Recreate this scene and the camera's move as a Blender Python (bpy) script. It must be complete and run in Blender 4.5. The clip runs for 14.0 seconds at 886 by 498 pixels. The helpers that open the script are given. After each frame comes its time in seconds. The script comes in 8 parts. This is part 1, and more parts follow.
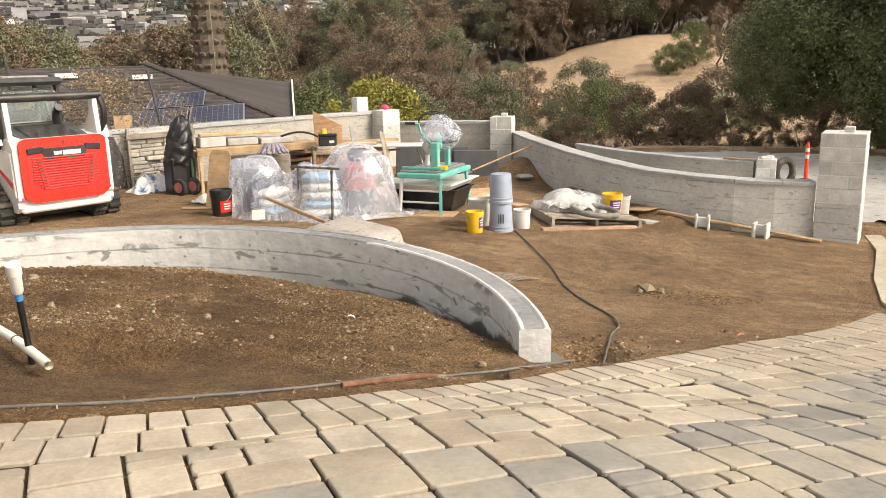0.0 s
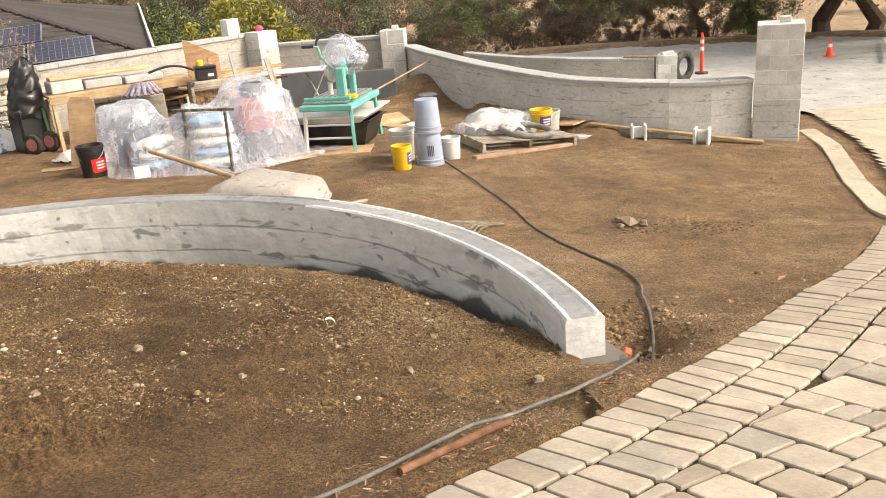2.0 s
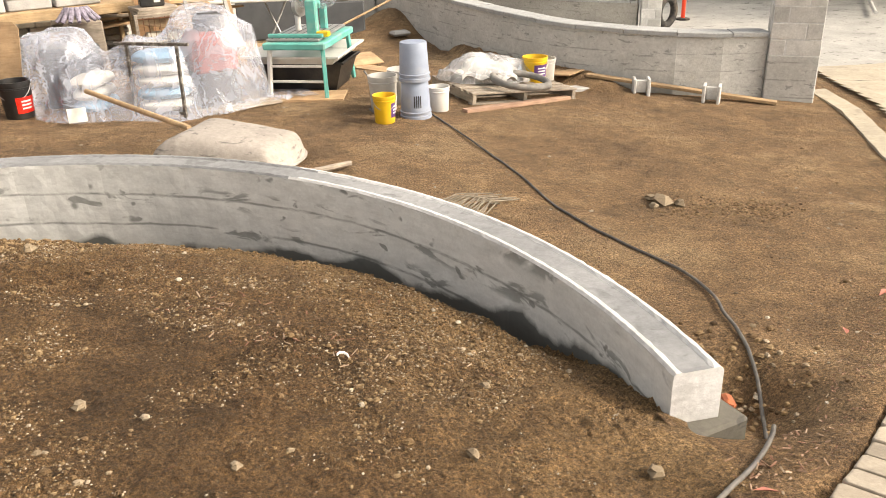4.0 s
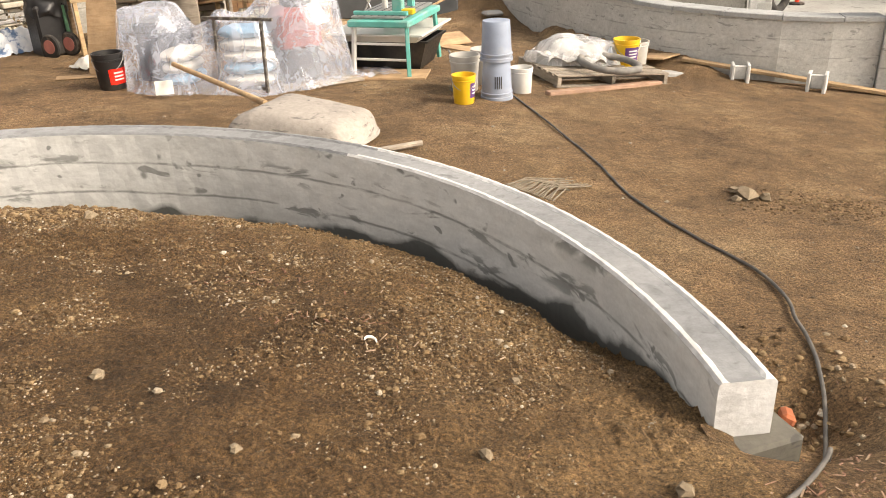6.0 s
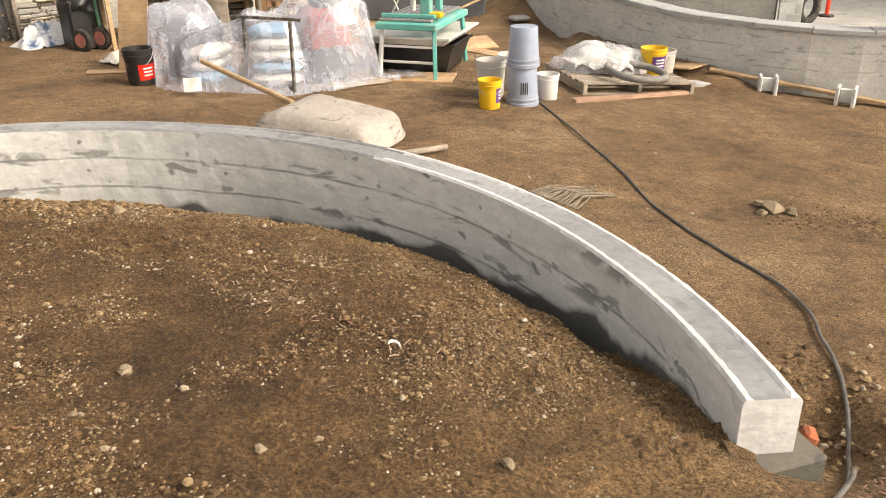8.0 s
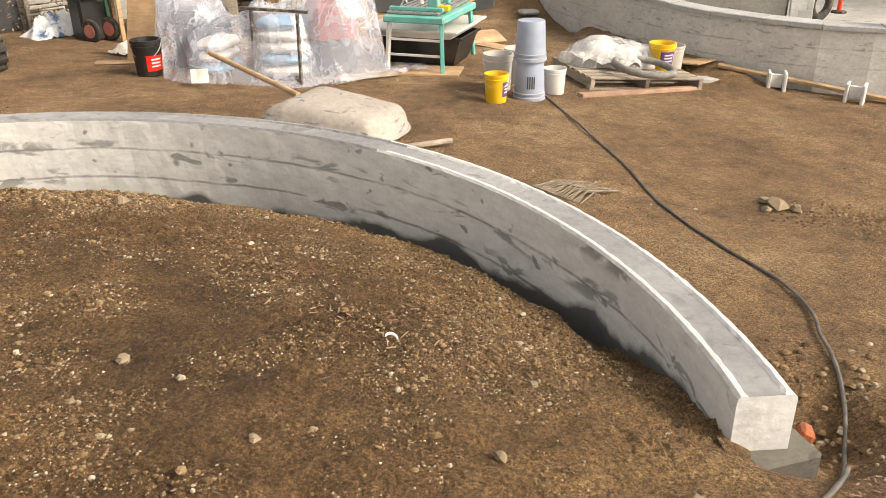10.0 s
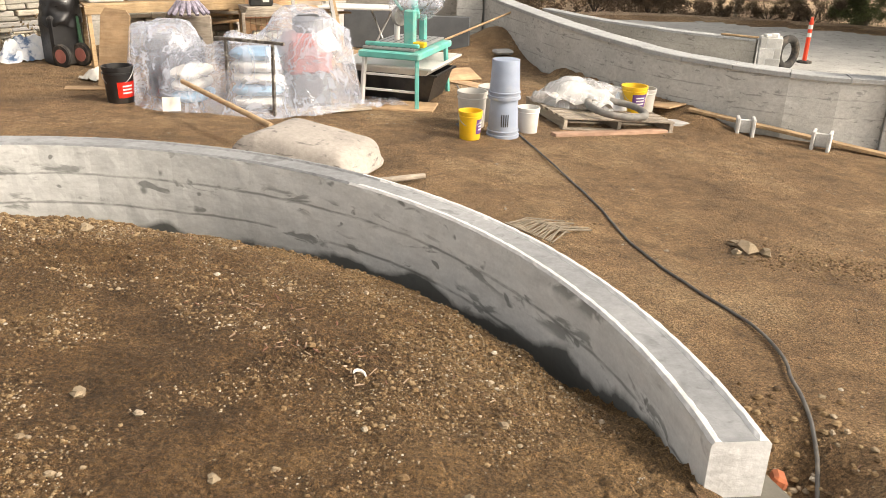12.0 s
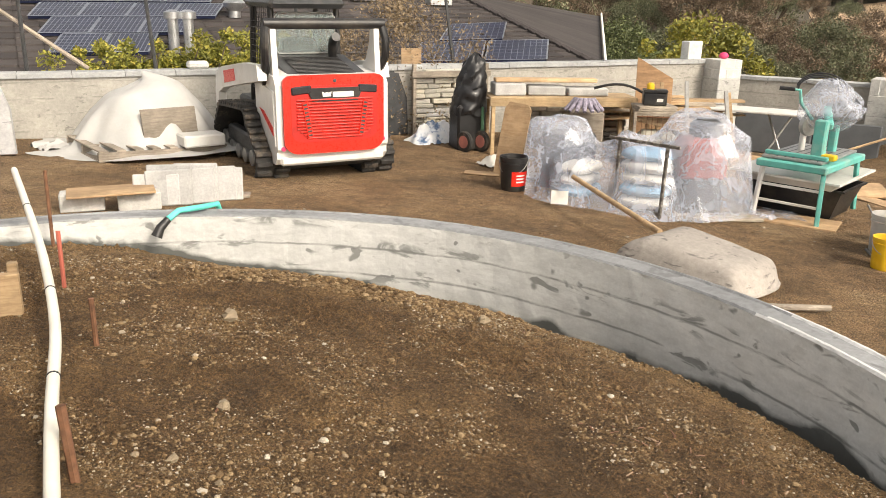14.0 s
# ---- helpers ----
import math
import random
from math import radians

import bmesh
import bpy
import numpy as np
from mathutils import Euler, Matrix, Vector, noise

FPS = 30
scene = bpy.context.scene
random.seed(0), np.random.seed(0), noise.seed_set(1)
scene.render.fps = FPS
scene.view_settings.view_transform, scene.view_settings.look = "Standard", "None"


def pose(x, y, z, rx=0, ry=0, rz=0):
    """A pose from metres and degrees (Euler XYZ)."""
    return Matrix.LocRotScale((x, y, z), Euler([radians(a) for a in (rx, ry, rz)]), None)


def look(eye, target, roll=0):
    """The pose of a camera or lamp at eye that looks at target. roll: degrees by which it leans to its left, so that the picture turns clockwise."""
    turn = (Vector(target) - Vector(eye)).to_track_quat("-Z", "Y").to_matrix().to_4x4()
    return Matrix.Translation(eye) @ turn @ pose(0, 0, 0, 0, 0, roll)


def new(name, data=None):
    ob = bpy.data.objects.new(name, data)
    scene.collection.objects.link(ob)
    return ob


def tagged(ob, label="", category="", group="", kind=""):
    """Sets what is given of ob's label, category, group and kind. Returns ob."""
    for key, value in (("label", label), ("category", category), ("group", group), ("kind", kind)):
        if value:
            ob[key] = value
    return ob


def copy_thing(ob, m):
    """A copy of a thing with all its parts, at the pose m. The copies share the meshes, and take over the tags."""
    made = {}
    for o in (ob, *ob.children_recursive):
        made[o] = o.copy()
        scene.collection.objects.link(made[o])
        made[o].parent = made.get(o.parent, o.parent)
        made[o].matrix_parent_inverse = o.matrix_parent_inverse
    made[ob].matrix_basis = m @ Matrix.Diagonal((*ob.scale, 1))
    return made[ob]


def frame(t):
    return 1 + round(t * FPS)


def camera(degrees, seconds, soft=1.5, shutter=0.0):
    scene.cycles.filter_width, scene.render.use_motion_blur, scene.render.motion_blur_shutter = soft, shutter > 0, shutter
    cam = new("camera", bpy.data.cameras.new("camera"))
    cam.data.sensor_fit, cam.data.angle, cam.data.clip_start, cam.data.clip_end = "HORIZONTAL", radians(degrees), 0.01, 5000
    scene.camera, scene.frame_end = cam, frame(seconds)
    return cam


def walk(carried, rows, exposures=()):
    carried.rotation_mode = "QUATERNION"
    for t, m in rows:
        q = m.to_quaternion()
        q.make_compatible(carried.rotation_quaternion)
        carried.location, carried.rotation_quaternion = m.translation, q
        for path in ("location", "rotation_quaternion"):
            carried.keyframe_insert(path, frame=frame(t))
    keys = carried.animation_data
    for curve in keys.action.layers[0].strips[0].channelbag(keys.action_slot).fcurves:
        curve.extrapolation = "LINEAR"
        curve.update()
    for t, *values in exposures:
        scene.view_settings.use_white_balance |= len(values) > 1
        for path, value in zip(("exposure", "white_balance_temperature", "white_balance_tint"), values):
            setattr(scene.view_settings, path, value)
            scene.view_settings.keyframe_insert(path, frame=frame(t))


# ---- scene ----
cam = camera(57.0, 14.0, soft=0.9)
PATH = [
    (0, (0.126, 0.572, 2.139), (0.031, 2.519, 1.689), -1.3),
    (0.5, (-0.074, 0.883, 2.171), (-0.132, 2.821, 1.682), -3.5),
    (1, (-0.199, 1.311, 2.146), (-0.235, 3.239, 1.618), -3.9),
    (1.5, (-0.391, 1.56, 2.166), (-0.316, 3.466, 1.566), -4.7),
    (2, (-0.553, 1.869, 2.179), (-0.349, 3.742, 1.509), -4.8),
    (2.5, (-0.677, 2.179, 2.19), (-0.445, 4.042, 1.501), -4.0),
    (3, (-0.838, 2.431, 2.167), (-0.535, 4.259, 1.413), -2.5),
    (3.2, (-0.913, 2.595, 2.164), (-0.574, 4.407, 1.389), -2.2),
    (5.3, (-0.593, 3.161, 2.051), (-0.387, 4.964, 1.211), -1.1),
    (5.5, (-0.581, 3.151, 2.053), (-0.42, 4.961, 1.218), -1.4),
    (6, (-0.59, 3.15, 2.046), (-0.501, 4.958, 1.197), -2.3),
    (6.5, (-0.59, 3.148, 2.052), (-0.539, 4.946, 1.179), -2.7),
    (7, (-0.598, 3.149, 2.056), (-0.551, 4.947, 1.182), -2.5),
    (7.5, (-0.605, 3.146, 2.062), (-0.551, 4.952, 1.204), -1.7),
    (8, (-0.621, 3.148, 2.069), (-0.575, 4.96, 1.225), -1.1),
    (10.5, (-0.575, 3.134, 2.068), (-0.552, 4.94, 1.209), -0.8),
    (11, (-0.567, 3.115, 2.056), (-0.544, 4.926, 1.207), -0.8),
    (11.5, (-0.545, 3.132, 2.049), (-0.459, 4.957, 1.236), -0.0),
    (12, (-0.59, 3.19, 2.046), (-0.491, 5.03, 1.269), 1.5),
    (12.5, (-0.771, 3.304, 2.081), (-0.819, 5.167, 1.357), 1.2),
    (13, (-0.9, 3.363, 2.129), (-1.151, 5.227, 1.449), 0.1),
    (13.5, (-0.949, 3.37, 2.128), (-1.47, 5.19, 1.482), 0.7),
    (14, (-0.911, 3.366, 2.136), (-1.632, 5.132, 1.535), 1.1),
]
EXPOSURE = [(0, 0.88, 7500, 12), (2.5, 1.12, 7600, 12), (6, 1.0, 7750, 13), (8, 0.98, 7750, 13), (11, 0.96, 7700, 13), (12, 1.02, 7600, 12), (13.2, 0.86, 7450, 11), (14, 0.76, 7400, 11)]
walk(cam, [(t, look(eye, target, roll)) for t, eye, target, roll in PATH], EXPOSURE)

# world and sun: thin high cloud, a soft low sun from behind and to the right
SUN_AZ, SUN_EL = -24.0, 38.0
world = bpy.data.worlds.new("sky")
scene.world = world
world.use_nodes = True
wn = world.node_tree.nodes
sky = wn.new("ShaderNodeTexSky")
sky.sky_type, sky.sun_disc = "NISHITA", False
sky.sun_elevation, sky.sun_rotation = radians(SUN_EL), radians(90 - SUN_AZ)
sky.air_density, sky.dust_density, sky.ozone_density = 1.0, 4.0, 1.0
hsv = wn.new("ShaderNodeHueSaturation")
hsv.inputs["Saturation"].default_value = 0.25
world.node_tree.links.new(sky.outputs[0], hsv.inputs["Color"])
world.node_tree.links.new(hsv.outputs[0], wn["Background"].inputs[0])
wn["Background"].inputs[1].default_value = 0.15
sun = new("sun", bpy.data.lights.new("sun", "SUN"))
sun.data.energy, sun.data.angle, sun.data.color = 1.5, radians(10), (1.0, 0.95, 0.87)
sd = Vector((math.cos(radians(SUN_AZ)) * math.cos(radians(SUN_EL)), math.sin(radians(SUN_AZ)) * math.cos(radians(SUN_EL)), math.sin(radians(SUN_EL))))
sun.matrix_world = look(sd * 60, (0, 0, 0))

# ---- materials ----
def node_mat(name, rough=0.8, metal=0.0):
    m = bpy.data.materials.new(name)
    m.use_nodes = True
    nt = m.node_tree
    b = nt.nodes["Principled BSDF"]
    b.inputs["Roughness"].default_value, b.inputs["Metallic"].default_value = rough, metal
    return m, nt, b


def tex(nt, scale, detail=4.0, rough=0.6, kind="NOISE", stretch=None, coords="Object", dist=0.0):
    tc = nt.nodes.new("ShaderNodeTexCoord")
    out = tc.outputs[coords]
    if stretch:
        mp = nt.nodes.new("ShaderNodeMapping")
        mp.inputs["Scale"].default_value = stretch
        nt.links.new(out, mp.inputs[0])
        out = mp.outputs[0]
    if kind == "NOISE":
        n = nt.nodes.new("ShaderNodeTexNoise")
        n.inputs["Detail"].default_value, n.inputs["Roughness"].default_value = detail, rough
        n.inputs["Distortion"].default_value = dist
        o = n.outputs[0]
    else:
        n = nt.nodes.new("ShaderNodeTexVoronoi")
        o = n.outputs["Distance"]
    n.inputs["Scale"].default_value = scale
    nt.links.new(out, n.inputs["Vector"])
    return o


def ramp(nt, src, stops):
    r = nt.nodes.new("ShaderNodeValToRGB")
    el = r.color_ramp.elements
    while len(el) < len(stops):
        el.new(0.5)
    for e, (p, c) in zip(el, stops):
        e.position = p
        e.color = (*c, 1) if len(c) == 3 else c
    nt.links.new(src, r.inputs[0])
    return r.outputs[0]


def g3(v):
    return (v, v, v)


def mix(nt, fac, a, b, mode="MIX"):
    n = nt.nodes.new("ShaderNodeMix")
    n.data_type, n.blend_type = "RGBA", mode
    for key, v in ((0, fac), (6, a), (7, b)):
        if isinstance(v, bpy.types.NodeSocket):
            nt.links.new(v, n.inputs[key])
        else:
            n.inputs[key].default_value = v if key == 0 else (*v, 1)
    return n.outputs[2]


def bump(nt, b, src, strength=0.3, dist=0.01, prev=None):
    n = nt.nodes.new("ShaderNodeBump")
    n.inputs["Strength"].default_value, n.inputs["Distance"].default_value = strength, dist
    nt.links.new(src, n.inputs["Height"])
    if prev is not None:
        nt.links.new(prev, n.inputs["Normal"])
    nt.links.new(n.outputs[0], b.inputs["Normal"])
    return n.outputs[0]


def rnd(nt, island=False):
    if island:
        return nt.nodes.new("ShaderNodeNewGeometry").outputs["Random Per Island"]
    return nt.nodes.new("ShaderNodeObjectInfo").outputs["Random"]


def plain(name, col, rough=0.6, metal=0.0, var=0.25, scale=6.0, fine=60.0, relief=0.15, dirt=None, dirt_amount=0.35):
    """Paint, plastic, metal or wood-free stuff: a base colour with two scales of wear and light relief."""
    m, nt, b = node_mat(name, rough, metal)
    dark = tuple(c * (1 - var) for c in col)
    light = tuple(min(1, c * (1 + var)) for c in col)
    c = ramp(nt, tex(nt, scale, 5), [(0.3, dark), (0.7, light)])
    if dirt:
        f = ramp(nt, tex(nt, scale * 0.6, 6, 0.7), [(0.5, g3(0)), (0.75, g3(dirt_amount))])
        c = mix(nt, f, c, dirt)
    nt.links.new(c, b.inputs["Base Color"])
    fn = tex(nt, fine, 3)
    bump(nt, b, fn, relief, 0.004)
    r = ramp(nt, fn, [(0.3, g3(max(0.05, rough - 0.1))), (0.7, g3(min(1, rough + 0.1)))])
    nt.links.new(r, b.inputs["Roughness"])
    return m


def wood(name, a, c, grain=(1.5, 18, 18), rough=0.75):
    m, nt, b = node_mat(name, rough)
    g = tex(nt, 3.0, 6, 0.65, stretch=grain, dist=0.6)
    col = ramp(nt, g, [(0.25, a), (0.6, c), (0.85, tuple(min(1, v * 1.15) for v in c))])
    st = ramp(nt, tex(nt, 2.5, 5, 0.7), [(0.35, g3(0.55)), (0.65, g3(1.0))])
    col = mix(nt, 1.0, col, st, "MULTIPLY")
    hs = nt.nodes.new("ShaderNodeHueSaturation")
    mr = nt.nodes.new("ShaderNodeMapRange")
    nt.links.new(rnd(nt), mr.inputs[0])
    mr.inputs[3].default_value, mr.inputs[4].default_value = 0.75, 1.2
    nt.links.new(mr.outputs[0], hs.inputs["Value"])
    nt.links.new(col, hs.inputs["Color"])
    nt.links.new(hs.outputs[0], b.inputs["Base Color"])
    bump(nt, b, g, 0.35, 0.004)
    return m


def make_soil(name, base, dark, light, ring=None):
    """Bare earth. ring: (x, y, from, to) - dry clay backfill lies from one radius to the other round that place."""
    m, nt, b = node_mat(name, 0.95)
    big = ramp(nt, tex(nt, 0.8, 7, 0.68), [(0.28, dark), (0.5, base), (0.72, light)])
    mid = ramp(nt, tex(nt, 5.0, 10, 0.82), [(0.33, g3(0.5)), (0.5, g3(0.98)), (0.66, g3(1.4))])
    if ring:
        tc = nt.nodes.new("ShaderNodeTexCoord")
        sc = nt.nodes.new("ShaderNodeVectorMath")
        sc.operation, sc.inputs[1].default_value = "MULTIPLY", (1, 1, 0)
        di = nt.nodes.new("ShaderNodeVectorMath")
        di.operation, di.inputs[1].default_value = "DISTANCE", (ring[0], ring[1], 0)
        nt.links.new(tc.outputs["Object"], sc.inputs[0])
        nt.links.new(sc.outputs[0], di.inputs[0])
        ad = nt.nodes.new("ShaderNodeMath")
        ad.operation, ad.inputs[1].default_value = "MULTIPLY_ADD", 1.7
        nt.links.new(tex(nt, 1.3, 6, 0.7), ad.inputs[0])
        nt.links.new(di.outputs["Value"], ad.inputs[2])
        mr = nt.nodes.new("ShaderNodeMapRange")
        mr.inputs[1].default_value, mr.inputs[2].default_value = ring[2] + 0.85, ring[3] + 0.85
        nt.links.new(ad.outputs[0], mr.inputs[0])
        big = mix(nt, mr.outputs[0], big, ramp(nt, tex(nt, 3.0, 6, 0.7), [(0.35, (0.185, 0.112, 0.05)), (0.65, (0.31, 0.198, 0.096))]))
    c = mix(nt, 1.0, big, mid, "MULTIPLY")
    grit = tex(nt, 75, 5, 0.8)
    c = mix(nt, 1.0, c, ramp(nt, grit, [(0.36, g3(0.3)), (0.5, g3(1.0)), (0.64, g3(1.8))]), "MULTIPLY")
    fine = tex(nt, 240, 3, 0.8)
    c = mix(nt, 1.0, c, ramp(nt, fine, [(0.38, g3(0.55)), (0.5, g3(1.0)), (0.62, g3(1.5))]), "MULTIPLY")
    speck = ramp(nt, tex(nt, 130, kind="VORONOI"), [(0.10, g3(1)), (0.2, g3(0))])
    some = ramp(nt, tex(nt, 17, 4, 0.75), [(0.56, g3(0)), (0.66, g3(0.8))])
    c = mix(nt, mix(nt, 1.0, speck, some, "MULTIPLY"), c, (0.46, 0.36, 0.24))
    peb = ramp(nt, tex(nt, 38, kind="VORONOI"), [(0.16, g3(1)), (0.22, g3(0))])
    sel = ramp(nt, tex(nt, 9, 4, 0.7), [(0.55, g3(0)), (0.68, g3(0.55))])
    c = mix(nt, mix(nt, 1.0, peb, sel, "MULTIPLY"), c, (0.42, 0.33, 0.22))
    nt.links.new(c, b.inputs["Base Color"])
    n1 = bump(nt, b, tex(nt, 14, 10, 0.85), 1.0, 0.07)
    n2 = bump(nt, b, grit, 1.0, 0.016, n1)
    bump(nt, b, tex(nt, 38, kind="VORONOI"), 0.35, 0.01, n2)
    return m


def make_concrete(name, a, c, stain, stain_amount=0.6, courses=0.0, rough=0.9):
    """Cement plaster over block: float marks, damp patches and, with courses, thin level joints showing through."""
    m, nt, b = node_mat(name, rough)
    col = ramp(nt, tex(nt, 1.4, 6, 0.62), [(0.3, a), (0.7, c)])
    fine = tex(nt, 24, 6, 0.7)
    col = mix(nt, 1.0, col, ramp(nt, fine, [(0.3, g3(0.82)), (0.7, g3(1.12))]), "MULTIPLY")
    sp = ramp(nt, tex(nt, 5.0, 4, 0.62, stretch=(0.8, 0.8, 3.2), dist=0.5), [(0.605, g3(0)), (0.67, g3(stain_amount))])
    col = mix(nt, sp, col, stain)
    sp2 = ramp(nt, tex(nt, 9.0, 3, 0.55, stretch=(1, 1, 1.5), dist=0.4), [(0.645, g3(0)), (0.70, g3(stain_amount))])
    col = mix(nt, sp2, col, stain)
    pale = ramp(nt, tex(nt, 2.3, 5, 0.7, stretch=(1, 1, 3)), [(0.56, g3(0)), (0.7, g3(0.35))])
    col = mix(nt, pale, col, tuple(min(1, v * 1.3) for v in c))
    h = fine
    if courses:
        tc = nt.nodes.new("ShaderNodeTexCoord")
        sep = nt.nodes.new("ShaderNodeSeparateXYZ")
        nt.links.new(tc.outputs["Object"], sep.inputs[0])
        wob = nt.nodes.new("ShaderNodeMath")
        wob.operation = "MULTIPLY_ADD"
        wob.inputs[1].default_value = 0.03
        nt.links.new(tex(nt, 2.2, 3), wob.inputs[0])
        nt.links.new(sep.outputs[2], wob.inputs[2])
        pp = nt.nodes.new("ShaderNodeMath")
        pp.operation = "PINGPONG"
        pp.inputs[1].default_value = courses / 2
        nt.links.new(wob.outputs[0], pp.inputs[0])
        line = ramp(nt, pp.outputs[0], [(0.0, g3(1)), (0.005, g3(0.7)), (0.013, g3(0))])
        brk = ramp(nt, tex(nt, 3.0, 4, 0.7, stretch=(1, 1, 6)), [(0.46, g3(0)), (0.56, g3(0.6))])
        f = mix(nt, 1.0, line, brk, "MULTIPLY")
        col = mix(nt, f, col, stain)
    nt.links.new(col, b.inputs["Base Color"])
    n1 = bump(nt, b, tex(nt, 4.5, 5, 0.6, stretch=(1, 1, 2)), 0.5, 0.02)
    bump(nt, b, h, 0.25, 0.006, n1)
    return m


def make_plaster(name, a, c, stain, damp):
    """Fresh cement plaster: level float lines at the block courses, drawn-out damp smears, and a darker, smoother foot
    by a point attribute.
    """
    m, nt, b = node_mat(name, 0.88)
    col = ramp(nt, tex(nt, 0.9, 6, 0.6), [(0.32, a), (0.68, c)])
    col = mix(nt, 1.0, col, ramp(nt, tex(nt, 7.0, 6, 0.65, stretch=(1, 1, 2.6)), [(0.3, g3(0.86)), (0.7, g3(1.1))]), "MULTIPLY")
    fine = tex(nt, 60, 5, 0.7)
    col = mix(nt, 1.0, col, ramp(nt, fine, [(0.3, g3(0.92)), (0.7, g3(1.06))]), "MULTIPLY")
    tc = nt.nodes.new("ShaderNodeTexCoord")
    sep = nt.nodes.new("ShaderNodeSeparateXYZ")
    nt.links.new(tc.outputs["Object"], sep.inputs[0])
    wob = nt.nodes.new("ShaderNodeMath")
    wob.operation, wob.inputs[1].default_value = "MULTIPLY_ADD", 0.045
    nt.links.new(tex(nt, 1.6, 4, 0.6), wob.inputs[0])
    nt.links.new(sep.outputs[2], wob.inputs[2])
    pp = nt.nodes.new("ShaderNodeMath")
    pp.operation, pp.inputs[1].default_value = "PINGPONG", 0.1
    nt.links.new(wob.outputs[0], pp.inputs[0])
    line = ramp(nt, pp.outputs[0], [(0.0, g3(1)), (0.004, g3(0.9)), (0.011, g3(0))])
    gate = ramp(nt, tex(nt, 1.7, 5, 0.7, stretch=(1, 1, 5)), [(0.36, g3(0)), (0.5, g3(0.85))])
    col = mix(nt, mix(nt, 1.0, line, gate, "MULTIPLY"), col, stain)
    near = ramp(nt, pp.outputs[0], [(0.0, g3(1)), (0.05, g3(0.75)), (0.075, g3(0.1))])
    smear = ramp(nt, tex(nt, 4.2, 4, 0.55, stretch=(0.85, 0.85, 2.6), dist=0.7), [(0.57, g3(0)), (0.64, g3(0.9))])
    col = mix(nt, mix(nt, 1.0, smear, near, "MULTIPLY"), col, stain)
    spot = ramp(nt, tex(nt, 5.5, 2, 0.5, stretch=(1, 1, 1.3), dist=0.3), [(0.665, g3(0)), (0.70, g3(0.85))])
    col = mix(nt, spot, col, stain)
    pale = ramp(nt, tex(nt, 2.0, 6, 0.7, stretch=(1, 1, 4)), [(0.56, g3(0)), (0.70, g3(0.4))])
    col = mix(nt, pale, col, tuple(min(1, v * 1.22) for v in c))
    # colour darkens and roughness drops towards the foot, with a noise-broken edge
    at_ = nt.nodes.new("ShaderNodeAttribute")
    at_.attribute_name = "foot_dark"
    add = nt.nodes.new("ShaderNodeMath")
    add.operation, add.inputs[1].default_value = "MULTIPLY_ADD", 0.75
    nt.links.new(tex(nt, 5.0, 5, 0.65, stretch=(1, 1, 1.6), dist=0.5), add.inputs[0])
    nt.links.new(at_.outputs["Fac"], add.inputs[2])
    foot_dark = ramp(nt, add.outputs[0], [(0.60, g3(0)), (0.92, g3(0.7)), (1.0, g3(0.95))])
    col = mix(nt, foot_dark, col, damp)
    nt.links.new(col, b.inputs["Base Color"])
    nt.links.new(ramp(nt, foot_dark, [(0.0, g3(0.9)), (1.0, g3(0.55))]), b.inputs["Roughness"])
    n1 = bump(nt, b, tex(nt, 4.0, 5, 0.6, stretch=(1, 1, 2.2)), 0.22, 0.012)
    n2 = bump(nt, b, tex(nt, 18, 5, 0.7, stretch=(1, 1, 2)), 0.12, 0.006, n1)
    bump(nt, b, fine, 0.12, 0.002, n2)
    return m


def piece_mat(name, tones, rough=0.85, relief=0.4, scale=5.0, island=False, stain=None):
    """Stone or cement pieces: a tone for each piece, blotches and grain on top."""
    m, nt, b = node_mat(name, rough)
    n = len(tones)
    c = ramp(nt, rnd(nt, island), [(i / max(1, n - 1), t) for i, t in enumerate(tones)])
    bl = ramp(nt, tex(nt, scale, 6, 0.68, coords="Object"), [(0.3, g3(0.72)), (0.55, g3(1.0)), (0.75, g3(1.18))])
    c = mix(nt, 1.0, c, bl, "MULTIPLY")
    if stain:
        f = ramp(nt, tex(nt, scale * 0.45, 5, 0.65), [(0.5, g3(0)), (0.66, g3(0.75))])
        c = mix(nt, f, c, stain)
    g = tex(nt, scale * 12, 5, 0.7)
    c = mix(nt, 1.0, c, ramp(nt, g, [(0.3, g3(0.85)), (0.7, g3(1.1))]), "MULTIPLY")
    nt.links.new(c, b.inputs["Base Color"])
    bump(nt, b, g, relief, 0.006)
    return m


def foliage(name, a, c, dry=None):
    m, nt, b = node_mat(name, 0.65)
    col = ramp(nt, rnd(nt, True), [(0.0, a), (0.75, c), (1.0, dry or tuple(v * 1.3 for v in c))])
    big = ramp(nt, tex(nt, 0.8, 3), [(0.35, g3(0.65)), (0.65, g3(1.2))])
    col = mix(nt, 1.0, col, big, "MULTIPLY")
    nt.links.new(col, b.inputs["Base Color"])
    return m


def clear(name, tint, alpha, rough=0.12, folds=7.0):
    """Thin polythene sheet: mostly clear, with milky creases."""
    m, nt, b = node_mat(name, rough)
    b.inputs["Base Color"].default_value = (*tint, 1)
    b.inputs["Specular IOR Level"].default_value = 0.8
    f = tex(nt, folds, 4, 0.55, stretch=(1, 1, 0.8), dist=0.8)
    bump(nt, b, f, 0.35, 0.03)
    a = ramp(nt, f, [(0.3, g3(alpha * 0.8)), (0.47, g3(alpha)), (0.5, g3(min(1, alpha * 1.5))), (0.53, g3(alpha)), (0.7, g3(min(1, alpha * 1.35)))])
    nt.links.new(a, b.inputs["Alpha"])
    return m


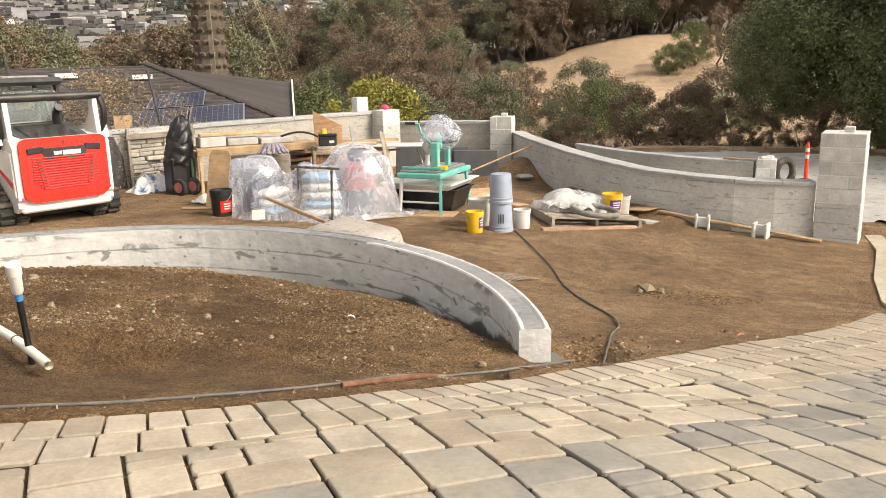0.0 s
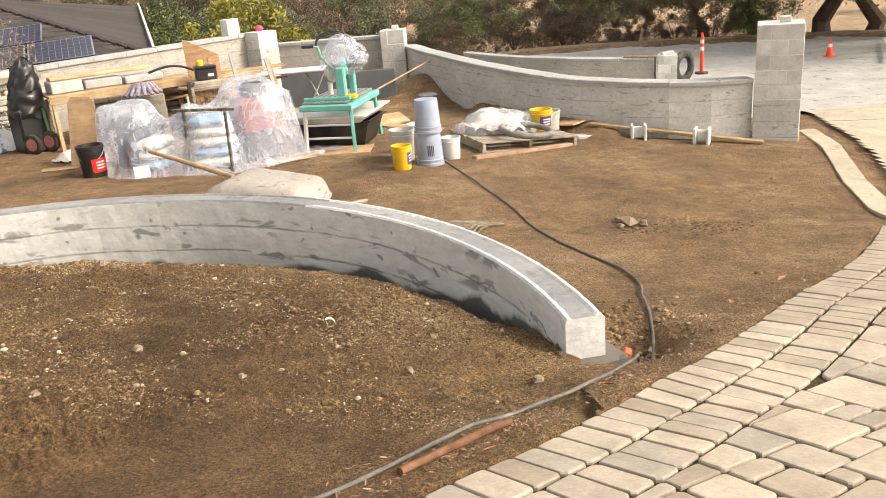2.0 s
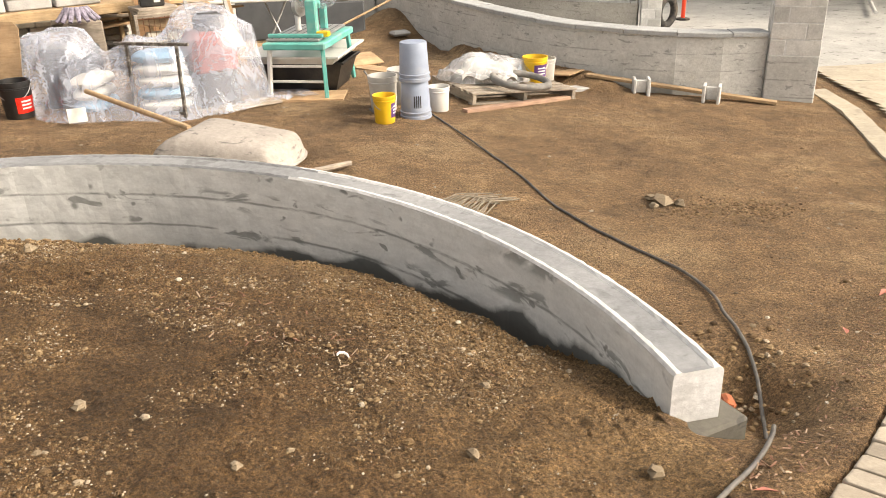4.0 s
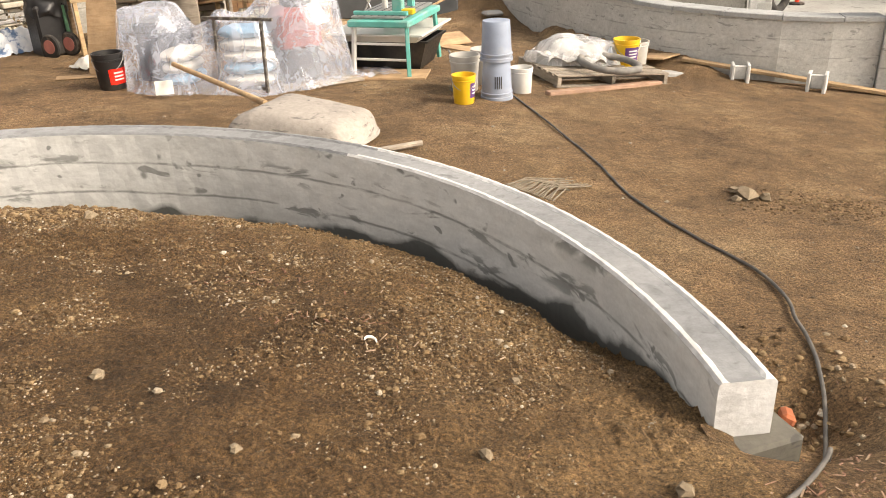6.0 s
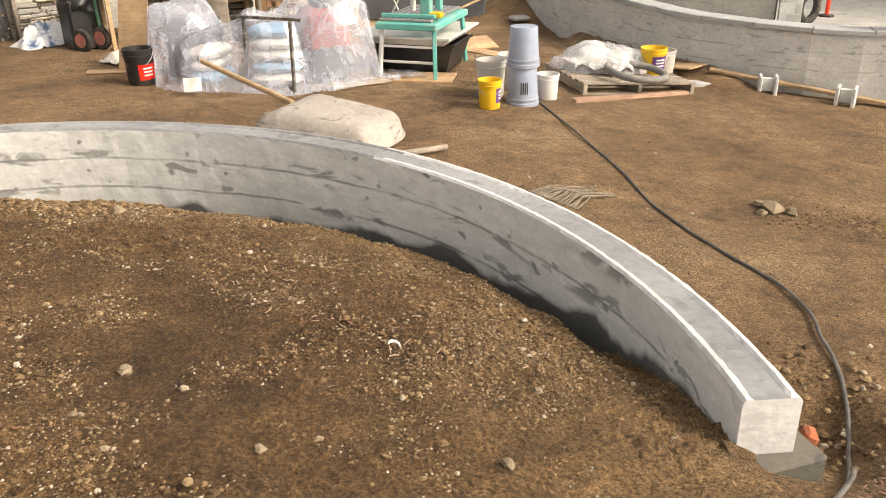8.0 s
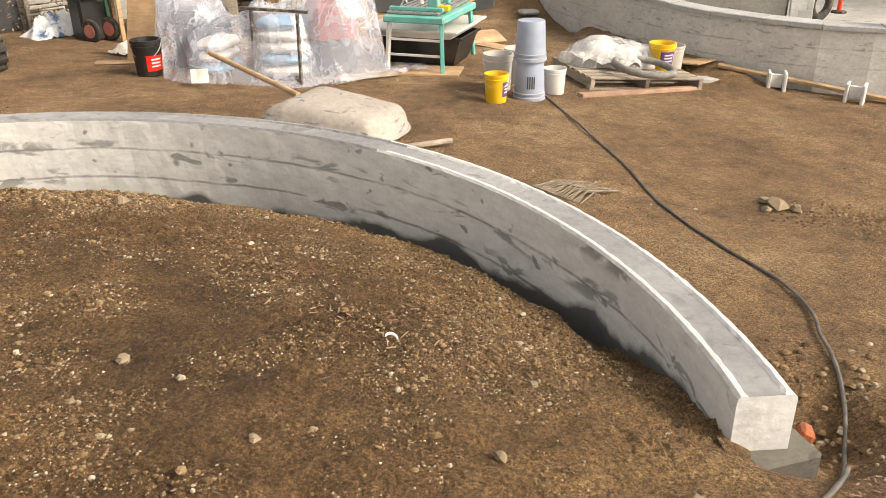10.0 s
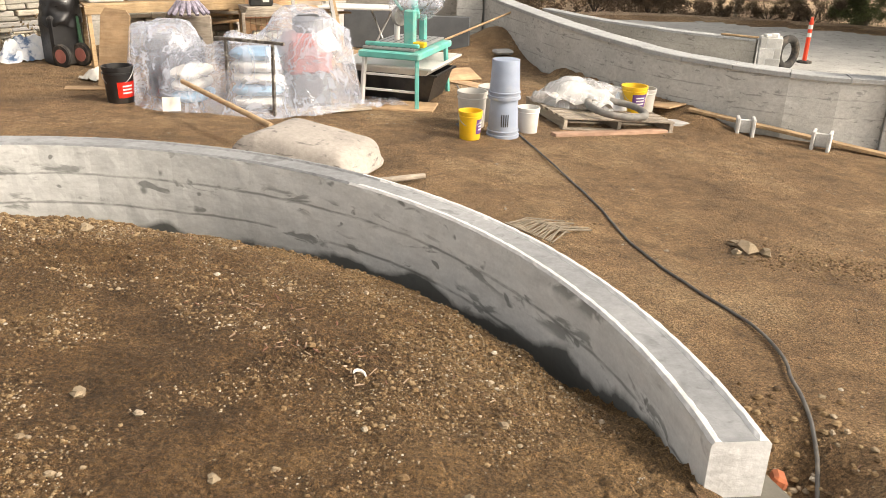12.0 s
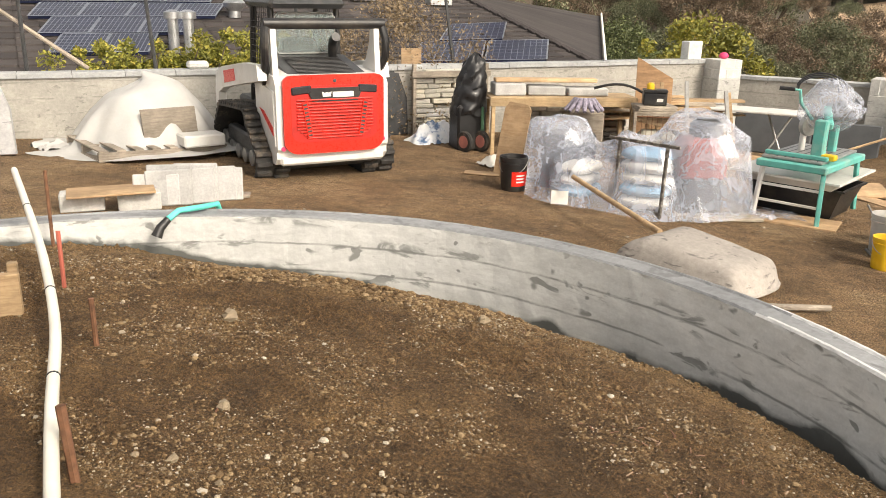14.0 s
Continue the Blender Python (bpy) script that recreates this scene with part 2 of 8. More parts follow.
# ---- mesh building ----
class Geo:
    """Collects vertices and faces of one mesh."""

    def __init__(self):
        self.v, self.f = [], []

    def add(self, verts, faces, m=None):
        o = len(self.v)
        self.v += [tuple(m @ Vector(p)) for p in verts] if m is not None else [tuple(p) for p in verts]
        self.f += [tuple(i + o for i in f) for f in faces]
        return self

    def box(self, sx, sy, sz, m=None, c=0.006):
        """A box standing on z = 0, its edges chamfered by c."""
        c = min(c, sx * 0.45, sy * 0.45, sz * 0.45)
        hx, hy = sx / 2, sy / 2
        vs, idx = [], {}
        for X in (-1, 1):
            for Y in (-1, 1):
                for Z in (0, 1):
                    zc = c if Z == 0 else sz - c
                    zo = 0 if Z == 0 else sz
                    for k, p in enumerate(((X * hx, Y * (hy - c), zc), (X * (hx - c), Y * hy, zc), (X * (hx - c), Y * (hy - c), zo))):
                        idx[X, Y, Z, k] = len(vs)
                        vs.append(p)
        I = lambda *a: idx[a]
        fs = []
        for s in (-1, 1):
            fs.append((I(s, -1, 0, 0), I(s, 1, 0, 0), I(s, 1, 1, 0), I(s, -1, 1, 0))[::s])
            fs.append((I(-1, s, 0, 1), I(1, s, 0, 1), I(1, s, 1, 1), I(-1, s, 1, 1))[::-s])
            z = 0 if s < 0 else 1
            fs.append((I(-1, -1, z, 2), I(1, -1, z, 2), I(1, 1, z, 2), I(-1, 1, z, 2))[::s])
        for a in (-1, 1):
            for d in (-1, 1):
                fs.append((I(a, d, 0, 0), I(a, d, 0, 1), I(a, d, 1, 1), I(a, d, 1, 0))[::a * d])
                z = 0 if d < 0 else 1
                fs.append((I(a, -1, z, 0), I(a, 1, z, 0), I(a, 1, z, 2), I(a, -1, z, 2))[::a * -d])
                fs.append((I(-1, a, z, 1), I(1, a, z, 1), I(1, a, z, 2), I(-1, a, z, 2))[::a * d])
                for e in (0, 1):
                    fs.append((I(a, d, e, 0), I(a, d, e, 1), I(a, d, e, 2))[::a * d * (1 if e == 0 else -1) * -1])
        return self.add(vs, fs, m)

    def lathe(self, prof, n=20, m=None, cap=True):
        """Turned about z; prof is (radius, z) from the bottom up."""
        vs = [(r * math.cos(2 * math.pi * k / n), r * math.sin(2 * math.pi * k / n), z) for r, z in prof for k in range(n)]
        fs = [(i * n + k, i * n + (k + 1) % n, (i + 1) * n + (k + 1) % n, (i + 1) * n + k) for i in range(len(prof) - 1) for k in range(n)]
        if cap:
            fs += [tuple(range(n))[::-1], tuple(range((len(prof) - 1) * n, len(prof) * n))]
        return self.add(vs, fs, m)

    def tube(self, pts, r, n=8, m=None, cap=True, squash=1.0):
        """A round bar along pts; r is one radius or one for each point."""
        P = [Vector(p) for p in pts]
        R = r if isinstance(r, (list, tuple)) else [r] * len(P)
        vs, fs = [], []
        up = Vector((0, 0, 1))
        for i, p in enumerate(P):
            d = (P[min(i + 1, len(P) - 1)] - P[max(i - 1, 0)]).normalized()
            if abs(d.dot(up)) > 0.95:
                up = Vector((1, 0, 0)) if abs(d.x) < 0.9 else Vector((0, 1, 0))
            s = d.cross(up).normalized()
            t = s.cross(d).normalized()
            up = t
            for k in range(n):
                a = 2 * math.pi * (k + 0.5) / n
                vs.append(p + (s * math.cos(a) + t * math.sin(a) * squash) * R[i])
        for i in range(len(P) - 1):
            for k in range(n):
                fs.append((i * n + k, i * n + (k + 1) % n, (i + 1) * n + (k + 1) % n, (i + 1) * n + k))
        if cap:
            fs += [tuple(range(n))[::-1], tuple(range((len(P) - 1) * n, len(P) * n))]
        return self.add(vs, fs, m)

    def prism(self, outline, h, m=None):
        """An outline in the xy plane raised to h."""
        n = len(outline)
        vs = [(x, y, 0) for x, y in outline] + [(x, y, h) for x, y in outline]
        fs = [tuple(range(n))[::-1], tuple(range(n, 2 * n))] + [(i, (i + 1) % n, n + (i + 1) % n, n + i) for i in range(n)]
        return self.add(vs, fs, m)

    def grid(self, nx, ny, fn, m=None, wrap=False):
        vs = [fn(i / (nx - 1), j / (ny - 1)) for j in range(ny) for i in range(nx)]
        fs = [(j * nx + i, j * nx + i + 1, (j + 1) * nx + i + 1, (j + 1) * nx + i) for j in range(ny - 1) for i in range(nx - 1)]
        return self.add(vs, fs, m)

    def mesh(self, name, mat, smooth=False):
        me = bpy.data.meshes.new(name)
        me.from_pydata(self.v, [], self.f)
        me.update()
        if smooth:
            me.polygons.foreach_set("use_smooth", [True] * len(me.polygons))
        if mat:
            me.materials.append(mat)
        return me


def bar(a, b, w, h, c=0.004):
    """A squared stick from a to b, as a Geo."""
    a, b = Vector(a), Vector(b)
    d = b - a
    m = Matrix.Translation(a) @ d.to_track_quat("X", "Z").to_matrix().to_4x4()
    return m, d.length, w, h, c


def stick(geo, a, b, w, h, c=0.004):
    m, L, w, h, c = bar(a, b, w, h, c)
    return geo.box(L, w, h, m @ Matrix.Translation((L / 2, 0, -h / 2)), c)


def part(name, geo, mat, parent=None, label="", smooth=False, m=None):
    ob = new(name, geo.mesh(name, mat, smooth))
    if smooth:
        try:
            ob.data.set_sharp_from_angle(angle=radians(40))
        except AttributeError:
            pass
    if parent:
        ob.parent = parent
    if m is not None:
        ob.matrix_basis = m
    if label:
        tagged(ob, label)
    return ob


def thing(name, m, label, category, group="", kind=""):
    """An Empty at a thing's base, to carry its parts."""
    ob = new(name)
    ob.empty_display_size = 0.1
    ob.matrix_basis = m
    return tagged(ob, label, category, group, kind)


def solid(name, geo, mat, label, category, m=None, group="", kind="", smooth=False):
    ob = part(name, geo, mat, None, "", smooth, m)
    return tagged(ob, label, category, group, kind)


def nz(x, y, z=0.0, s=1.0):
    return noise.noise((x * s, y * s, z))


def frac(x, y, s, octaves=4):
    t, a = 0.0, 1.0
    for _ in range(octaves):
        t += a * noise.noise((x * s, y * s, 3.1))
        s, a = s * 2.1, a * 0.5
    return t

# ---- the plan ----
PC, RI, RO, WTOP = (-2.99, 5.03), 3.335, 3.522, 0.58          # planter wall: centre, radii, top
A_END, A_FAR = 2.6, 172.0                                    # its ends, in degrees
WALL0, WALL1 = Vector((-10.4, 9.8)), Vector((-2.2, 18.6))   # the long back wall
WU = (WALL1 - WALL0).normalized()
WV = Vector((-WU.y, WU.x))
POST_A, POST_B = (-1.95, 18.55), (0.60, 18.1)
RIGHT_WALL = [(0.78, 18.0, 0.60), (1.02, 17.1, 0.56), (1.32, 16.1, 0.52), (1.62, 15.05, 0.49), (1.97, 14.15, 0.465), (2.3, 13.4, 0.44), (2.65, 12.85, 0.42), (3.15, 12.35, 0.405), (3.65, 12.0, 0.395), (4.15, 11.83, 0.38), (4.66, 11.75, 0.37)]
PILLAR, PILLAR_TURN = (5.02, 11.8), -28.0
EDGE = [(-9.0, 1.6), (-5.0, 2.3), (-3.0, 2.85), (-1.6, 3.29), (-1.14, 3.46), (-0.67, 3.70), (-0.3, 3.94), (-0.05, 4.11), (0.14, 4.27), (0.54, 4.6), (0.86, 4.85), (1.25, 5.21), (1.78, 5.73), (2.28, 6.16), (2.96, 6.82), (3.6, 7.55)]
YARD_Y = [-60, 2, 3.0, 3.4, 3.7, 4.0, 4.35, 4.6, 6.4, 8.1, 10.5, 12.8, 17.5, 40]
YARD_Z = [0.88, 0.88, 0.83, 0.775, 0.722, 0.655, 0.58, 0.55, 0.27, 0.08, 0.02, -0.06, -0.15, -0.3]


def yard(x, y):
    """Level of the yard and the drive."""
    return float(np.interp(y, YARD_Y, YARD_Z)) + (-0.07 * min(x, 8) if x > 0 else -0.03 * max(x, -12))


def smooth(a, b, t):
    t = max(0.0, min(1.0, (t - a) / (b - a)))
    return t * t * (3 - 2 * t)


def beyond_back(x, y):
    """Metres past the back walls, outward."""
    a = (Vector((x, y)) - WALL0).dot(WV)
    b = y - 18.4
    c = -99.0
    if x > 0.6:
        ys = [p[1] for p in RIGHT_WALL]
        c = y - float(np.interp(x, [p[0] for p in RIGHT_WALL], ys)) if x < 4.7 else y - 13.2 - (x - 4.7) * 0.2
    return max(a, b if x > -2.2 else -99, c)


def land(x, y):
    """Level of the one sheet of ground, from the yard to the hills."""
    z = yard(x, y)
    d = beyond_back(x, y)
    if d > -0.1:
        right = smooth(-1.5, 1.5, x)
        low = -1.6 * (1 - right) - 0.86 * right
        z = z + (low - z) * smooth(0.05, 0.9, d)
        r = math.hypot(x, y)
        az = math.degrees(math.atan2(x, y))
        rr, ll = smooth(2, 11, az), smooth(-6, -15, az)
        rim = 27.5 + 1.2 * nz(az, 0, 1, 0.13)
        far = smooth(rim, rim + 3.0, r)
        if far > 0:
            R = [27, 35, 45, 60, 80, 100, 115, 140, 220, 350, 500, 1000, 2500, 6000]
            zr = float(np.interp(r, R, [-0.5, -1.6, -1.9, -2.3, -0.3, 2.4, 4.6, 5.2, 6.5, 9, 18, 50, 200, 520]))
            zm = float(np.interp(r, R, [-2.2, -2.2, -2.6, -2.4, -1.6, -0.6, 0.6, 2.5, 7, 9, 18, 50, 200, 520]))
            zl = float(np.interp(r, R, [-2.6, -3.6, -4.2, -5, -5.5, -5.5, -5.2, -5.5, -6, -1, 12, 48, 200, 520]))
            zf = zr * rr + (zm * (1 - ll) + zl * ll) * (1 - rr)
            z = z + (zf - z) * far + frac(x, y, 0.05, 3) * 0.7 * smooth(30, 70, r)
    else:
        z += 0.018 * frac(x, y, 0.9, 4)
    if math.hypot(x - PC[0], y - PC[1]) < RI + (0.09 if y > 5.2 else -0.08) and y > 4.2:
        z -= 0.6
    z -= 0.15 * math.exp(-(((x - 0.56) / 0.17) ** 2 + ((y - 5.13) / 0.11) ** 2))
    z -= 0.22 * math.exp(-(((x - 0.74) / 0.2) ** 2 + ((y - 5.42) / 0.3) ** 2))
    z += 0.42 * math.exp(-(((x - 1.0) / 0.6) ** 2 + ((y - 17.0) / 0.8) ** 2))
    if -9 < x < 3.6 and y < 9:
        # soil lies flush against the outer rim of the paving
        de = y - float(np.interp(x, [p[0] for p in EDGE], [p[1] for p in EDGE]))
        z += 0.034 * smooth(0.4, 0.03, de) * smooth(-0.03, 0.0, de) - 0.05 * smooth(-0.01, -0.06, de)
    if 1.2 < x < 3.3 and 11 < y < 15:
        # dirt banked against the foot of the right wall
        dw = float(np.interp(x, [p[0] for p in RIGHT_WALL], [p[1] for p in RIGHT_WALL])) - y
        z += 0.18 * smooth(0.95, 0.1, dw) * smooth(1.2, 1.8, x) * smooth(3.3, 2.8, x) if dw > -0.2 else 0
    return z


# ---- materials of the setting ----
SOIL = make_soil("yard_soil", (0.26, 0.162, 0.083), (0.155, 0.095, 0.048), (0.39, 0.27, 0.152))
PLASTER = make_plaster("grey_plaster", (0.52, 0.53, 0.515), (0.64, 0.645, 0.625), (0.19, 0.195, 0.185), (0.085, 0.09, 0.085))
CEMENT = make_concrete("wet_cement_coat", (0.40, 0.40, 0.38), (0.56, 0.56, 0.535), (0.17, 0.17, 0.165), 0.6, 0.2)
MORTAR = make_concrete("white_mortar", (0.50, 0.505, 0.50), (0.63, 0.635, 0.63), (0.38, 0.385, 0.38), 0.45)
GROUT = make_concrete("grout_fill", (0.18, 0.187, 0.195), (0.29, 0.298, 0.305), (0.12, 0.124, 0.128), 0.6)
PLASTER_OLD = make_concrete("old_plaster", (0.28, 0.268, 0.24), (0.42, 0.40, 0.36), (0.15, 0.145, 0.13), 0.6, 0.2)
CAP = make_concrete("cap_stone", (0.28, 0.29, 0.29), (0.42, 0.43, 0.43), (0.2, 0.2, 0.2), 0.4)
SLAB = make_concrete("drive_slab", (0.30, 0.298, 0.28), (0.44, 0.435, 0.41), (0.12, 0.12, 0.112), 0.8)

# ---- ground ----
def axis(a, b, step, far, grow):
    inner = list(np.arange(a, b + 1e-6, step))
    lo, hi, s = [inner[0]], [inner[-1]], step
    while lo[-1] > -far:
        s *= grow
        lo.append(lo[-1] - s)
    s = step
    while hi[-1] < far:
        s *= grow
        hi.append(hi[-1] + s)
    return lo[:0:-1] + inner + hi[1:]


gx, gy = axis(-12, 9, 0.14, 4200, 1.09), axis(2, 20, 0.14, 4200, 1.09)
gx = sorted(gx + [-0.1 + 0.036 * i for i in range(44)])
gy = sorted(gy + [4.65 + 0.036 * i for i in range(44)])
ground = Geo()
ground.v = [(x, y, land(x, y)) for y in gy for x in gx]
NX = len(gx)
ground.f = [(j * NX + i, j * NX + i + 1, (j + 1) * NX + i + 1, (j + 1) * NX + i) for j in range(len(gy) - 1) for i in range(NX - 1)]
gob = solid("ground", ground, SOIL, "bare brown earth of the building yard, falling to wooded hills", "ground", kind="structure", smooth=True)
gob.data.materials.append(make_soil("hill_earth", (0.38, 0.27, 0.17), (0.26, 0.18, 0.115), (0.47, 0.35, 0.23)))
gob.data.materials.append(make_soil("brush_ground", (0.085, 0.072, 0.052), (0.05, 0.046, 0.034), (0.13, 0.11, 0.08)))
for pl in gob.data.polygons:
    cx, cy = pl.center.x, pl.center.y
    if math.hypot(cx, cy) > 28.5 and beyond_back(cx, cy) > 1:
        pl.material_index = 1 if math.degrees(math.atan2(cx, cy)) + 4 * nz(cx, cy, 0, 0.05) > 2.5 and math.hypot(cx, cy) < 128 else 2


def arc_point(r, deg, z):
    a = radians(deg)
    k = 1.0 + 0.03 * smooth(115, 160, deg)
    return (PC[0] + r * k * math.cos(a), PC[1] + r * k * math.sin(a), z)


# ---- soil mound in the planter ----
def soil_level(x, y):
    dx, dy = x - PC[0], y - PC[1]
    r, a = math.hypot(dx, dy), math.degrees(math.atan2(dy, dx))
    s = RI - r
    return r, a, s


def mound(x, y):
    r, a, s = soil_level(x, y)
    base = float(np.interp(a, [-40, 0, 12, 25, 45, 70, 95, 115, 128, 150], [0.56, 0.40, 0.29, 0.18, 0.08, -0.02, 0.02, 0.14, 0.33, 0.5]))
    top = 0.61 + 0.06 * smooth(5.6, 4.4, y) + 0.06 * smooth(-0.8, -2.2, x)
    z = base + (top - base) * (1 - math.exp(-max(s, 0) / 1.05))
    z += 0.022 * frac(x, y, 1.3, 5) + 0.010 * nz(x, y, 4, 9) + 0.008 * abs(nz(x, y, 7, 17)) + 0.004 * nz(x, y, 9, 34)
    z += (0.010 + 0.06 * max(0.0, nz(x, y, 12, 1.4) + 0.05)) * (abs(nz(x, y, 5, 19)) + 0.7 * abs(nz(x, y, 15, 37))) + 0.012 * nz(x, y, 21, 5)
    trench = smooth(0.21 + 0.09 * nz(x, y, 2, 3), 0.10, s) * smooth(8, 25, a) * smooth(112, 95, a)
    z -= 0.15 * trench
    if y < 4.75 or a < 8:
        g = yard(x, y) + 0.005 + 0.035 * smooth(0.36, 0.05, x) 
        g -= 0.075 * smooth(0.03, -0.02, y - float(np.interp(x, [p[0] for p in EDGE], [p[1] for p in EDGE])))
        k = smooth(4.75, 4.25, y) if x > -1.5 else smooth(4.5, 4.0, y)
        k = max(k, smooth(0.05, 0.33, x) * smooth(5.3, 5.0, y))
        z = z * (1 - k) + g * k
    z -= 0.10 * math.exp(-(((x - 0.6) / 0.2) ** 2 + ((y - 5.1) / 0.14) ** 2))
    return z


ms = Geo()
nx_, ny_ = 600, 470
idx = {}
for j in range(ny_):
    for i in range(nx_):
        x, y = -6.6 + 7.2 * i / (nx_ - 1), 2.4 + 6.2 * j / (ny_ - 1)
        r, a, s = soil_level(x, y)
        if s < -0.02 - 0.12 * smooth(115, 150, a) and y > 5.03:
            continue
        if x > 0.36 and (y > 4.7 or x > 0.52):
            continue
        idx[i, j] = len(ms.v)
        ms.v.append((x, y, mound(x, y)))
for j in range(ny_ - 1):
    for i in range(nx_ - 1):
        q = [(i, j), (i + 1, j), (i + 1, j + 1), (i, j + 1)]
        if all(k in idx for k in q):
            ms.f.append(tuple(idx[k] for k in q))
PSOIL = make_soil("planter_soil", (0.140, 0.080, 0.034), (0.082, 0.047, 0.020), (0.235, 0.142, 0.062), (PC[0], PC[1], 2.35, 3.35))
solid("planter_soil", ms, PSOIL, "loose stony brown soil filling the planter", "soil", kind="structure", smooth=True)

# ---- planter wall: courses of plastered block with a grouted top ----
pw = Geo()
N, ROWS = 300, 22
sec = [(RI, -0.35 + 0.9 * k / (ROWS - 1)) for k in range(ROWS)] + [(RI, WTOP - 0.012), (RI + 0.010, WTOP), (RI + 0.026, WTOP + 0.001), (RI + 0.036, WTOP - 0.009), (RO - 0.036, WTOP - 0.009), (RO - 0.026, WTOP + 0.001), (RO - 0.010, WTOP), (RO, WTOP - 0.012), (RO, -0.55)]
M = len(sec)
foot_dark = []
for i in range(N + 1):
    a = A_END + (A_FAR - A_END) * i / N
    x, y, _ = arc_point(RI - 0.16, a, 0)
    foot = mound(x, y) + 0.035 * frac(a * 0.13, 0, 1.0, 3)
    for k, (r, z) in enumerate(sec):
        rim = ROWS <= k < M - 1
        if i == 0 and ROWS + 2 < k < ROWS + 5:
            z = WTOP
        j = (0.004 * nz(a * 0.9, k, 2.0) + (0.007 if 1 < k - ROWS < 6 else 0.002) * nz(a * 2.1, k, 4.0)) if rim else 0.005 * nz(a * 0.5, z * 4, 5) + 0.002 * nz(a * 2.5, z * 14, 6)
        if k == M - 1:
            j = 0
        pw.v.append(arc_point(r + j, a, z + ((0.003 * nz(a * 1.7, k, 7) + 0.002 * nz(a * 3.3, k, 9)) if rim else 0)))
        foot_dark.append(smooth(foot + 0.06, foot - 0.07, z) * smooth(4, 9, a) * smooth(170, 150, a) if k < ROWS else 0.0)
pw.f = [(i * M + k, (i + 1) * M + k, (i + 1) * M + k + 1, i * M + k + 1) for i in range(N) for k in range(M - 1)]
pw.f += [tuple(range(M)), tuple(N * M + k for k in range(M))[::-1]]
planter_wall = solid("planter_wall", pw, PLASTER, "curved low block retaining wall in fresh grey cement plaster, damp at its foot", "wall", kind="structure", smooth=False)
planter_wall.data.attributes.new("foot_dark", "FLOAT", "POINT").data.foreach_set("value", foot_dark)
planter_wall.data.materials.append(MORTAR)
planter_wall.data.materials.append(GROUT)
for i, pl in enumerate(planter_wall.data.polygons):
    k = i % (M - 1) - ROWS + 1
    if i < N * (M - 1):
        far = i // (M - 1)
        pl.material_index = 0 if k < 1 or k == 8 else 2 if k in (4,) else 1 if far < 84 + 14 * nz(far * 0.11, k, 3) else 2
    elif i == N * (M - 1):
        pl.material_index = 1

# ---- back walls ----
def run_wall(name, pts, thick, foot, mat, label, cap_mat=None, cap_h=0.05, over=0.03):
    """A wall along pts (x, y, top), foot metres deep, with a cap of slabs."""
    g = Geo()
    P = [Vector(p[:2]) for p in pts]
    rows_ = []
    for i, p in enumerate(P):
        d = (P[min(i + 1, len(P) - 1)] - P[max(i - 1, 0)]).normalized()
        n = Vector((-d.y, d.x))
        rows_.append((p, n, pts[i][2]))
    for p, n, z in rows_:
        for s, zz in ((0, z - foot), (0, z), (1, z), (1, z - foot)):
            q = p + n * thick * s
            g.v.append((q.x, q.y, zz))
    g.f = [(4 * i + k, 4 * i + 4 + k, 4 * i + 4 + (k + 1) % 4, 4 * i + (k + 1) % 4) for i in range(len(P) - 1) for k in range(4)]
    g.f += [(0, 1, 2, 3), tuple(4 * (len(P) - 1) + k for k in (3, 2, 1, 0))]
    w = solid(name, g, mat, label, "wall", kind="structure")
    if cap_mat:
        total = [0.0]
        for a, b in zip(P, P[1:]):
            total.append(total[-1] + (b - a).length)
        L, step, s = total[-1], 0.62, 0.0
        def at(s):
            s = max(0, min(L, s))
            x = float(np.interp(s, total, [p.x for p in P]))
            y = float(np.interp(s, total, [p.y for p in P]))
            z = float(np.interp(s, total, [r[2] for r in rows_]))
            nx = float(np.interp(s, total, [r[1].x for r in rows_]))
            ny = float(np.interp(s, total, [r[1].y for r in rows_]))
            return Vector((x, y, z)), Vector((nx, ny, 0)).normalized()
        while s < L - 0.05:
            e = min(L, s + step)
            c = Geo()
            v = []
            dz = random.uniform(-0.004, 0.004)
            for q in (s + 0.004, (s + e) / 2, e - 0.004):
                p, n = at(q)
                for o, zz in ((-over, 0.003), (-over, cap_h - 0.008), (-over + 0.01, cap_h), (thick + over - 0.01, cap_h), (thick + over, cap_h - 0.008), (thick + over, 0.003)):
                    w_ = p + n * o
                    v.append((w_.x, w_.y, w_.z + zz + dz))
            f = [(6 * i + k, 6 * i + 6 + k, 6 * i + 6 + (k + 1) % 6, 6 * i + (k + 1) % 6) for i in range(2) for k in range(6)] + [tuple(range(6)), tuple(range(17, 11, -1))]
            c.add(v, f)
            part("cap_slab", c, cap_mat, w)
            s = e
    return w


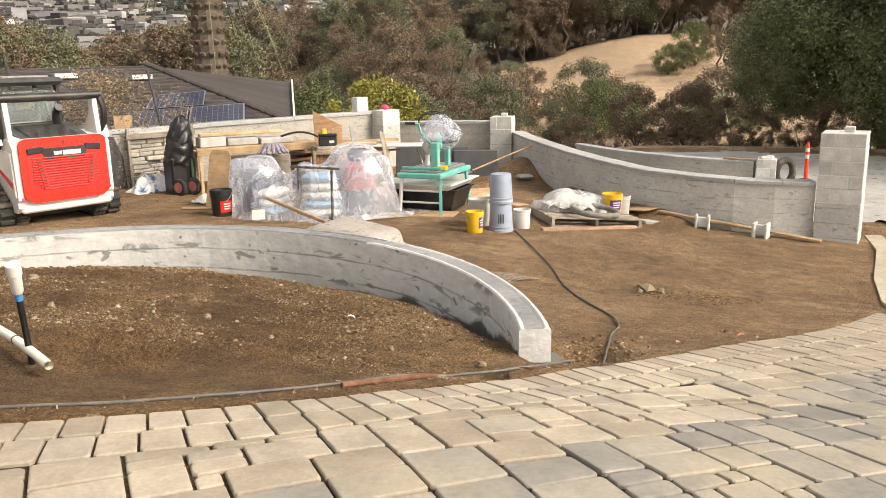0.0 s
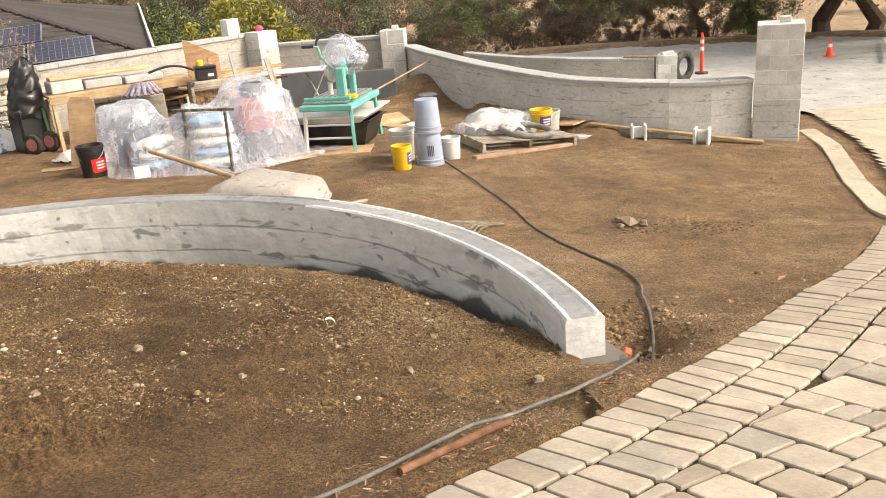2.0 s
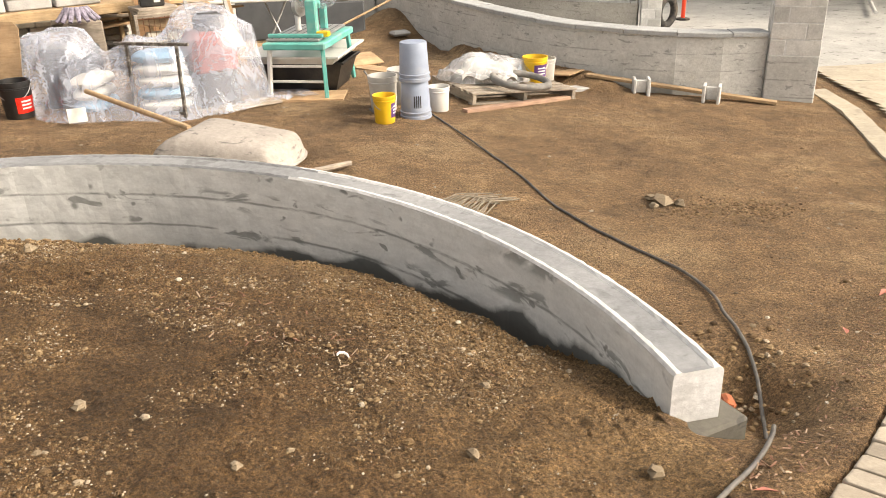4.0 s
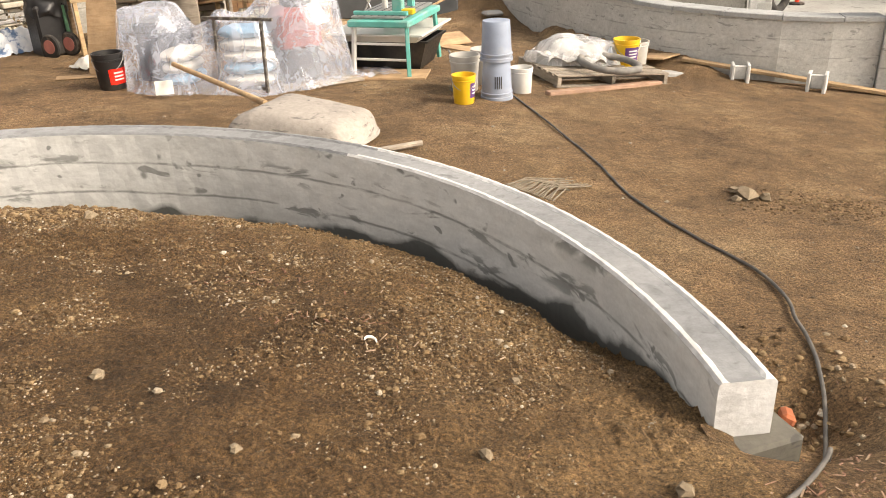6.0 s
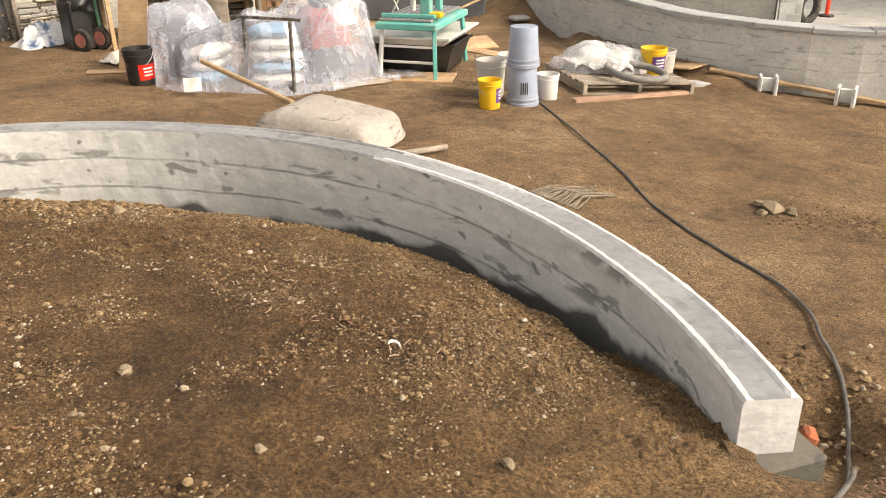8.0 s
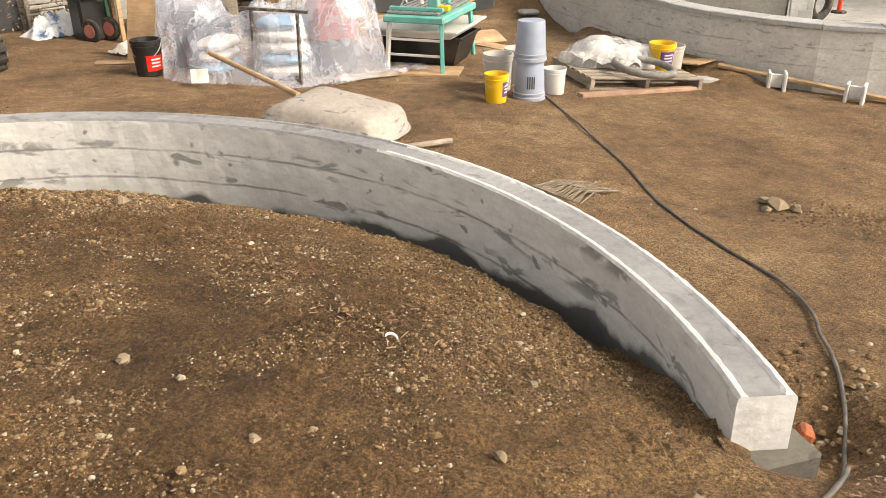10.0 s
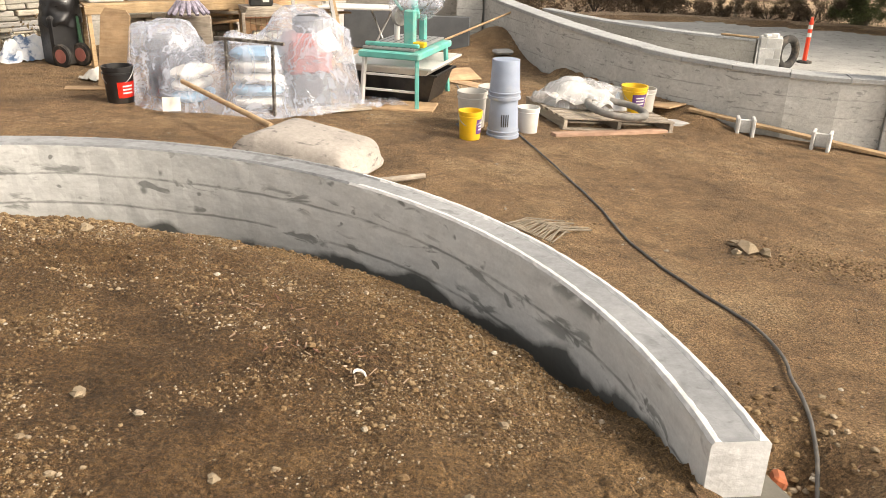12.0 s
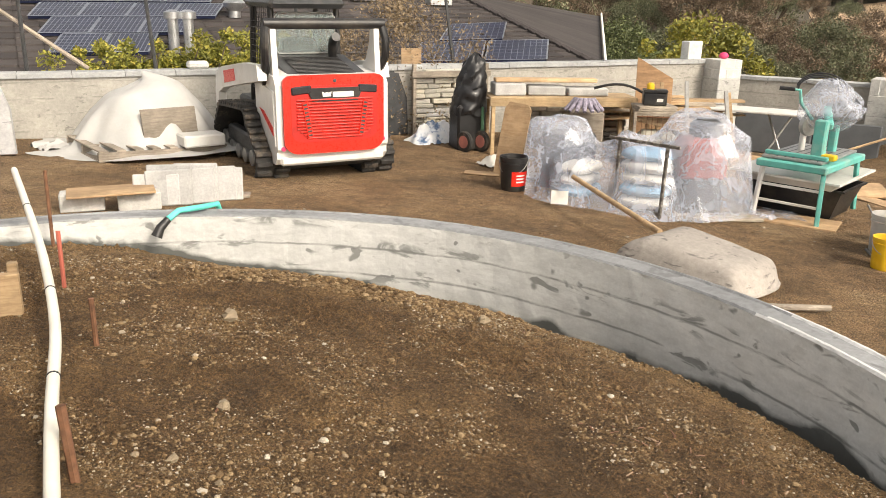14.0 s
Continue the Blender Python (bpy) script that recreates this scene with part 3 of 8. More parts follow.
bw = [(*(WALL0 + WU * 12.05 * i / 12), 1.03) for i in range(13)]
back_wall = run_wall("wall_back", bw, 0.22, 2.6, PLASTER_OLD, "long block garden wall, weathered grey plaster, pale coping", CAP, 0.07)
run_wall("wall_back_low", [(-1.8, 18.6, 0.80), (-0.6, 18.38, 0.80), (0.42, 18.18, 0.80)], 0.2, 2.4, PLASTER_OLD, "lower stretch of grey plastered garden wall", CAP, 0.06)
right_wall = run_wall("wall_right", RIGHT_WALL, 0.22, 1.4, CEMENT, "curved grey plastered retaining wall with pale cap slabs", CAP, 0.055)
run_wall("wall_terrace", [(2.75, 23.3, -0.22), (3.3, 22.0, -0.22), (4.0, 20.9, -0.22), (4.75, 19.95, -0.22), (5.45, 19.3, -0.22), (6.15, 18.85, -0.22)], 0.2, 0.9, PLASTER_OLD, "unfinished low block wall on the lower terrace", CAP, 0.05)

# ---- block pillars ----
BLOCK = piece_mat("cement_block", [(0.46, 0.455, 0.43), (0.57, 0.565, 0.54), (0.64, 0.635, 0.61)], 0.92, 0.5, 4.0)
FRESH = piece_mat("white_block", [(0.58, 0.58, 0.56), (0.68, 0.68, 0.66)], 0.9, 0.4, 6.0)


def pillar(name, x, y, turn, side, z0, zp, z1, label, stone_on_top=True):
    """A square pillar: plaster below zp, bare block courses above, a loose cap."""
    p = thing(name, pose(x, y, z0, 0, 0, turn), label, "pillar", kind="structure")
    part("plastered_base", Geo().box(side, side, zp - z0 + 0.01, None, 0.012), CEMENT, p)
    n = max(1, round((z1 - zp) / 0.184))
    h = (z1 - zp) / n
    for k in range(n):
        cut = side / 3 if k % 2 else -side / 3
        cut *= 0.55
        for a, b in ((-side / 2, cut), (cut, side / 2)):
            for c, d in ((-side / 2, 0), (0, side / 2)):
                j = random.uniform(-0.004, 0.004)
                g = Geo().box(b - a - 0.008, d - c - 0.008, h - 0.008, Matrix.Translation(((a + b) / 2 + j, (c + d) / 2 + j, zp - z0 + k * h + 0.008)), 0.007)
                part("block", g, BLOCK, p)
    part("mortar_core", Geo().box(side - 0.016, side - 0.016, z1 - zp - 0.006, Matrix.Translation((0, 0, zp - z0 + 0.003)), 0.005), MORTAR, p)
    if stone_on_top:
        part("cap_stone", Geo().box(0.13, 0.1, 0.075, Matrix.Translation((0.05, -0.05, z1 - z0 + 0.002)), 0.01), FRESH, p)
    return p


pillar("pillar_gate", *PILLAR, PILLAR_TURN, 0.56, -0.5, 0.16, 1.09, "tall square block pillar, bare above and plastered below")
pillar("pillar_back", *POST_A, 42, 0.46, -0.4, 0.8, 1.12, "square block pillar ending the long wall", False)
pillar("pillar_corner", *POST_B, -12, 0.46, -0.4, 0.7, 0.96, "square plastered pillar at the corner of two walls")
pillar("pillar_terrace", 6.42, 18.8, -20, 0.4, -0.9, -0.7, -0.12, "short bare block pillar on the lower terrace")

# ---- slabs of the drive beyond the walls ----
STAMPED = make_concrete("stamped_concrete", (0.33, 0.29, 0.225), (0.47, 0.42, 0.33), (0.22, 0.19, 0.15), 0.5)
def sheet(name, x0, x1, y0, y1, step, keep, level, mat, label):
    g, ids = Geo(), {}
    nx, ny = int((x1 - x0) / step) + 1, int((y1 - y0) / step) + 1
    for j in range(ny):
        for i in range(nx):
            x, y = x0 + i * step, y0 + j * step
            if keep(x, y):
                ids[i, j] = len(g.v)
                g.v.append((x, y, level(x, y)))
    for j in range(ny - 1):
        for i in range(nx - 1):
            q = [(i, j), (i + 1, j), (i + 1, j + 1), (i, j + 1)]
            if all(k in ids for k in q):
                g.f.append(tuple(ids[k] for k in q))
    return solid(name, g, mat, label, "slab", kind="structure", smooth=True)


def drive_edge(y):
    return float(np.interp(y, [6, 8.0, 9.15, 10.95, 13.3, 30], [4.35, 4.3, 4.75, 5.62, 6.4, 7.4]))


sheet("lower_slab", 0.4, 22, 11.5, 29, 0.25, lambda x, y: beyond_back(x, y) > 0.5 and math.hypot(x, y) < 27.6 + 0.6 * nz(x, y, 0, 0.7) and x > 1.0, lambda x, y: land(x, y) + 0.03, SLAB, "broad grey concrete slab, damp and stained, below the yard")
sheet("gate_drive", 4.2, 24, 7.0, 20, 0.1, lambda x, y: x > drive_edge(y) and beyond_back(x, y) < 0.65, lambda x, y: land(x, y) + 0.045, STAMPED, "tan stamped concrete drive with fine cracks")
kerb = Geo()
ks = [(drive_edge(7.4 + 0.25 * i) - 0.30, 7.4 + 0.25 * i) for i in range(20)]
for i, (x, y) in enumerate(ks):
    for o, z in ((-0.16, -0.1), (-0.16, 0.035), (0.08, 0.03), (0.08, -0.1)):
        kerb.v.append((x + o, y, yard(x, y) + z + 0.01 * nz(x, y, 1, 4)))
kerb.f = [(4 * i + k, 4 * i + 4 + k, 4 * i + 4 + (k + 1) % 4, 4 * i + (k + 1) % 4) for i in range(len(ks) - 1) for k in range(4)] + [(0, 1, 2, 3), (79, 78, 77, 76)]
solid("kerb_strip", kerb, STAMPED, "narrow tan concrete strip beside the drive", "kerb", kind="structure")
CRACK = plain("crack_fill", (0.06, 0.05, 0.045), 0.9)
cr = Geo()
for k in range(13):
    x0, y0 = 5.6 + 0.5 * k + random.uniform(-0.3, 0.3), 9.5 + random.uniform(0, 5)
    a = random.choice((0.15, 1.75)) + random.uniform(-0.25, 0.25)
    L = random.uniform(0.8, 2.6)
    pts = []
    for i in range(9):
        s = L * i / 8
        x, y = x0 + s * math.cos(a) + 0.05 * nz(s, k, 3, 3), y0 + s * math.sin(a) + 0.07 * nz(s, k, 9, 3)
        if x > drive_edge(y) + 0.1 and beyond_back(x, y) < 0.5:
            pts.append((x, y, land(x, y) + 0.046))
    if len(pts) > 2:
        cr.tube(pts, [0.004 + 0.006 * abs(math.sin(i * 1.3)) for i in range(len(pts))], 5, squash=0.3)
tagged(part("crack", cr, CRACK, bpy.data.objects["gate_drive"]), "dark branching cracks in the concrete", kind="stuff")

# ---- the neighbour's house ----
TILE = piece_mat("roof_tile", [(0.036, 0.030, 0.029), (0.050, 0.042, 0.040), (0.064, 0.054, 0.052)], 0.85, 0.4, 1.5)
FASCIA = plain("white_trim", (0.72, 0.7, 0.66), 0.6)
STUCCO = make_concrete("house_stucco", (0.42, 0.37, 0.3), (0.5, 0.45, 0.37), (0.3, 0.27, 0.22), 0.3)
SOLAR = plain("solar_cell", (0.016, 0.021, 0.05), 0.35, 0.0, 0.25, 3.0, 40, 0.02)
SOLAR.node_tree.nodes["Principled BSDF"].inputs["Specular IOR Level"].default_value = 0.25
SOLAR_LINE = plain("solar_line", (0.30, 0.32, 0.36), 0.4, 0.6)
ALU = plain("aluminium", (0.55, 0.56, 0.57), 0.35, 0.9)
HO, HU, HV = Vector((-9.65, 10.6)), Vector((0.6815, 0.7318)), Vector((-0.7318, 0.6815))


def hp(u, v, up=0.0):
    p = HO + HU * u + HV * v
    return Vector((p.x, p.y, 0.35 + 0.22 * v + up))


house = thing("house", pose(0, 0, 0), "low neighbouring house with dark tiled roof and solar panels", "house")
APEX, HIP, GABLE = hp(9.75, 8.3), hp(10.15, 2.0), Vector((-6.3, 28.6, 1.5))
body = Geo()
ring = [hp(-13.4, 1.8), hp(9.9, 2.6), Vector((-6.6, 27.8, 0)), Vector((-12, 32, 0)), hp(-13.4, 14)]
n = len(ring)
body.v = [(p.x, p.y, -3.6) for p in ring] + [(p.x, p.y, 0.55) for p in ring]
body.f = [(i, (i + 1) % n, n + (i + 1) % n, n + i) for i in range(n)]
part("wall", body, STUCCO, house, "tan stucco wall")
under = Geo()
under.add([hp(-14, 1.2, -0.03), HIP - Vector((0, 0, 0.03)), APEX - Vector((0, 0, 0.03)), hp(-14, 8.3, -0.03), GABLE - Vector((0, 0, 0.03)), hp(-14, 16.8, -3.4)  , Vector((-14.0, 33.0, -0.6))],
          [(0, 1, 2, 3), (1, 4, 2), (3, 2, 6, 5), (2, 4, 6)])
roof = part("roof", under, TILE, house, "dark brown concrete tile roof")
tiles = Geo()
rowh, k = 0.36, 0
v = 1.25
while v < 8.25:
    hi = min(v + rowh + 0.03, 8.3)
    u_end = 10.15 - (v - 2.0) * 0.0635 if v > 2.0 else 10.15
    a, b, c, d = hp(-14, v, 0.035), hp(u_end, v, 0.035), hp(u_end, hi, 0.004), hp(-14, hi, 0.004)
    a2, b2 = hp(-14, v, 0.0), hp(u_end, v, 0.0)
    cols = 60
    for i in range(cols):
        f0, f1 = (i + 0.02) / cols, (i + 0.98) / cols
        tiles.add([a.lerp(b, f0), a.lerp(b, f1), d.lerp(c, f1), d.lerp(c, f0), a2.lerp(b2, f0), a2.lerp(b2, f1)], [(0, 1, 2, 3), (4, 5, 1, 0)])
    v += rowh
for i in range(17):
    f0, f1 = i / 17, (i + 0.92) / 17
    p, q = HIP.lerp(GABLE, f0), HIP.lerp(GABLE, f1)
    nrm = (GABLE - HIP).cross(APEX - HIP).normalized() * 0.03
    if nrm.z < 0:
        nrm = -nrm
    tiles.add([p + nrm, q + nrm, APEX.lerp(q, 0.02) + nrm * 0.2, APEX.lerp(p, 0.02) + nrm * 0.2], [(0, 1, 2, 3)])
tagged(part("roof_tile", tiles, piece_mat("roof_tile_rows", [(0.036, 0.030, 0.029), (0.053, 0.044, 0.042), (0.070, 0.059, 0.055)], 0.85, 0.3, 1.5, True), roof), "overlapping dark roof tiles", kind="stuff")
for i in range(20):
    p, q = HIP.lerp(APEX, i / 20), HIP.lerp(APEX, (i + 1.1) / 20)
    part("hip_tile", Geo().tube([p + Vector((0, 0, 0.03)), q + Vector((0, 0, 0.055))], [0.13, 0.1], 8, squash=0.55), TILE, roof)
fg = Geo()
stick(fg, HIP + Vector((0.05, 0, 0.0)), GABLE + Vector((0.05, 0, 0.0)), 0.05, 0.26)
part("fascia", fg, FASCIA, house, "white rake board")
fe = Geo()
stick(fe, hp(-14, 1.18, -0.06), hp(10.3, 2.2, -0.06), 0.04, 0.18)
part("eave_board", fe, FASCIA, house, "pale eave board")


def panel(bl, br, tr, tl, cols, rows):
    """A framed solar panel between four corners on the roof slope."""
    q = [hp(*p, 0.10) for p in (bl, br, tr, tl)]
    nrm = (q[1] - q[0]).cross(q[3] - q[0]).normalized()
    g = Geo()
    g.add([p - nrm * 0.05 for p in q] + q, [(0, 1, 2, 3)[::-1], (4, 5, 6, 7)] + [(i, (i + 1) % 4, 4 + (i + 1) % 4, 4 + i) for i in range(4)])
    pn = part("solar_panel", g, SOLAR, house, "dark blue solar panel with thin silver grid")
    ln = Geo()
    for i in range(cols + 1):
        a, b = q[0].lerp(q[1], i / cols) + nrm * 0.004, q[3].lerp(q[2], i / cols) + nrm * 0.004
        w = (q[1] - q[0]).normalized() * (0.018 if i in (0, cols) else 0.006)
        ln.add([a - w, a + w, b + w, b - w], [(0, 1, 2, 3)])
    for i in range(rows + 1):
        a, b = q[0].lerp(q[3], i / rows) + nrm * 0.006, q[1].lerp(q[2], i / rows) + nrm * 0.006
        w = (q[3] - q[0]).normalized() * (0.018 if i in (0, rows) else 0.006)
        ln.add([a - w, b - w, b + w, a + w], [(0, 1, 2, 3)])
    tagged(part("cell_grid", ln, SOLAR_LINE, pn), kind="stuff")


for bl, br, tr, tl in (((7.74, 2.3), (9.05, 2.28), (9.86, 3.58), (8.46, 3.52)), ((6.28, 2.3), (7.66, 2.3), (8.38, 3.52), (6.98, 3.45)), ((7.42, 3.6), (8.84, 3.68), (9.6, 4.92), (8.15, 4.72))):
    panel(bl, br, tr, tl, 10, 6)
for cnt, bl, br, tl, tr in ((2, (0.48, 3.07), (1.98, 3.05), (0.71, 4.09), (2.26, 4.12)), (3, (0.35, 4.16), (2.72, 4.2), (0.58, 5.16), (3.02, 5.2)), (4, (0.20, 5.24), (3.45, 5.3), (0.41, 6.2), (3.8, 6.25)), (4, (0.02, 6.34), (3.55, 6.4), (0.24, 7.35), (3.9, 7.4))):
    for i in range(cnt):
        f0, f1 = (i + 0.015) / cnt, (i + 0.985) / cnt
        lerp2 = lambda p, q, f: (p[0] + (q[0] - p[0]) * f, p[1] + (q[1] - p[1]) * f)
        panel(lerp2(bl, br, f0), lerp2(bl, br, f1), lerp2(tl, tr, f1), lerp2(tl, tr, f0), 10, 6)
for u0, v0 in ((8.75, 6.65), (7.0, 7.0), (1.6, 8.4)):
    p = hp(u0, v0, 0.03)
    part("roof_vent", Geo().box(0.55, 0.3, 0.12, Matrix.Translation(p) @ pose(0, 0, 0, 0, 0, 47)), ALU, house, "pale metal roof vent")
for u0 in (2.41, 2.66):
    p = hp(u0, 3.3, 0.0)
    fl = part("flue", Geo().lathe([(0.09, 0), (0.09, 0.55), (0.14, 0.56), (0.14, 0.66), (0.05, 0.7)], 14, Matrix.Translation(p)), ALU, house, "galvanised flue pipe", True)
p = hp(3.85, 5.5, 0.02)
part("roof_turbine", Geo().lathe([(0.12, 0), (0.12, 0.12), (0.2, 0.2), (0.22, 0.28), (0.15, 0.36), (0.02, 0.4)], 14, Matrix.Translation(p)), ALU, house, "round metal roof vent", True)

# ---- plants ----
BARK = plain("bark", (0.11, 0.085, 0.065), 0.95, 0, 0.35, 4, 30, 0.6)
OAK = foliage("oak_leaf", (0.085, 0.105, 0.045), (0.20, 0.225, 0.10))
OLIVE = foliage("olive_leaf", (0.066, 0.078, 0.038), (0.155, 0.16, 0.088))
BROWN = foliage("dry_leaf", (0.105, 0.076, 0.05), (0.21, 0.15, 0.098))
LIME = foliage("lime_leaf", (0.12, 0.13, 0.02), (0.30, 0.29, 0.045), (0.42, 0.34, 0.06))
GREEN = foliage("green_leaf", (0.06, 0.08, 0.03), (0.14, 0.165, 0.06))
DRYGRASS = foliage("dry_shrub", (0.15, 0.10, 0.06), (0.25, 0.17, 0.11))


def leaf_quads(rng, centre, radius, n, size, flat=1.0):
    """n small bent leaves scattered on a lumpy clump."""
    vs, fs = [], []
    for _ in range(n):
        d = Vector((rng.gauss(0, 1), rng.gauss(0, 1), rng.gauss(0, 1) * flat)).normalized()
        p = Vector(centre) + d * radius * (rng.random() ** 0.4)
        a = Vector((rng.gauss(0, 1), rng.gauss(0, 1), rng.gauss(0, 0.8))).normalized()
        b = a.cross(Vector((rng.gauss(0, 1), rng.gauss(0, 1), rng.gauss(0, 1)))).normalized()
        s = size * rng.uniform(0.6, 1.4)
        o = len(vs)
        vs += [p - a * s, p + b * s * 0.45, p + a * s, p - b * s * 0.45]
        fs.append((o, o + 1, o + 2, o + 3))
    return vs, fs


def tree_geo(seed, height, spread, clumps, per, leaf, trunk_r=0.12, base=0.25, flat=0.8, squat=0.75):
    rng = random.Random(seed)
    trunk, crown = Geo(), Geo()
    lean = Vector((rng.uniform(-0.12, 0.12), rng.uniform(-0.12, 0.12), 1))
    tops = []
    main = [Vector((0, 0, -0.3)) + lean * (height * base * i / 3) + Vector((rng.uniform(-1, 1), rng.uniform(-1, 1), 0)) * 0.03 * height * (i > 0) for i in range(4)]
    trunk.tube(main, [trunk_r * (1.25 - 0.15 * i) for i in range(4)], 7)
    for k in range(7):
        a = 2 * math.pi * k / 7 + rng.uniform(-0.4, 0.4)
        rr = spread * rng.uniform(0.35, 0.85)
        end = main[-1] + Vector((math.cos(a) * rr, math.sin(a) * rr, height * rng.uniform(0.15, 0.6)))
        mid = main[-1].lerp(end, 0.5) + Vector((rng.uniform(-0.1, 0.1), rng.uniform(-0.1, 0.1), 0.06)) * height
        trunk.tube([main[-1], mid, end], [trunk_r * 0.7, trunk_r * 0.42, trunk_r * 0.12], 5)
        tops += [mid, end]
    for k in range(clumps):
        if k < len(tops):
            c = tops[k]
        else:
            a, q = rng.uniform(0, 2 * math.pi), math.sqrt(rng.random())
            h = rng.uniform(0.05, 1.0)
            wide = math.sin(math.pi * min(1, 0.18 + 0.8 * h)) ** 0.7
            c = Vector((math.cos(a) * spread * q * wide, math.sin(a) * spread * q * wide, height * (base * 0.8 + (1 - base * 0.8) * h * 0.95)))
        crown.add(*leaf_quads(rng, c, spread * rng.uniform(0.16, 0.34) * squat, per, leaf, flat))
    return trunk, crown


def plant(name, seed, mat, label, category, *a, **k):
    t, c = tree_geo(seed, *a, **k)
    p = thing(name, pose(0, 0, -500), label, category)
    part("trunk", t, BARK, p)
    part("crown", c, mat, p)
    return p


def put(proto, x, y, turn, size, dz=0.0, group=""):
    q = copy_thing(proto, pose(x, y, land(x, y) + dz, 0, 0, turn))
    q.scale = (size, size, size)
    if group:
        tagged(q, group=group)
    return q


def polar(px, dist):
    """A place in plan seen from the drive, by bearing in the first view and distance."""
    a = math.atan((px - 784) / 1444.0) - 0.048
    return 0.13 + dist * math.sin(a), 0.6 + dist * math.cos(a)


oak = plant("oak_tree", 3, OAK, "dark green evergreen oak with a broad crown", "tree", 9.0, 5.2, 190, 620, 0.058, trunk_r=0.26, base=0.24)
gum = plant("brown_tree", 5, BROWN, "brown half-bare tree on the hillside", "tree", 8.0, 2.5, 70, 210, 0.062, trunk_r=0.12, base=0.3)
gum2 = plant("hill_tree", 6, OLIVE, "grey-green tree on the hillside", "tree", 7.5, 2.9, 80, 240, 0.066, trunk_r=0.13, base=0.28)
bushy = plant("hill_bush", 8, OLIVE, "rounded grey-green bush on the slope", "bush", 3.2, 2.0, 60, 330, 0.042, trunk_r=0.07, base=0.12)
bushg = plant("green_bush", 9, GREEN, "dense dark green bush on the slope", "bush", 3.4, 2.2, 64, 340, 0.044, trunk_r=0.07, base=0.12)
bushb = plant("dry_bush", 10, BROWN, "brown dry bush on the slope", "bush", 2.8, 1.7, 50, 280, 0.038, trunk_r=0.05, base=0.12)
lime = plant("lime_shrub", 12, LIME, "yellow-green shrub beyond the wall", "shrub", 1.6, 1.0, 60, 150, 0.036, trunk_r=0.03, base=0.15)
tall = plant("wall_shrub", 13, LIME, "yellow-green leafy shrub rising over the garden wall", "shrub", 3.0, 0.8, 90, 150, 0.034, trunk_r=0.035, base=0.6)
low = plant("dry_shrub", 14, DRYGRASS, "low russet scrub along the slab", "shrub", 0.9, 0.9, 26, 60, 0.05, trunk_r=0.02, base=0.1)
snag = Geo()
rng = random.Random(21)
def branch(p, d, L, r, depth):
    q = p + d * L
    snag.tube([p, p.lerp(q, 0.5) + Vector((rng.uniform(-1, 1), rng.uniform(-1, 1), 0)) * L * 0.08, q], [r, r * 0.75, r * 0.5], 5)
    if depth:
        for _ in range(3):
            branch(q, (d + Vector((rng.uniform(-0.7, 0.7), rng.uniform(-0.7, 0.7), rng.uniform(0.0, 0.6)))).normalized(), L * rng.uniform(0.5, 0.75), r * 0.5, depth - 1)
branch(Vector((0, 0, -0.2)), Vector((0.1, 0, 1)).normalized(), 1.6, 0.09, 4)
BONE = plain("bare_wood", (0.5, 0.45, 0.38), 0.9)
bare = solid("bare_tree", snag, BONE, "pale leafless tree on the slope", "tree", pose(0, 0, -500))
bx, by = polar(1368, 37)
copy_thing(bare, pose(bx, by, land(bx, by), 0, 0, 20)).scale = (0.95, 0.95, 0.95)
bx, by = polar(1290, 40)
copy_thing(bare, pose(bx, by, land(bx, by), 0, 0, 140)).scale = (0.75, 0.75, 0.75)

for px, d, s, t in ((1470, 36, 0.8, 0), (1560, 33, 0.95, 70), (1690, 31, 1.0, 150), (1790, 33, 1.0, 40), (1880, 27, 1.0, 80)):
    put(oak, *polar(px, d), t, s, group="oaks by the drive")
rng = random.Random(4)
for px, d, kind, s in ((905, 52, bushb, 1.5), (985, 44, bushy, 0.8), (1010, 47, bushb, 1.0), (1060, 42, bushg, 0.85), (1085, 46, bushb, 1.2), (1115, 43, bushg, 0.8), (1240, 43, bushg, 0.8), (1262, 46, bushb, 1.15), (1225, 47, bushb, 0.9), (1320, 46, bushy, 0.9), (1420, 36, bushb, 0.7), (1480, 30, bushb, 0.6), (1560, 30, bushg, 0.6),
                       (870, 44, bushy, 1.2), (820, 40, bushb, 1.1), (770, 38, bushy, 1.0), (720, 36, bushy, 1.0), (1180, 84, bushg, 0.9), (1225, 88, bushg, 1.3), (1265, 84, gum, 0.75), (1300, 80, gum, 0.8), (940, 60, bushb, 1.5), (1040, 56, bushy, 1.5), (850, 60, gum, 0.7), (900, 66, gum2, 0.6), (790, 56, gum, 0.7), (740, 52, bushb, 1.5), (690, 48, bushb, 1.5), (650, 46, bushy, 1.2), (1350, 50, bushb, 1.4), (1330, 60, gum2, 0.9)):
    put(kind, *polar(px, d), rng.uniform(0, 360), s * rng.uniform(0.9, 1.1), -0.1, "bushes on the slope")
for i in range(26):
    px = 560 + i * 31 + rng.uniform(-12, 12)
    put(rng.choice((low, low, low, bushb)), *polar(px, rng.uniform(30.5, 34)), rng.uniform(0, 360), rng.uniform(0.6, 0.95) if px > 900 else 0.8, 0, "scrub along the slab")
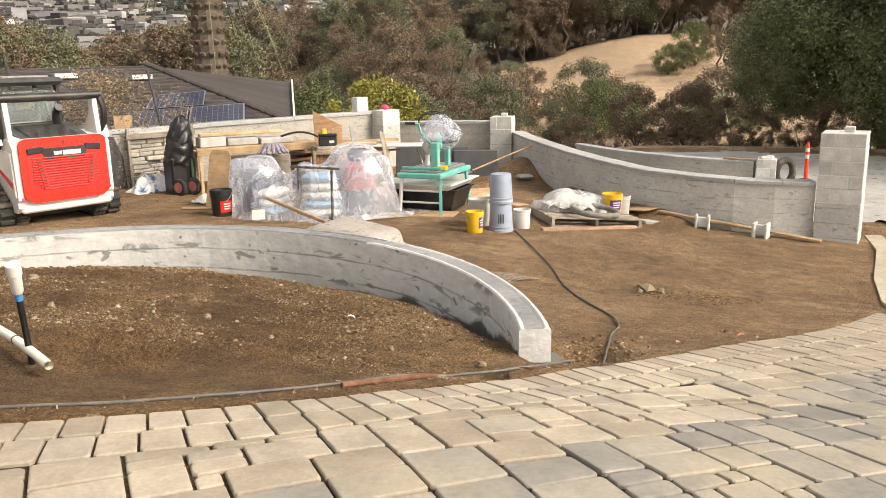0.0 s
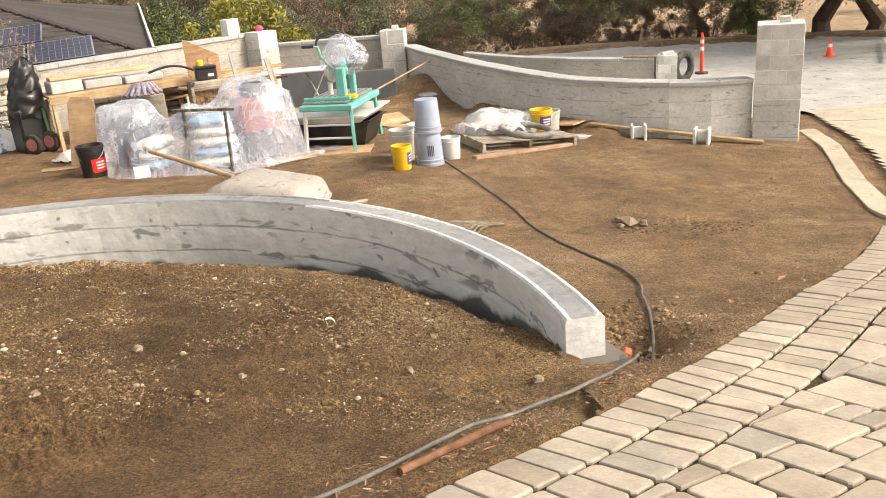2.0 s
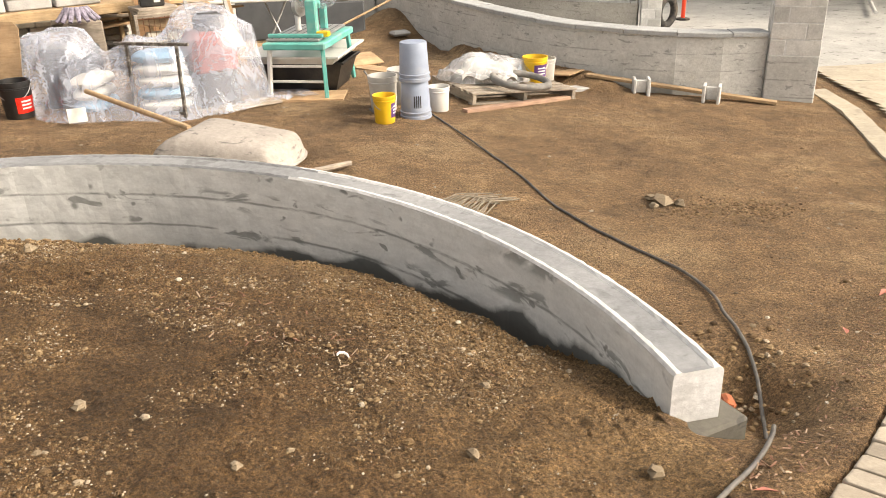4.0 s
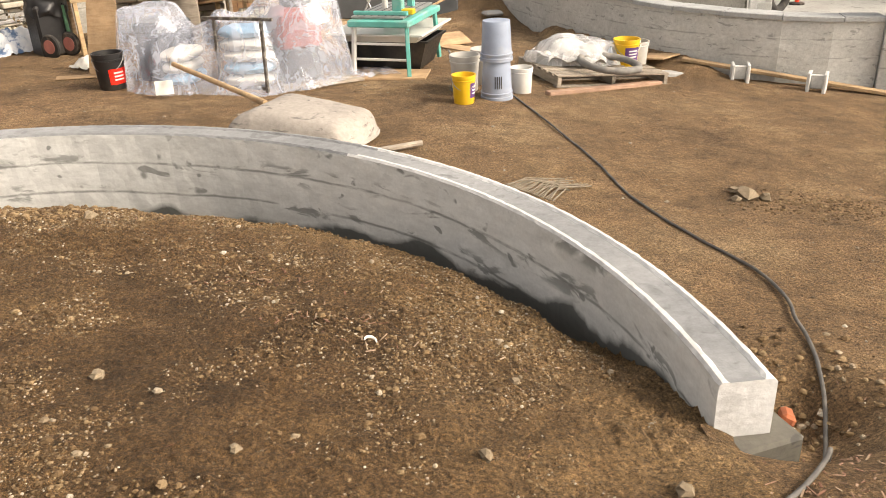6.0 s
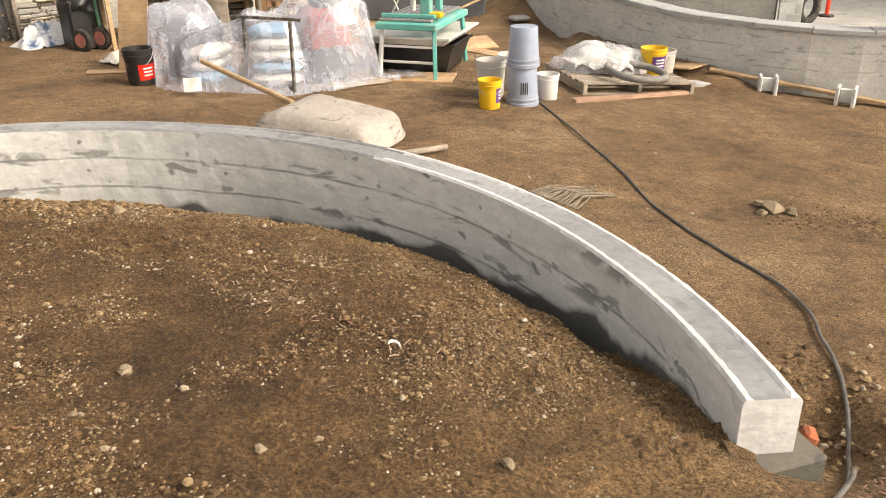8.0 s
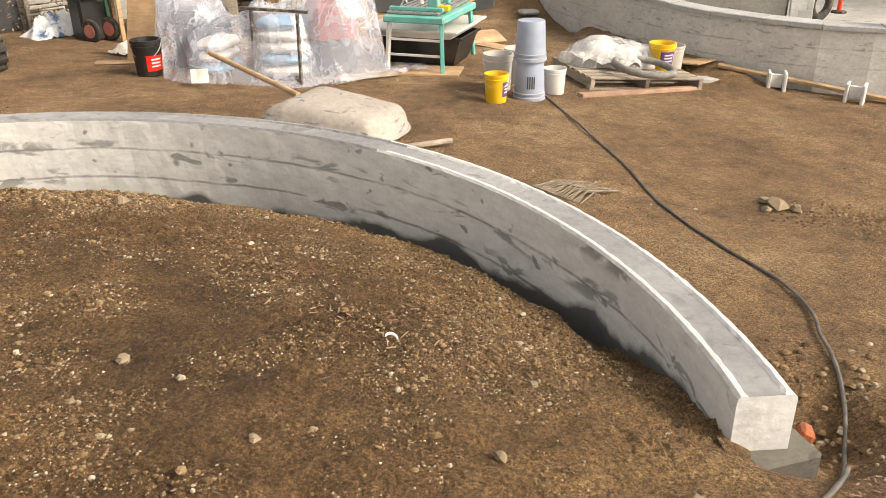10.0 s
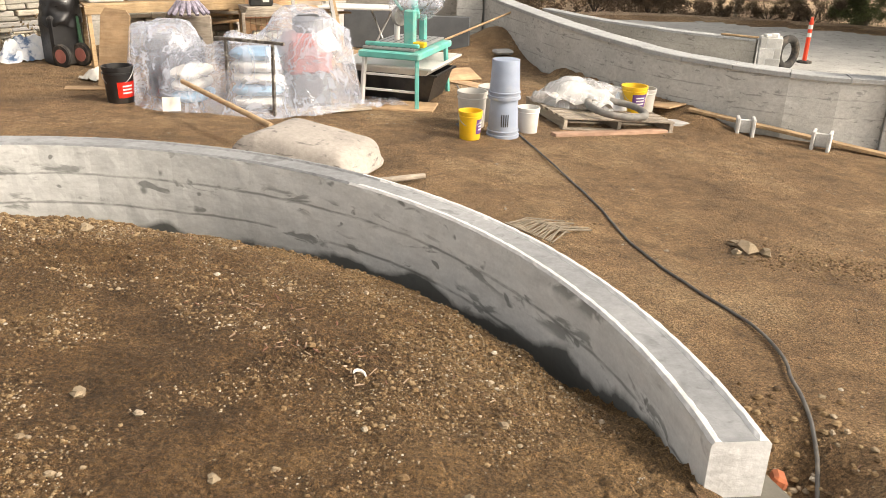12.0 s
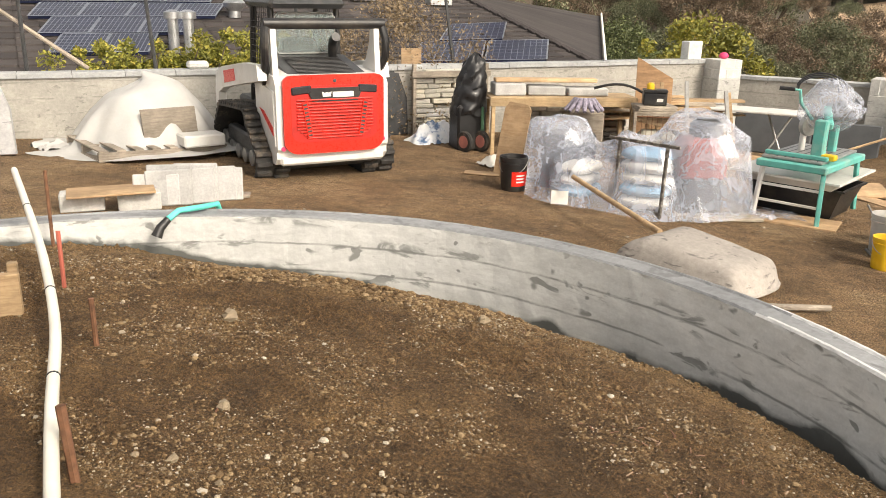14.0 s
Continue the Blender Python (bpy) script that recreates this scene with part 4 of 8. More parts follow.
# belt of trees on the far slope, bare earth left open on the right
for i in range(150):
    px = rng.uniform(380, 1420)
    d = rng.uniform(112, 165) if px > 830 else rng.uniform(58, 150)
    if px > 830 and d < 122:
        d += 9
    put(rng.choice((gum, gum, gum2, gum2, bushb)), *polar(px, d), rng.uniform(0, 360), rng.uniform(0.85, 1.3) * (1.45 if d > 105 else 0.85), -0.3, "trees on the far hillside")
for i in range(46):
    px = rng.uniform(-120, 420)
    put(rng.choice((gum, gum, gum2)), *polar(px, rng.uniform(44, 72)), rng.uniform(0, 360), rng.uniform(0.95, 1.3), -0.3, "trees below the town")
# more of the hillside to both sides
for i in range(30):
    px = rng.choice((rng.uniform(-1500, -100), rng.uniform(1700, 3200)))
    put(rng.choice((gum, gum2, oak)), *polar(px, rng.uniform(45, 90)), rng.uniform(0, 360), rng.uniform(0.7, 1.1), -0.3, "trees on the far hillside")
for px, d, s in ((610, 31, 1.4), (560, 32, 1.5), (500, 35, 1.5), (690, 29, 1.6), (540, 36, 1.2)):
    put(lime if px > 600 else bushg, *polar(px, d), px, s * (1.0 if px > 600 else 0.8), 0, "shrubs behind the house")
px, py = polar(675, 27)
put(lime, px, py, 30, 1.9, 0.2, "shrubs behind the house")
for i in range(6):
    q = WALL0 + WU * (2.2 + 0.5 * i) + WV * rng.uniform(1.0, 1.3)
    put(tall, q.x, q.y, 60 * i, rng.uniform(0.88, 1.0), 0, "yellow-green shrubs along the wall")
twig = plant("thin_shrub", 31, foliage("thin_leaf", (0.16, 0.11, 0.06), (0.27, 0.2, 0.12)), "thin brown shrub with sparse leaves beyond the wall", "shrub", 2.6, 1.5, 110, 110, 0.022, trunk_r=0.03, base=0.3)
q = WALL0 + WU * 6.6 + WV * 1.2
put(twig, q.x, q.y, 10, 1.15, 0.7)
q = WALL0 + WU * 5.7 + WV * 1.6
put(twig, q.x, q.y, 130, 1.0, 0.6)
# palm
pt = Geo()
px, py = polar(390, 30)
PZ = land(px, py)
pts = [(0, 0, 0.4 * i) for i in range(26)]
pt.tube(pts, [0.52 + 0.05 * (i % 2) for i in range(26)], 12)
palm = thing("palm_tree", pose(px, py, PZ - 0.2), "thick palm trunk with rough leaf scars", "tree")
part("trunk", pt, BARK, palm, "dark brown trunk")
sc = Geo()
for i in range(26):
    for k in range(11):
        a = 2 * math.pi * (k + 0.5 * (i % 2)) / 11
        m = Matrix.Translation((0.53 * math.cos(a), 0.53 * math.sin(a), 0.4 * i + 0.1)) @ pose(0, 0, 0, 0, 0, math.degrees(a)) @ pose(0, 0, 0, 0, 35, 0)
        sc.box(0.12, 0.2, 0.16, m, 0.03)
tagged(part("leaf_scar", sc, plain("palm_scar", (0.10, 0.07, 0.047), 0.9, 0, 0.4), palm), kind="stuff")
fr = Geo()
rng2 = random.Random(3)
for k in range(26):
    a, el = 2 * math.pi * k / 26, rng2.uniform(-0.9, 0.8)
    L = 3.0
    P = [Vector((math.cos(a) * L * s, math.sin(a) * L * s, 10.2 + L * (el * s - 1.1 * s * s))) for s in (0, 0.25, 0.5, 0.75, 1.0)]
    fr.tube(P, [0.05, 0.04, 0.03, 0.02, 0.01], 4)
    for s in range(1, 24):
        p = P[0].lerp(P[1], s / 24 * 4) if s < 6 else P[min(3, s // 6)].lerp(P[min(4, s // 6 + 1)], (s % 6) / 6)
        side = Vector((-math.sin(a), math.cos(a), -0.4))
        for sg in (-1, 1):
            e = p + Vector((side.x * sg, side.y * sg, -0.5)) * 0.5
            fr.add([p, p + Vector((0, 0, 0.03)), e], [(0, 1, 2)])
part("crown", fr, OLIVE, palm, "drooping fronds")

# ---- the town in the distance ----
TOWN = [piece_mat("town_" + n, c, 0.9, 0.1, 0.05, True) for n, c in (("pale", [(0.50, 0.485, 0.46), (0.60, 0.59, 0.57)]), ("tan", [(0.28, 0.24, 0.20), (0.36, 0.31, 0.26)]), ("grey", [(0.22, 0.22, 0.24), (0.32, 0.32, 0.34)]))]
TROOF = piece_mat("town_roof", [(0.2, 0.15, 0.13), (0.26, 0.25, 0.25), (0.3, 0.3, 0.3)], 0.9, 0.1, 0.05)
TWIN = plain("town_window", (0.05, 0.06, 0.07), 0.3)
rng = random.Random(77)
protos = []
for k in range(6):
    w, d, h = rng.uniform(22, 52), rng.uniform(10, 18), rng.choice((6, 8, 11))
    b = thing("town_building", pose(0, 0, -900), "small pale town building far below", "building")
    part("wall", Geo().box(w, d, h, None, 0.05), TOWN[k % 3], b)
    part("roof", Geo().box(w + 0.8, d + 0.8, 0.6, Matrix.Translation((0, 0, h)), 0.1), TROOF, b)
    for f in range(int(h // 3.2) or 1):
        part("window_band", Geo().box(w * 0.86, 0.1, 1.2, Matrix.Translation((0, -d / 2 - 0.02, 1.2 + 3 * f)), 0.01), TWIN, b)
    protos.append(b)
for i in range(295):
    px = rng.uniform(-160, 860)
    d = 520 + 2300 * rng.random() ** 1.3
    x, y = polar(px, d)
    q = copy_thing(rng.choice(protos), pose(x, y, land(x, y) - 0.5, 0, 0, rng.uniform(-40, 40)))
    s = rng.uniform(0.26, 0.55) * (1 + d / 1900) * (1.8 if rng.random() < 0.12 else 1.0)
    q.scale = (s, s, s)
    tagged(q, group="buildings of the town")
homes = Geo()
for i in range(1300):
    px, d = rng.uniform(-200, 900), 480 + 2700 * rng.random() ** 1.2
    x, y = polar(px, d)
    k = 1 + d / 2600
    homes.box(rng.uniform(7, 17) * k, rng.uniform(6, 10) * k, rng.uniform(3, 6.5) * k, pose(x, y, land(x, y) + 0.5, 0, 0, rng.uniform(-50, 50)), 0.2)
solid("town_houses", homes, piece_mat("town_wall", [(0.03, 0.03, 0.034), (0.06, 0.058, 0.06), (0.10, 0.095, 0.095), (0.20, 0.195, 0.19), (0.42, 0.41, 0.40)], 0.9, 0.1, 0.05, True), "small pale houses of the distant town", "houses", kind="stuff")
wood_far = Geo()
for i in range(10000):
    px = rng.uniform(-300, 1000)
    d = 260 + 2600 * rng.random() ** 1.4
    x, y = polar(px, d)
    r = rng.uniform(1.0, 3.2) * (1 + d / 1700)
    z = land(x, y)
    vs = []
    for lat, rad in ((-0.3, 0.8), (0.35, 1.0), (0.8, 0.6)):
        for kk in range(6):
            a = 2 * math.pi * kk / 6 + lat
            q = rad * rng.uniform(0.75, 1.15)
            vs.append((x + r * q * math.cos(a), y + r * q * math.sin(a), z + r * 0.95 * (lat + 0.4)))
    wood_far.add(vs, [(j * 6 + kk, j * 6 + (kk + 1) % 6, j * 6 + 6 + (kk + 1) % 6, j * 6 + 6 + kk) for j in range(2) for kk in range(6)] + [(12, 13, 14, 15, 16, 17)])
solid("town_trees", wood_far, piece_mat("far_leaf", [(0.018, 0.026, 0.022), (0.032, 0.042, 0.032), (0.055, 0.056, 0.045)], 0.9, 0.1, 0.3, True), "distant trees between the buildings", "trees", kind="stuff")
for o in (oak, gum, gum2, bushy, bushg, bushb, lime, low, tall, twig, bare, *protos):
    for c in list(o.children_recursive) + [o]:
        bpy.data.objects.remove(c)

# ---- common stuff of the yard ----
PINE = wood("pine_board", (0.30, 0.19, 0.10), (0.50, 0.35, 0.20))
ORANGE = wood("orange_timber", (0.38, 0.25, 0.125), (0.56, 0.40, 0.23))
GREYWOOD = wood("grey_board", (0.22, 0.18, 0.14), (0.42, 0.36, 0.29))
PLY = wood("plywood", (0.40, 0.25, 0.13), (0.56, 0.38, 0.22), (1.2, 9, 9))
BLACKP = plain("black_plastic", (0.014, 0.014, 0.015), 0.42, 0, 0.3, 5, 40, 0.2, (0.2, 0.17, 0.13), 0.25)
GREYP = plain("grey_plastic", (0.25, 0.30, 0.39), 0.5, 0, 0.12, 5, 50, 0.12, (0.42, 0.38, 0.32), 0.4)
CLEARP = plain("dull_white_plastic", (0.46, 0.45, 0.42), 0.45, 0, 0.12, 6, 50, 0.1, (0.3, 0.27, 0.22), 0.5)
YELLOW = plain("yellow_plastic", (0.72, 0.44, 0.02), 0.45, 0, 0.1, 6, 50, 0.1, (0.35, 0.25, 0.1), 0.3)
WHITEP = plain("white_plastic", (0.62, 0.61, 0.58), 0.5, 0, 0.08, 5, 40, 0.1, (0.4, 0.36, 0.3), 0.35)
TEAL = plain("teal_paint", (0.10, 0.40, 0.35), 0.5, 0, 0.15, 6, 60, 0.15, (0.42, 0.40, 0.36), 0.6)
STEEL = plain("dull_steel", (0.36, 0.36, 0.35), 0.45, 0.7, 0.2, 8, 60, 0.15, (0.25, 0.2, 0.15), 0.5)
DARKSTEEL = plain("dark_steel", (0.06, 0.062, 0.065), 0.5, 0.4, 0.3, 6, 60, 0.2, (0.2, 0.17, 0.14), 0.3)
REDP = plain("red_paint", (0.68, 0.022, 0.012), 0.32, 0, 0.08, 4, 60, 0.05, (0.35, 0.12, 0.08), 0.15)
PURPLE = plain("purple_label", (0.10, 0.04, 0.16), 0.5)
BLUE = plain("blue_print", (0.05, 0.25, 0.55), 0.5)
PAPER = plain("sack_paper", (0.62, 0.60, 0.55), 0.8, 0, 0.15, 8)
PINK = plain("pink_plastic", (0.7, 0.05, 0.16), 0.5)
WHITEPAINT = plain("white_paint", (0.66, 0.65, 0.62), 0.38, 0, 0.06, 4, 50, 0.06, (0.35, 0.3, 0.24), 0.35)
RUBBER = plain("rubber", (0.03, 0.028, 0.026), 0.85, 0, 0.4, 8, 40, 0.4, (0.24, 0.19, 0.14), 0.75)
RUST = plain("rusty_iron", (0.16, 0.075, 0.04), 0.85, 0.2, 0.4, 20)
TARP = plain("white_sheet", (0.45, 0.445, 0.43), 0.6, 0, 0.08, 3, 25, 0.4, (0.42, 0.38, 0.3), 0.3)
POLY = clear("polythene", (0.70, 0.75, 0.87), 0.28, 0.14, 3.2)
POLY2 = clear("thick_polythene", (0.70, 0.71, 0.73), 0.42, 0.22, 5.0)
FLAG = piece_mat("flagstone", [(0.28, 0.27, 0.24), (0.42, 0.40, 0.34), (0.52, 0.48, 0.39), (0.36, 0.36, 0.36)], 0.9, 0.5, 6.0)
SLABSTONE = piece_mat("pale_slab", [(0.36, 0.36, 0.35), (0.48, 0.475, 0.465)], 0.85, 0.3, 5.0)


def at(x, y, turn=0.0, dz=0.0, rx=0.0, ry=0.0):
    return pose(x, y, yard(x, y) + dz, rx, ry, turn)


def lay(x, y, turn=0.0, dz=0.0):
    """A pose flat on the sloping ground."""
    n = Vector(((yard(x - 0.3, y) - yard(x + 0.3, y)) / 0.6, (yard(x, y - 0.3) - yard(x, y + 0.3)) / 0.6, 1)).normalized()
    return Matrix.Translation((x, y, yard(x, y) + dz)) @ Vector((0, 0, 1)).rotation_difference(n).to_matrix().to_4x4() @ pose(0, 0, 0, 0, 0, turn)


def bucket(name, x, y, r, h, mat, label, dz=0.0, turn=0.0, handle=True, band=None, upside=False, rx=0.0):
    b = thing(name, at(x, y, turn, dz, rx), label, "bucket")
    g = Geo()
    k = 0.86
    prof = [(r * k, 0), (r * k + 0.004, 0.008), (r * 0.985, h * 0.80), (r * 1.05, h * 0.80 + 0.003), (r * 1.05, h * 0.84), (r * 0.99, h * 0.845), (r * 0.995, h * 0.91), (r * 1.06, h * 0.915), (r * 1.06, h), (r * 0.98, h), (r * 0.95, h * 0.9), (r * k * 0.96, 0.02)]
    if upside:
        prof = [(rr, h - z) for rr, z in prof[:9]][::-1]
    g.lathe(prof, 26)
    part("pail", g, mat, b, smooth=True)
    if handle and not upside:
        pts = [(r * 1.07 * math.cos(a), -r * 1.07 * math.sin(a) * 0.75 - 0.01, h * 0.9 - r * 1.0 * math.sin(a)) for a in [math.pi * i / 12 for i in range(13)]]
        part("handle", Geo().tube(pts, 0.004, 6), STEEL, b, "thin wire handle")
    if band:
        mat2, z0, z1, a0, a1, lab = band
        bg = Geo()
        n = 14
        f = lambda z: r * (k + (0.985 - k) * z / (h * 0.8)) + 0.003
        bg.grid(n, 2, lambda u, v: (f(z0 + (z1 - z0) * v) * math.cos(radians(a0 + (a1 - a0) * u)), f(z0 + (z1 - z0) * v) * math.sin(radians(a0 + (a1 - a0) * u)), z0 + (z1 - z0) * v))
        lb = part("label_band", bg, mat2, b, lab)
        bars = Geo()
        am = (a0 + a1) / 2
        for i in range(3):
            zz = z0 + (z1 - z0) * (0.25 + 0.22 * i)
            bars.grid(8, 2, lambda u, v: ((f(zz) + 0.002) * math.cos(radians(am - 22 + 44 * u)), (f(zz) + 0.002) * math.sin(radians(am - 22 + 44 * u)), zz + (z1 - z0) * 0.1 * v))
        part("print_bar", bars, WHITEP, lb)
    return b


def draped(rng_seed, rx, ry, peaks, n=56, rows=30, fold=0.05):
    """A thin sheet thrown over things: peaks are (x, y, radius, height)."""
    g = Geo()
    def top(x, y):
        z = 0.0
        for px, py, pr, ph in peaks:
            d = math.hypot((x - px), (y - py)) / pr
            z = max(z, ph * (1 - smooth(0.55, 1.25, d)) + ph * 0.12 * max(0, 1 - d))
        return z
    def fn(u, v):
        a, r = 2 * math.pi * u, v
        wob = 1 + 0.10 * nz(math.cos(a) * 2, math.sin(a) * 2, rng_seed, 1.0) + 0.05 * nz(math.cos(a) * 6, math.sin(a) * 6, rng_seed)
        x, y = rx * r * wob * math.cos(a), ry * r * wob * math.sin(a)
        z = top(x, y)
        rid = abs(nz(a * 2.3, z * 1.1, rng_seed + 3.0, 1.3)) + 0.6 * abs(nz(x * 3, y * 3, rng_seed + z, 1.4))
        out = 1 + fold * 2.2 * (rid - 0.35) * smooth(0.2, 0.7, r)
        zz = max(0.012, z + fold * 1.3 * (nz(x, y, rng_seed, 2.6) - 0.8 * abs(nz(x, y, rng_seed + 2, 4.5))) * (0.4 if r > 0.9 else 1.0))
        if r > 0.985:
            zz = 0.008
        return (x * out, y * out, zz)
    return g.grid(n + 1, rows, fn)


def rot_box(sx, sy, sz, x, y, z, rx=0, ry=0, rz=0, c=0.006):
    return Geo().box(sx, sy, sz, pose(x, y, z, rx, ry, rz), c)


# ---- compact track loader ----
def loader(x, y, turn):
    t = thing("track_loader", at(x, y, turn, -0.03), "red and white compact track loader parked on the dirt", "loader")
    tail = Geo()
    prof = [(-0.30, 0.34), (-0.30, 0.42), (-0.34, 0.46), (-0.34, 1.22), (-0.26, 1.32), (0.35, 1.38), (0.55, 1.34), (0.55, 0.45), (0.1, 0.26), (-0.22, 0.26)]
    tail.prism([(a, b) for a, b in prof], 1.44, pose(-0.72, 0, 0) @ Matrix(((0, 0, 1, 0), (1, 0, 0, 0), (0, 1, 0, 0), (0, 0, 0, 1))))
    part("body", tail, WHITEPAINT, t, "white steel tail body")
    fr = Geo()
    fr.box(1.0, 2.0, 0.62, pose(0, 1.3, 0.22), 0.04)
    part("chassis", fr, DARKSTEEL, t, "dark lower chassis")
    # red rear door with rounded corners
    door = Geo()
    out = []
    W, H, r = 0.645, 0.47, 0.13
    for cx, cz, a0 in ((W - r, H - r * 0.6, 0), (-W + r, H - r * 0.6, 90), (-W + 0.2, -H + 0.15, 180), (W - 0.2, -H + 0.15, 270)):
        rr = (r, r * 0.6) if a0 < 180 else (0.2, 0.15)
        out += [(cx + rr[0] * math.cos(radians(a0 + 15 * i)), cz + rr[1] * math.sin(radians(a0 + 15 * i))) for i in range(7)]
    place = Matrix.Translation((0, -0.345, 0.87)) @ pose(0, 0, 0, 90, 0, 0)
    door.prism(out, 0.045, place)
    rd = part("tailgate", door, REDP, t, "glossy red rear door")
    rim = Geo()
    rim.prism([(a * 0.86, b * 0.72 - 0.01) for a, b in out], 0.006, Matrix.Translation((0, -0.389, 0.89)) @ pose(0, 0, 0, 90, 0, 0))
    part("grille_recess", rim, plain("red_shadow", (0.5, 0.016, 0.01), 0.5), rd)
    for i in range(13):
        z = 0.585 + i * 0.038
        w = 0.98 if i > 2 else 0.74 + 0.08 * i
        part("grille_slat", Geo().box(w, 0.03, 0.020, pose(0, -0.405, z, -14, 0, 0), 0.006), REDP, rd)
    for s in (-1, 1):
        m = pose(s * 0.36, -0.418, 0.82, 0, s * 9, 0)
        part("vent_bar", Geo().box(0.075, 0.012, 0.44, m @ Matrix.Translation((0, 0, -0.22)), 0.004), REDP, rd)
        slots = Geo()
        for i in range(9):
            slots.box(0.05, 0.006, 0.022, m @ Matrix.Translation((0, -0.008, -0.2 + 0.046 * i)), 0.003)
        part("vent_slot", slots, DARKSTEEL, rd)
        part("tail_light", Geo().box(0.25, 0.03, 0.095, pose(s * 0.42, -0.402, 1.12, 0, s * 5, 0), 0.02), plain("smoked_lens", (0.03, 0.03, 0.035), 0.2), rd, "dark tail light")
        part("reflector", Geo().lathe([(0.028, 0), (0.028, 0.012), (0.02, 0.016)], 14, pose(s * 0.65, -0.343, 0.47 if s < 0 else 0.52, 90, 0, 0)), PINK, t, "round red reflector", True)
    ban = Geo()
    ban.prism([(-0.36, 0.07), (-0.29, -0.095), (0.29, -0.095), (0.36, 0.07)], 0.012, Matrix.Translation((0, -0.40, 1.12)) @ pose(0, 0, 0, 90, 0, 0))
    bn = part("name_plate", ban, BLACKP, rd, "black plate with plain white marks")
    mk = Geo()
    mk.box(0.27, 0.004, 0.065, pose(0.10, -0.4145, 1.075), 0.001)
    mk.prism([(-0.16, -0.03), (-0.06, -0.03), (-0.05, 0.03), (-0.08, 0.015), (-0.11, 0.022), (-0.14, 0.015), (-0.17, 0.03)], 0.003, Matrix.Translation((0, -0.4125, 1.115)) @ pose(0, 0, 0, 90, 0, 0))
    part("white_mark", mk, WHITEPAINT, bn)
    part("lock", Geo().lathe([(0.022, 0), (0.022, 0.01), (0.012, 0.012)], 12, pose(0.0, -0.39, 1.27, 90, 0, 0)), DARKSTEEL, rd, "", True)
    part("bumper", Geo().box(1.36, 0.1, 0.12, pose(0, -0.27, 0.25), 0.03), WHITEPAINT, t, "scuffed white bumper")
    part("under_plate", Geo().box(1.2, 0.34, 0.02, pose(0, -0.12, 0.205, -24, 0, 0), 0.006), DARKSTEEL, t, "dusty dark belly plate")
    # hood with black screen
    hood = Geo()
    hood.prism([(-0.28, 1.30), (0.62, 1.50), (0.62, 1.2), (-0.28, 1.2)], 1.0, pose(-0.50, 0, 0) @ Matrix(((0, 0, 1, 0), (1, 0, 0, 0), (0, 1, 0, 0), (0, 0, 0, 1))))
    hd = part("hood", hood, DARKSTEEL, t, "black engine hood")
    for i in range(13):
        part("hood_louvre", Geo().box(0.74, 0.02, 0.014, pose(0, -0.15 + 0.052 * i, 1.334 + 0.01155 * i, 12.5, 0, 0), 0.004), BLACKP, hd)
    part("muffler", Geo().tube([(0.30, 0.48, 1.42), (0.30, 0.48, 1.62), (0.30, 0.42, 1.70), (0.30, 0.33, 1.74)], 0.06, 12), BLACKP, t, "black bent exhaust stack", True)
    # cab
    cab = thing("cab", pose(0, 0, 0), "", "")
    cab.parent = t
    for k in ("label", "category"):
        if k in cab:
            del cab[k]
    for s in (-1, 1):
        for yy, top in ((0.68, 0.70), (1.62, 1.5)):
            part("cab_post", stick(Geo(), (s * 0.46, yy, 0.8), (s * 0.44, top, 2.14), 0.075, 0.075, 0.02), BLACKP, cab)
        scr = Geo()
        for i in range(10):
            stick(scr, (s * 0.475, 0.74 + 0.09 * i, 1.0), (s * 0.465, 0.74 + 0.085 * i, 2.1), 0.008, 0.008, 0.001)
        for i in range(12):
            stick(scr, (s * 0.474, 0.72, 1.02 + 0.08 * i), (s * 0.474, 1.56, 1.02 + 0.08 * i), 0.008, 0.008, 0.001)
        part("side_screen", scr, BLACKP, cab, "black wire side screen")
    part("cab_roof", Geo().box(1.02, 1.22, 0.12, pose(0, 1.1, 2.08), 0.055), DARKSTEEL, cab, "black cab roof")
    part("roof_hatch", Geo().box(0.7, 0.7, 0.03, pose(0, 1.05, 2.198), 0.01), STEEL, cab)
    part("rear_window", Geo().box(0.78, 0.012, 0.54, pose(0, 0.66, 1.50), 0.004), clear("cab_glass", (0.25, 0.3, 0.3), 0.45, 0.05, 1.0), cab, "tinted glass rear window")
    wf = Geo()
    pts = [(0.4 * sx, 0.655, 1.77 + 0.25 * sz) for sx, sz in ((-0.9, -1), (0.9, -1), (1, -0.8), (1, 0.8), (0.9, 1), (-0.9, 1), (-1, 0.8), (-1, -0.8), (-0.9, -1))]
    part("window_rim", wf.tube(pts, 0.012, 6), STEEL, cab, "pale window rim")
    part("seat_back", Geo().box(0.5, 0.12, 0.6, pose(0, 1.0, 1.1), 0.05), BLACKP, cab)
    # lift arms and towers
    for s in (-1, 1):
        tw = Geo()
        tw.prism([(-0.2, 1.18), (0.32, 1.28), (0.12, 1.5), (0.02, 1.7), (-0.02, 1.92), (-0.12, 1.92), (-0.15, 1.6)], 0.07, pose(s * 0.66 - 0.035, 0, 0) @ Matrix(((0, 0, 1, 0), (1, 0, 0, 0), (0, 1, 0, 0), (0, 0, 0, 1))))
        part("tower", tw, WHITEPAINT, t, "white arm tower")
        part("guard_bar", Geo().tube([(s * 0.74, -0.10, 1.92), (s * 0.775, -0.16, 1.72), (s * 0.775, -0.14, 1.52), (s * 0.74, -0.02, 1.34), (s * 0.70, 0.12, 1.2)], 0.05, 8), BLACKP, t, "black hose guard", True)
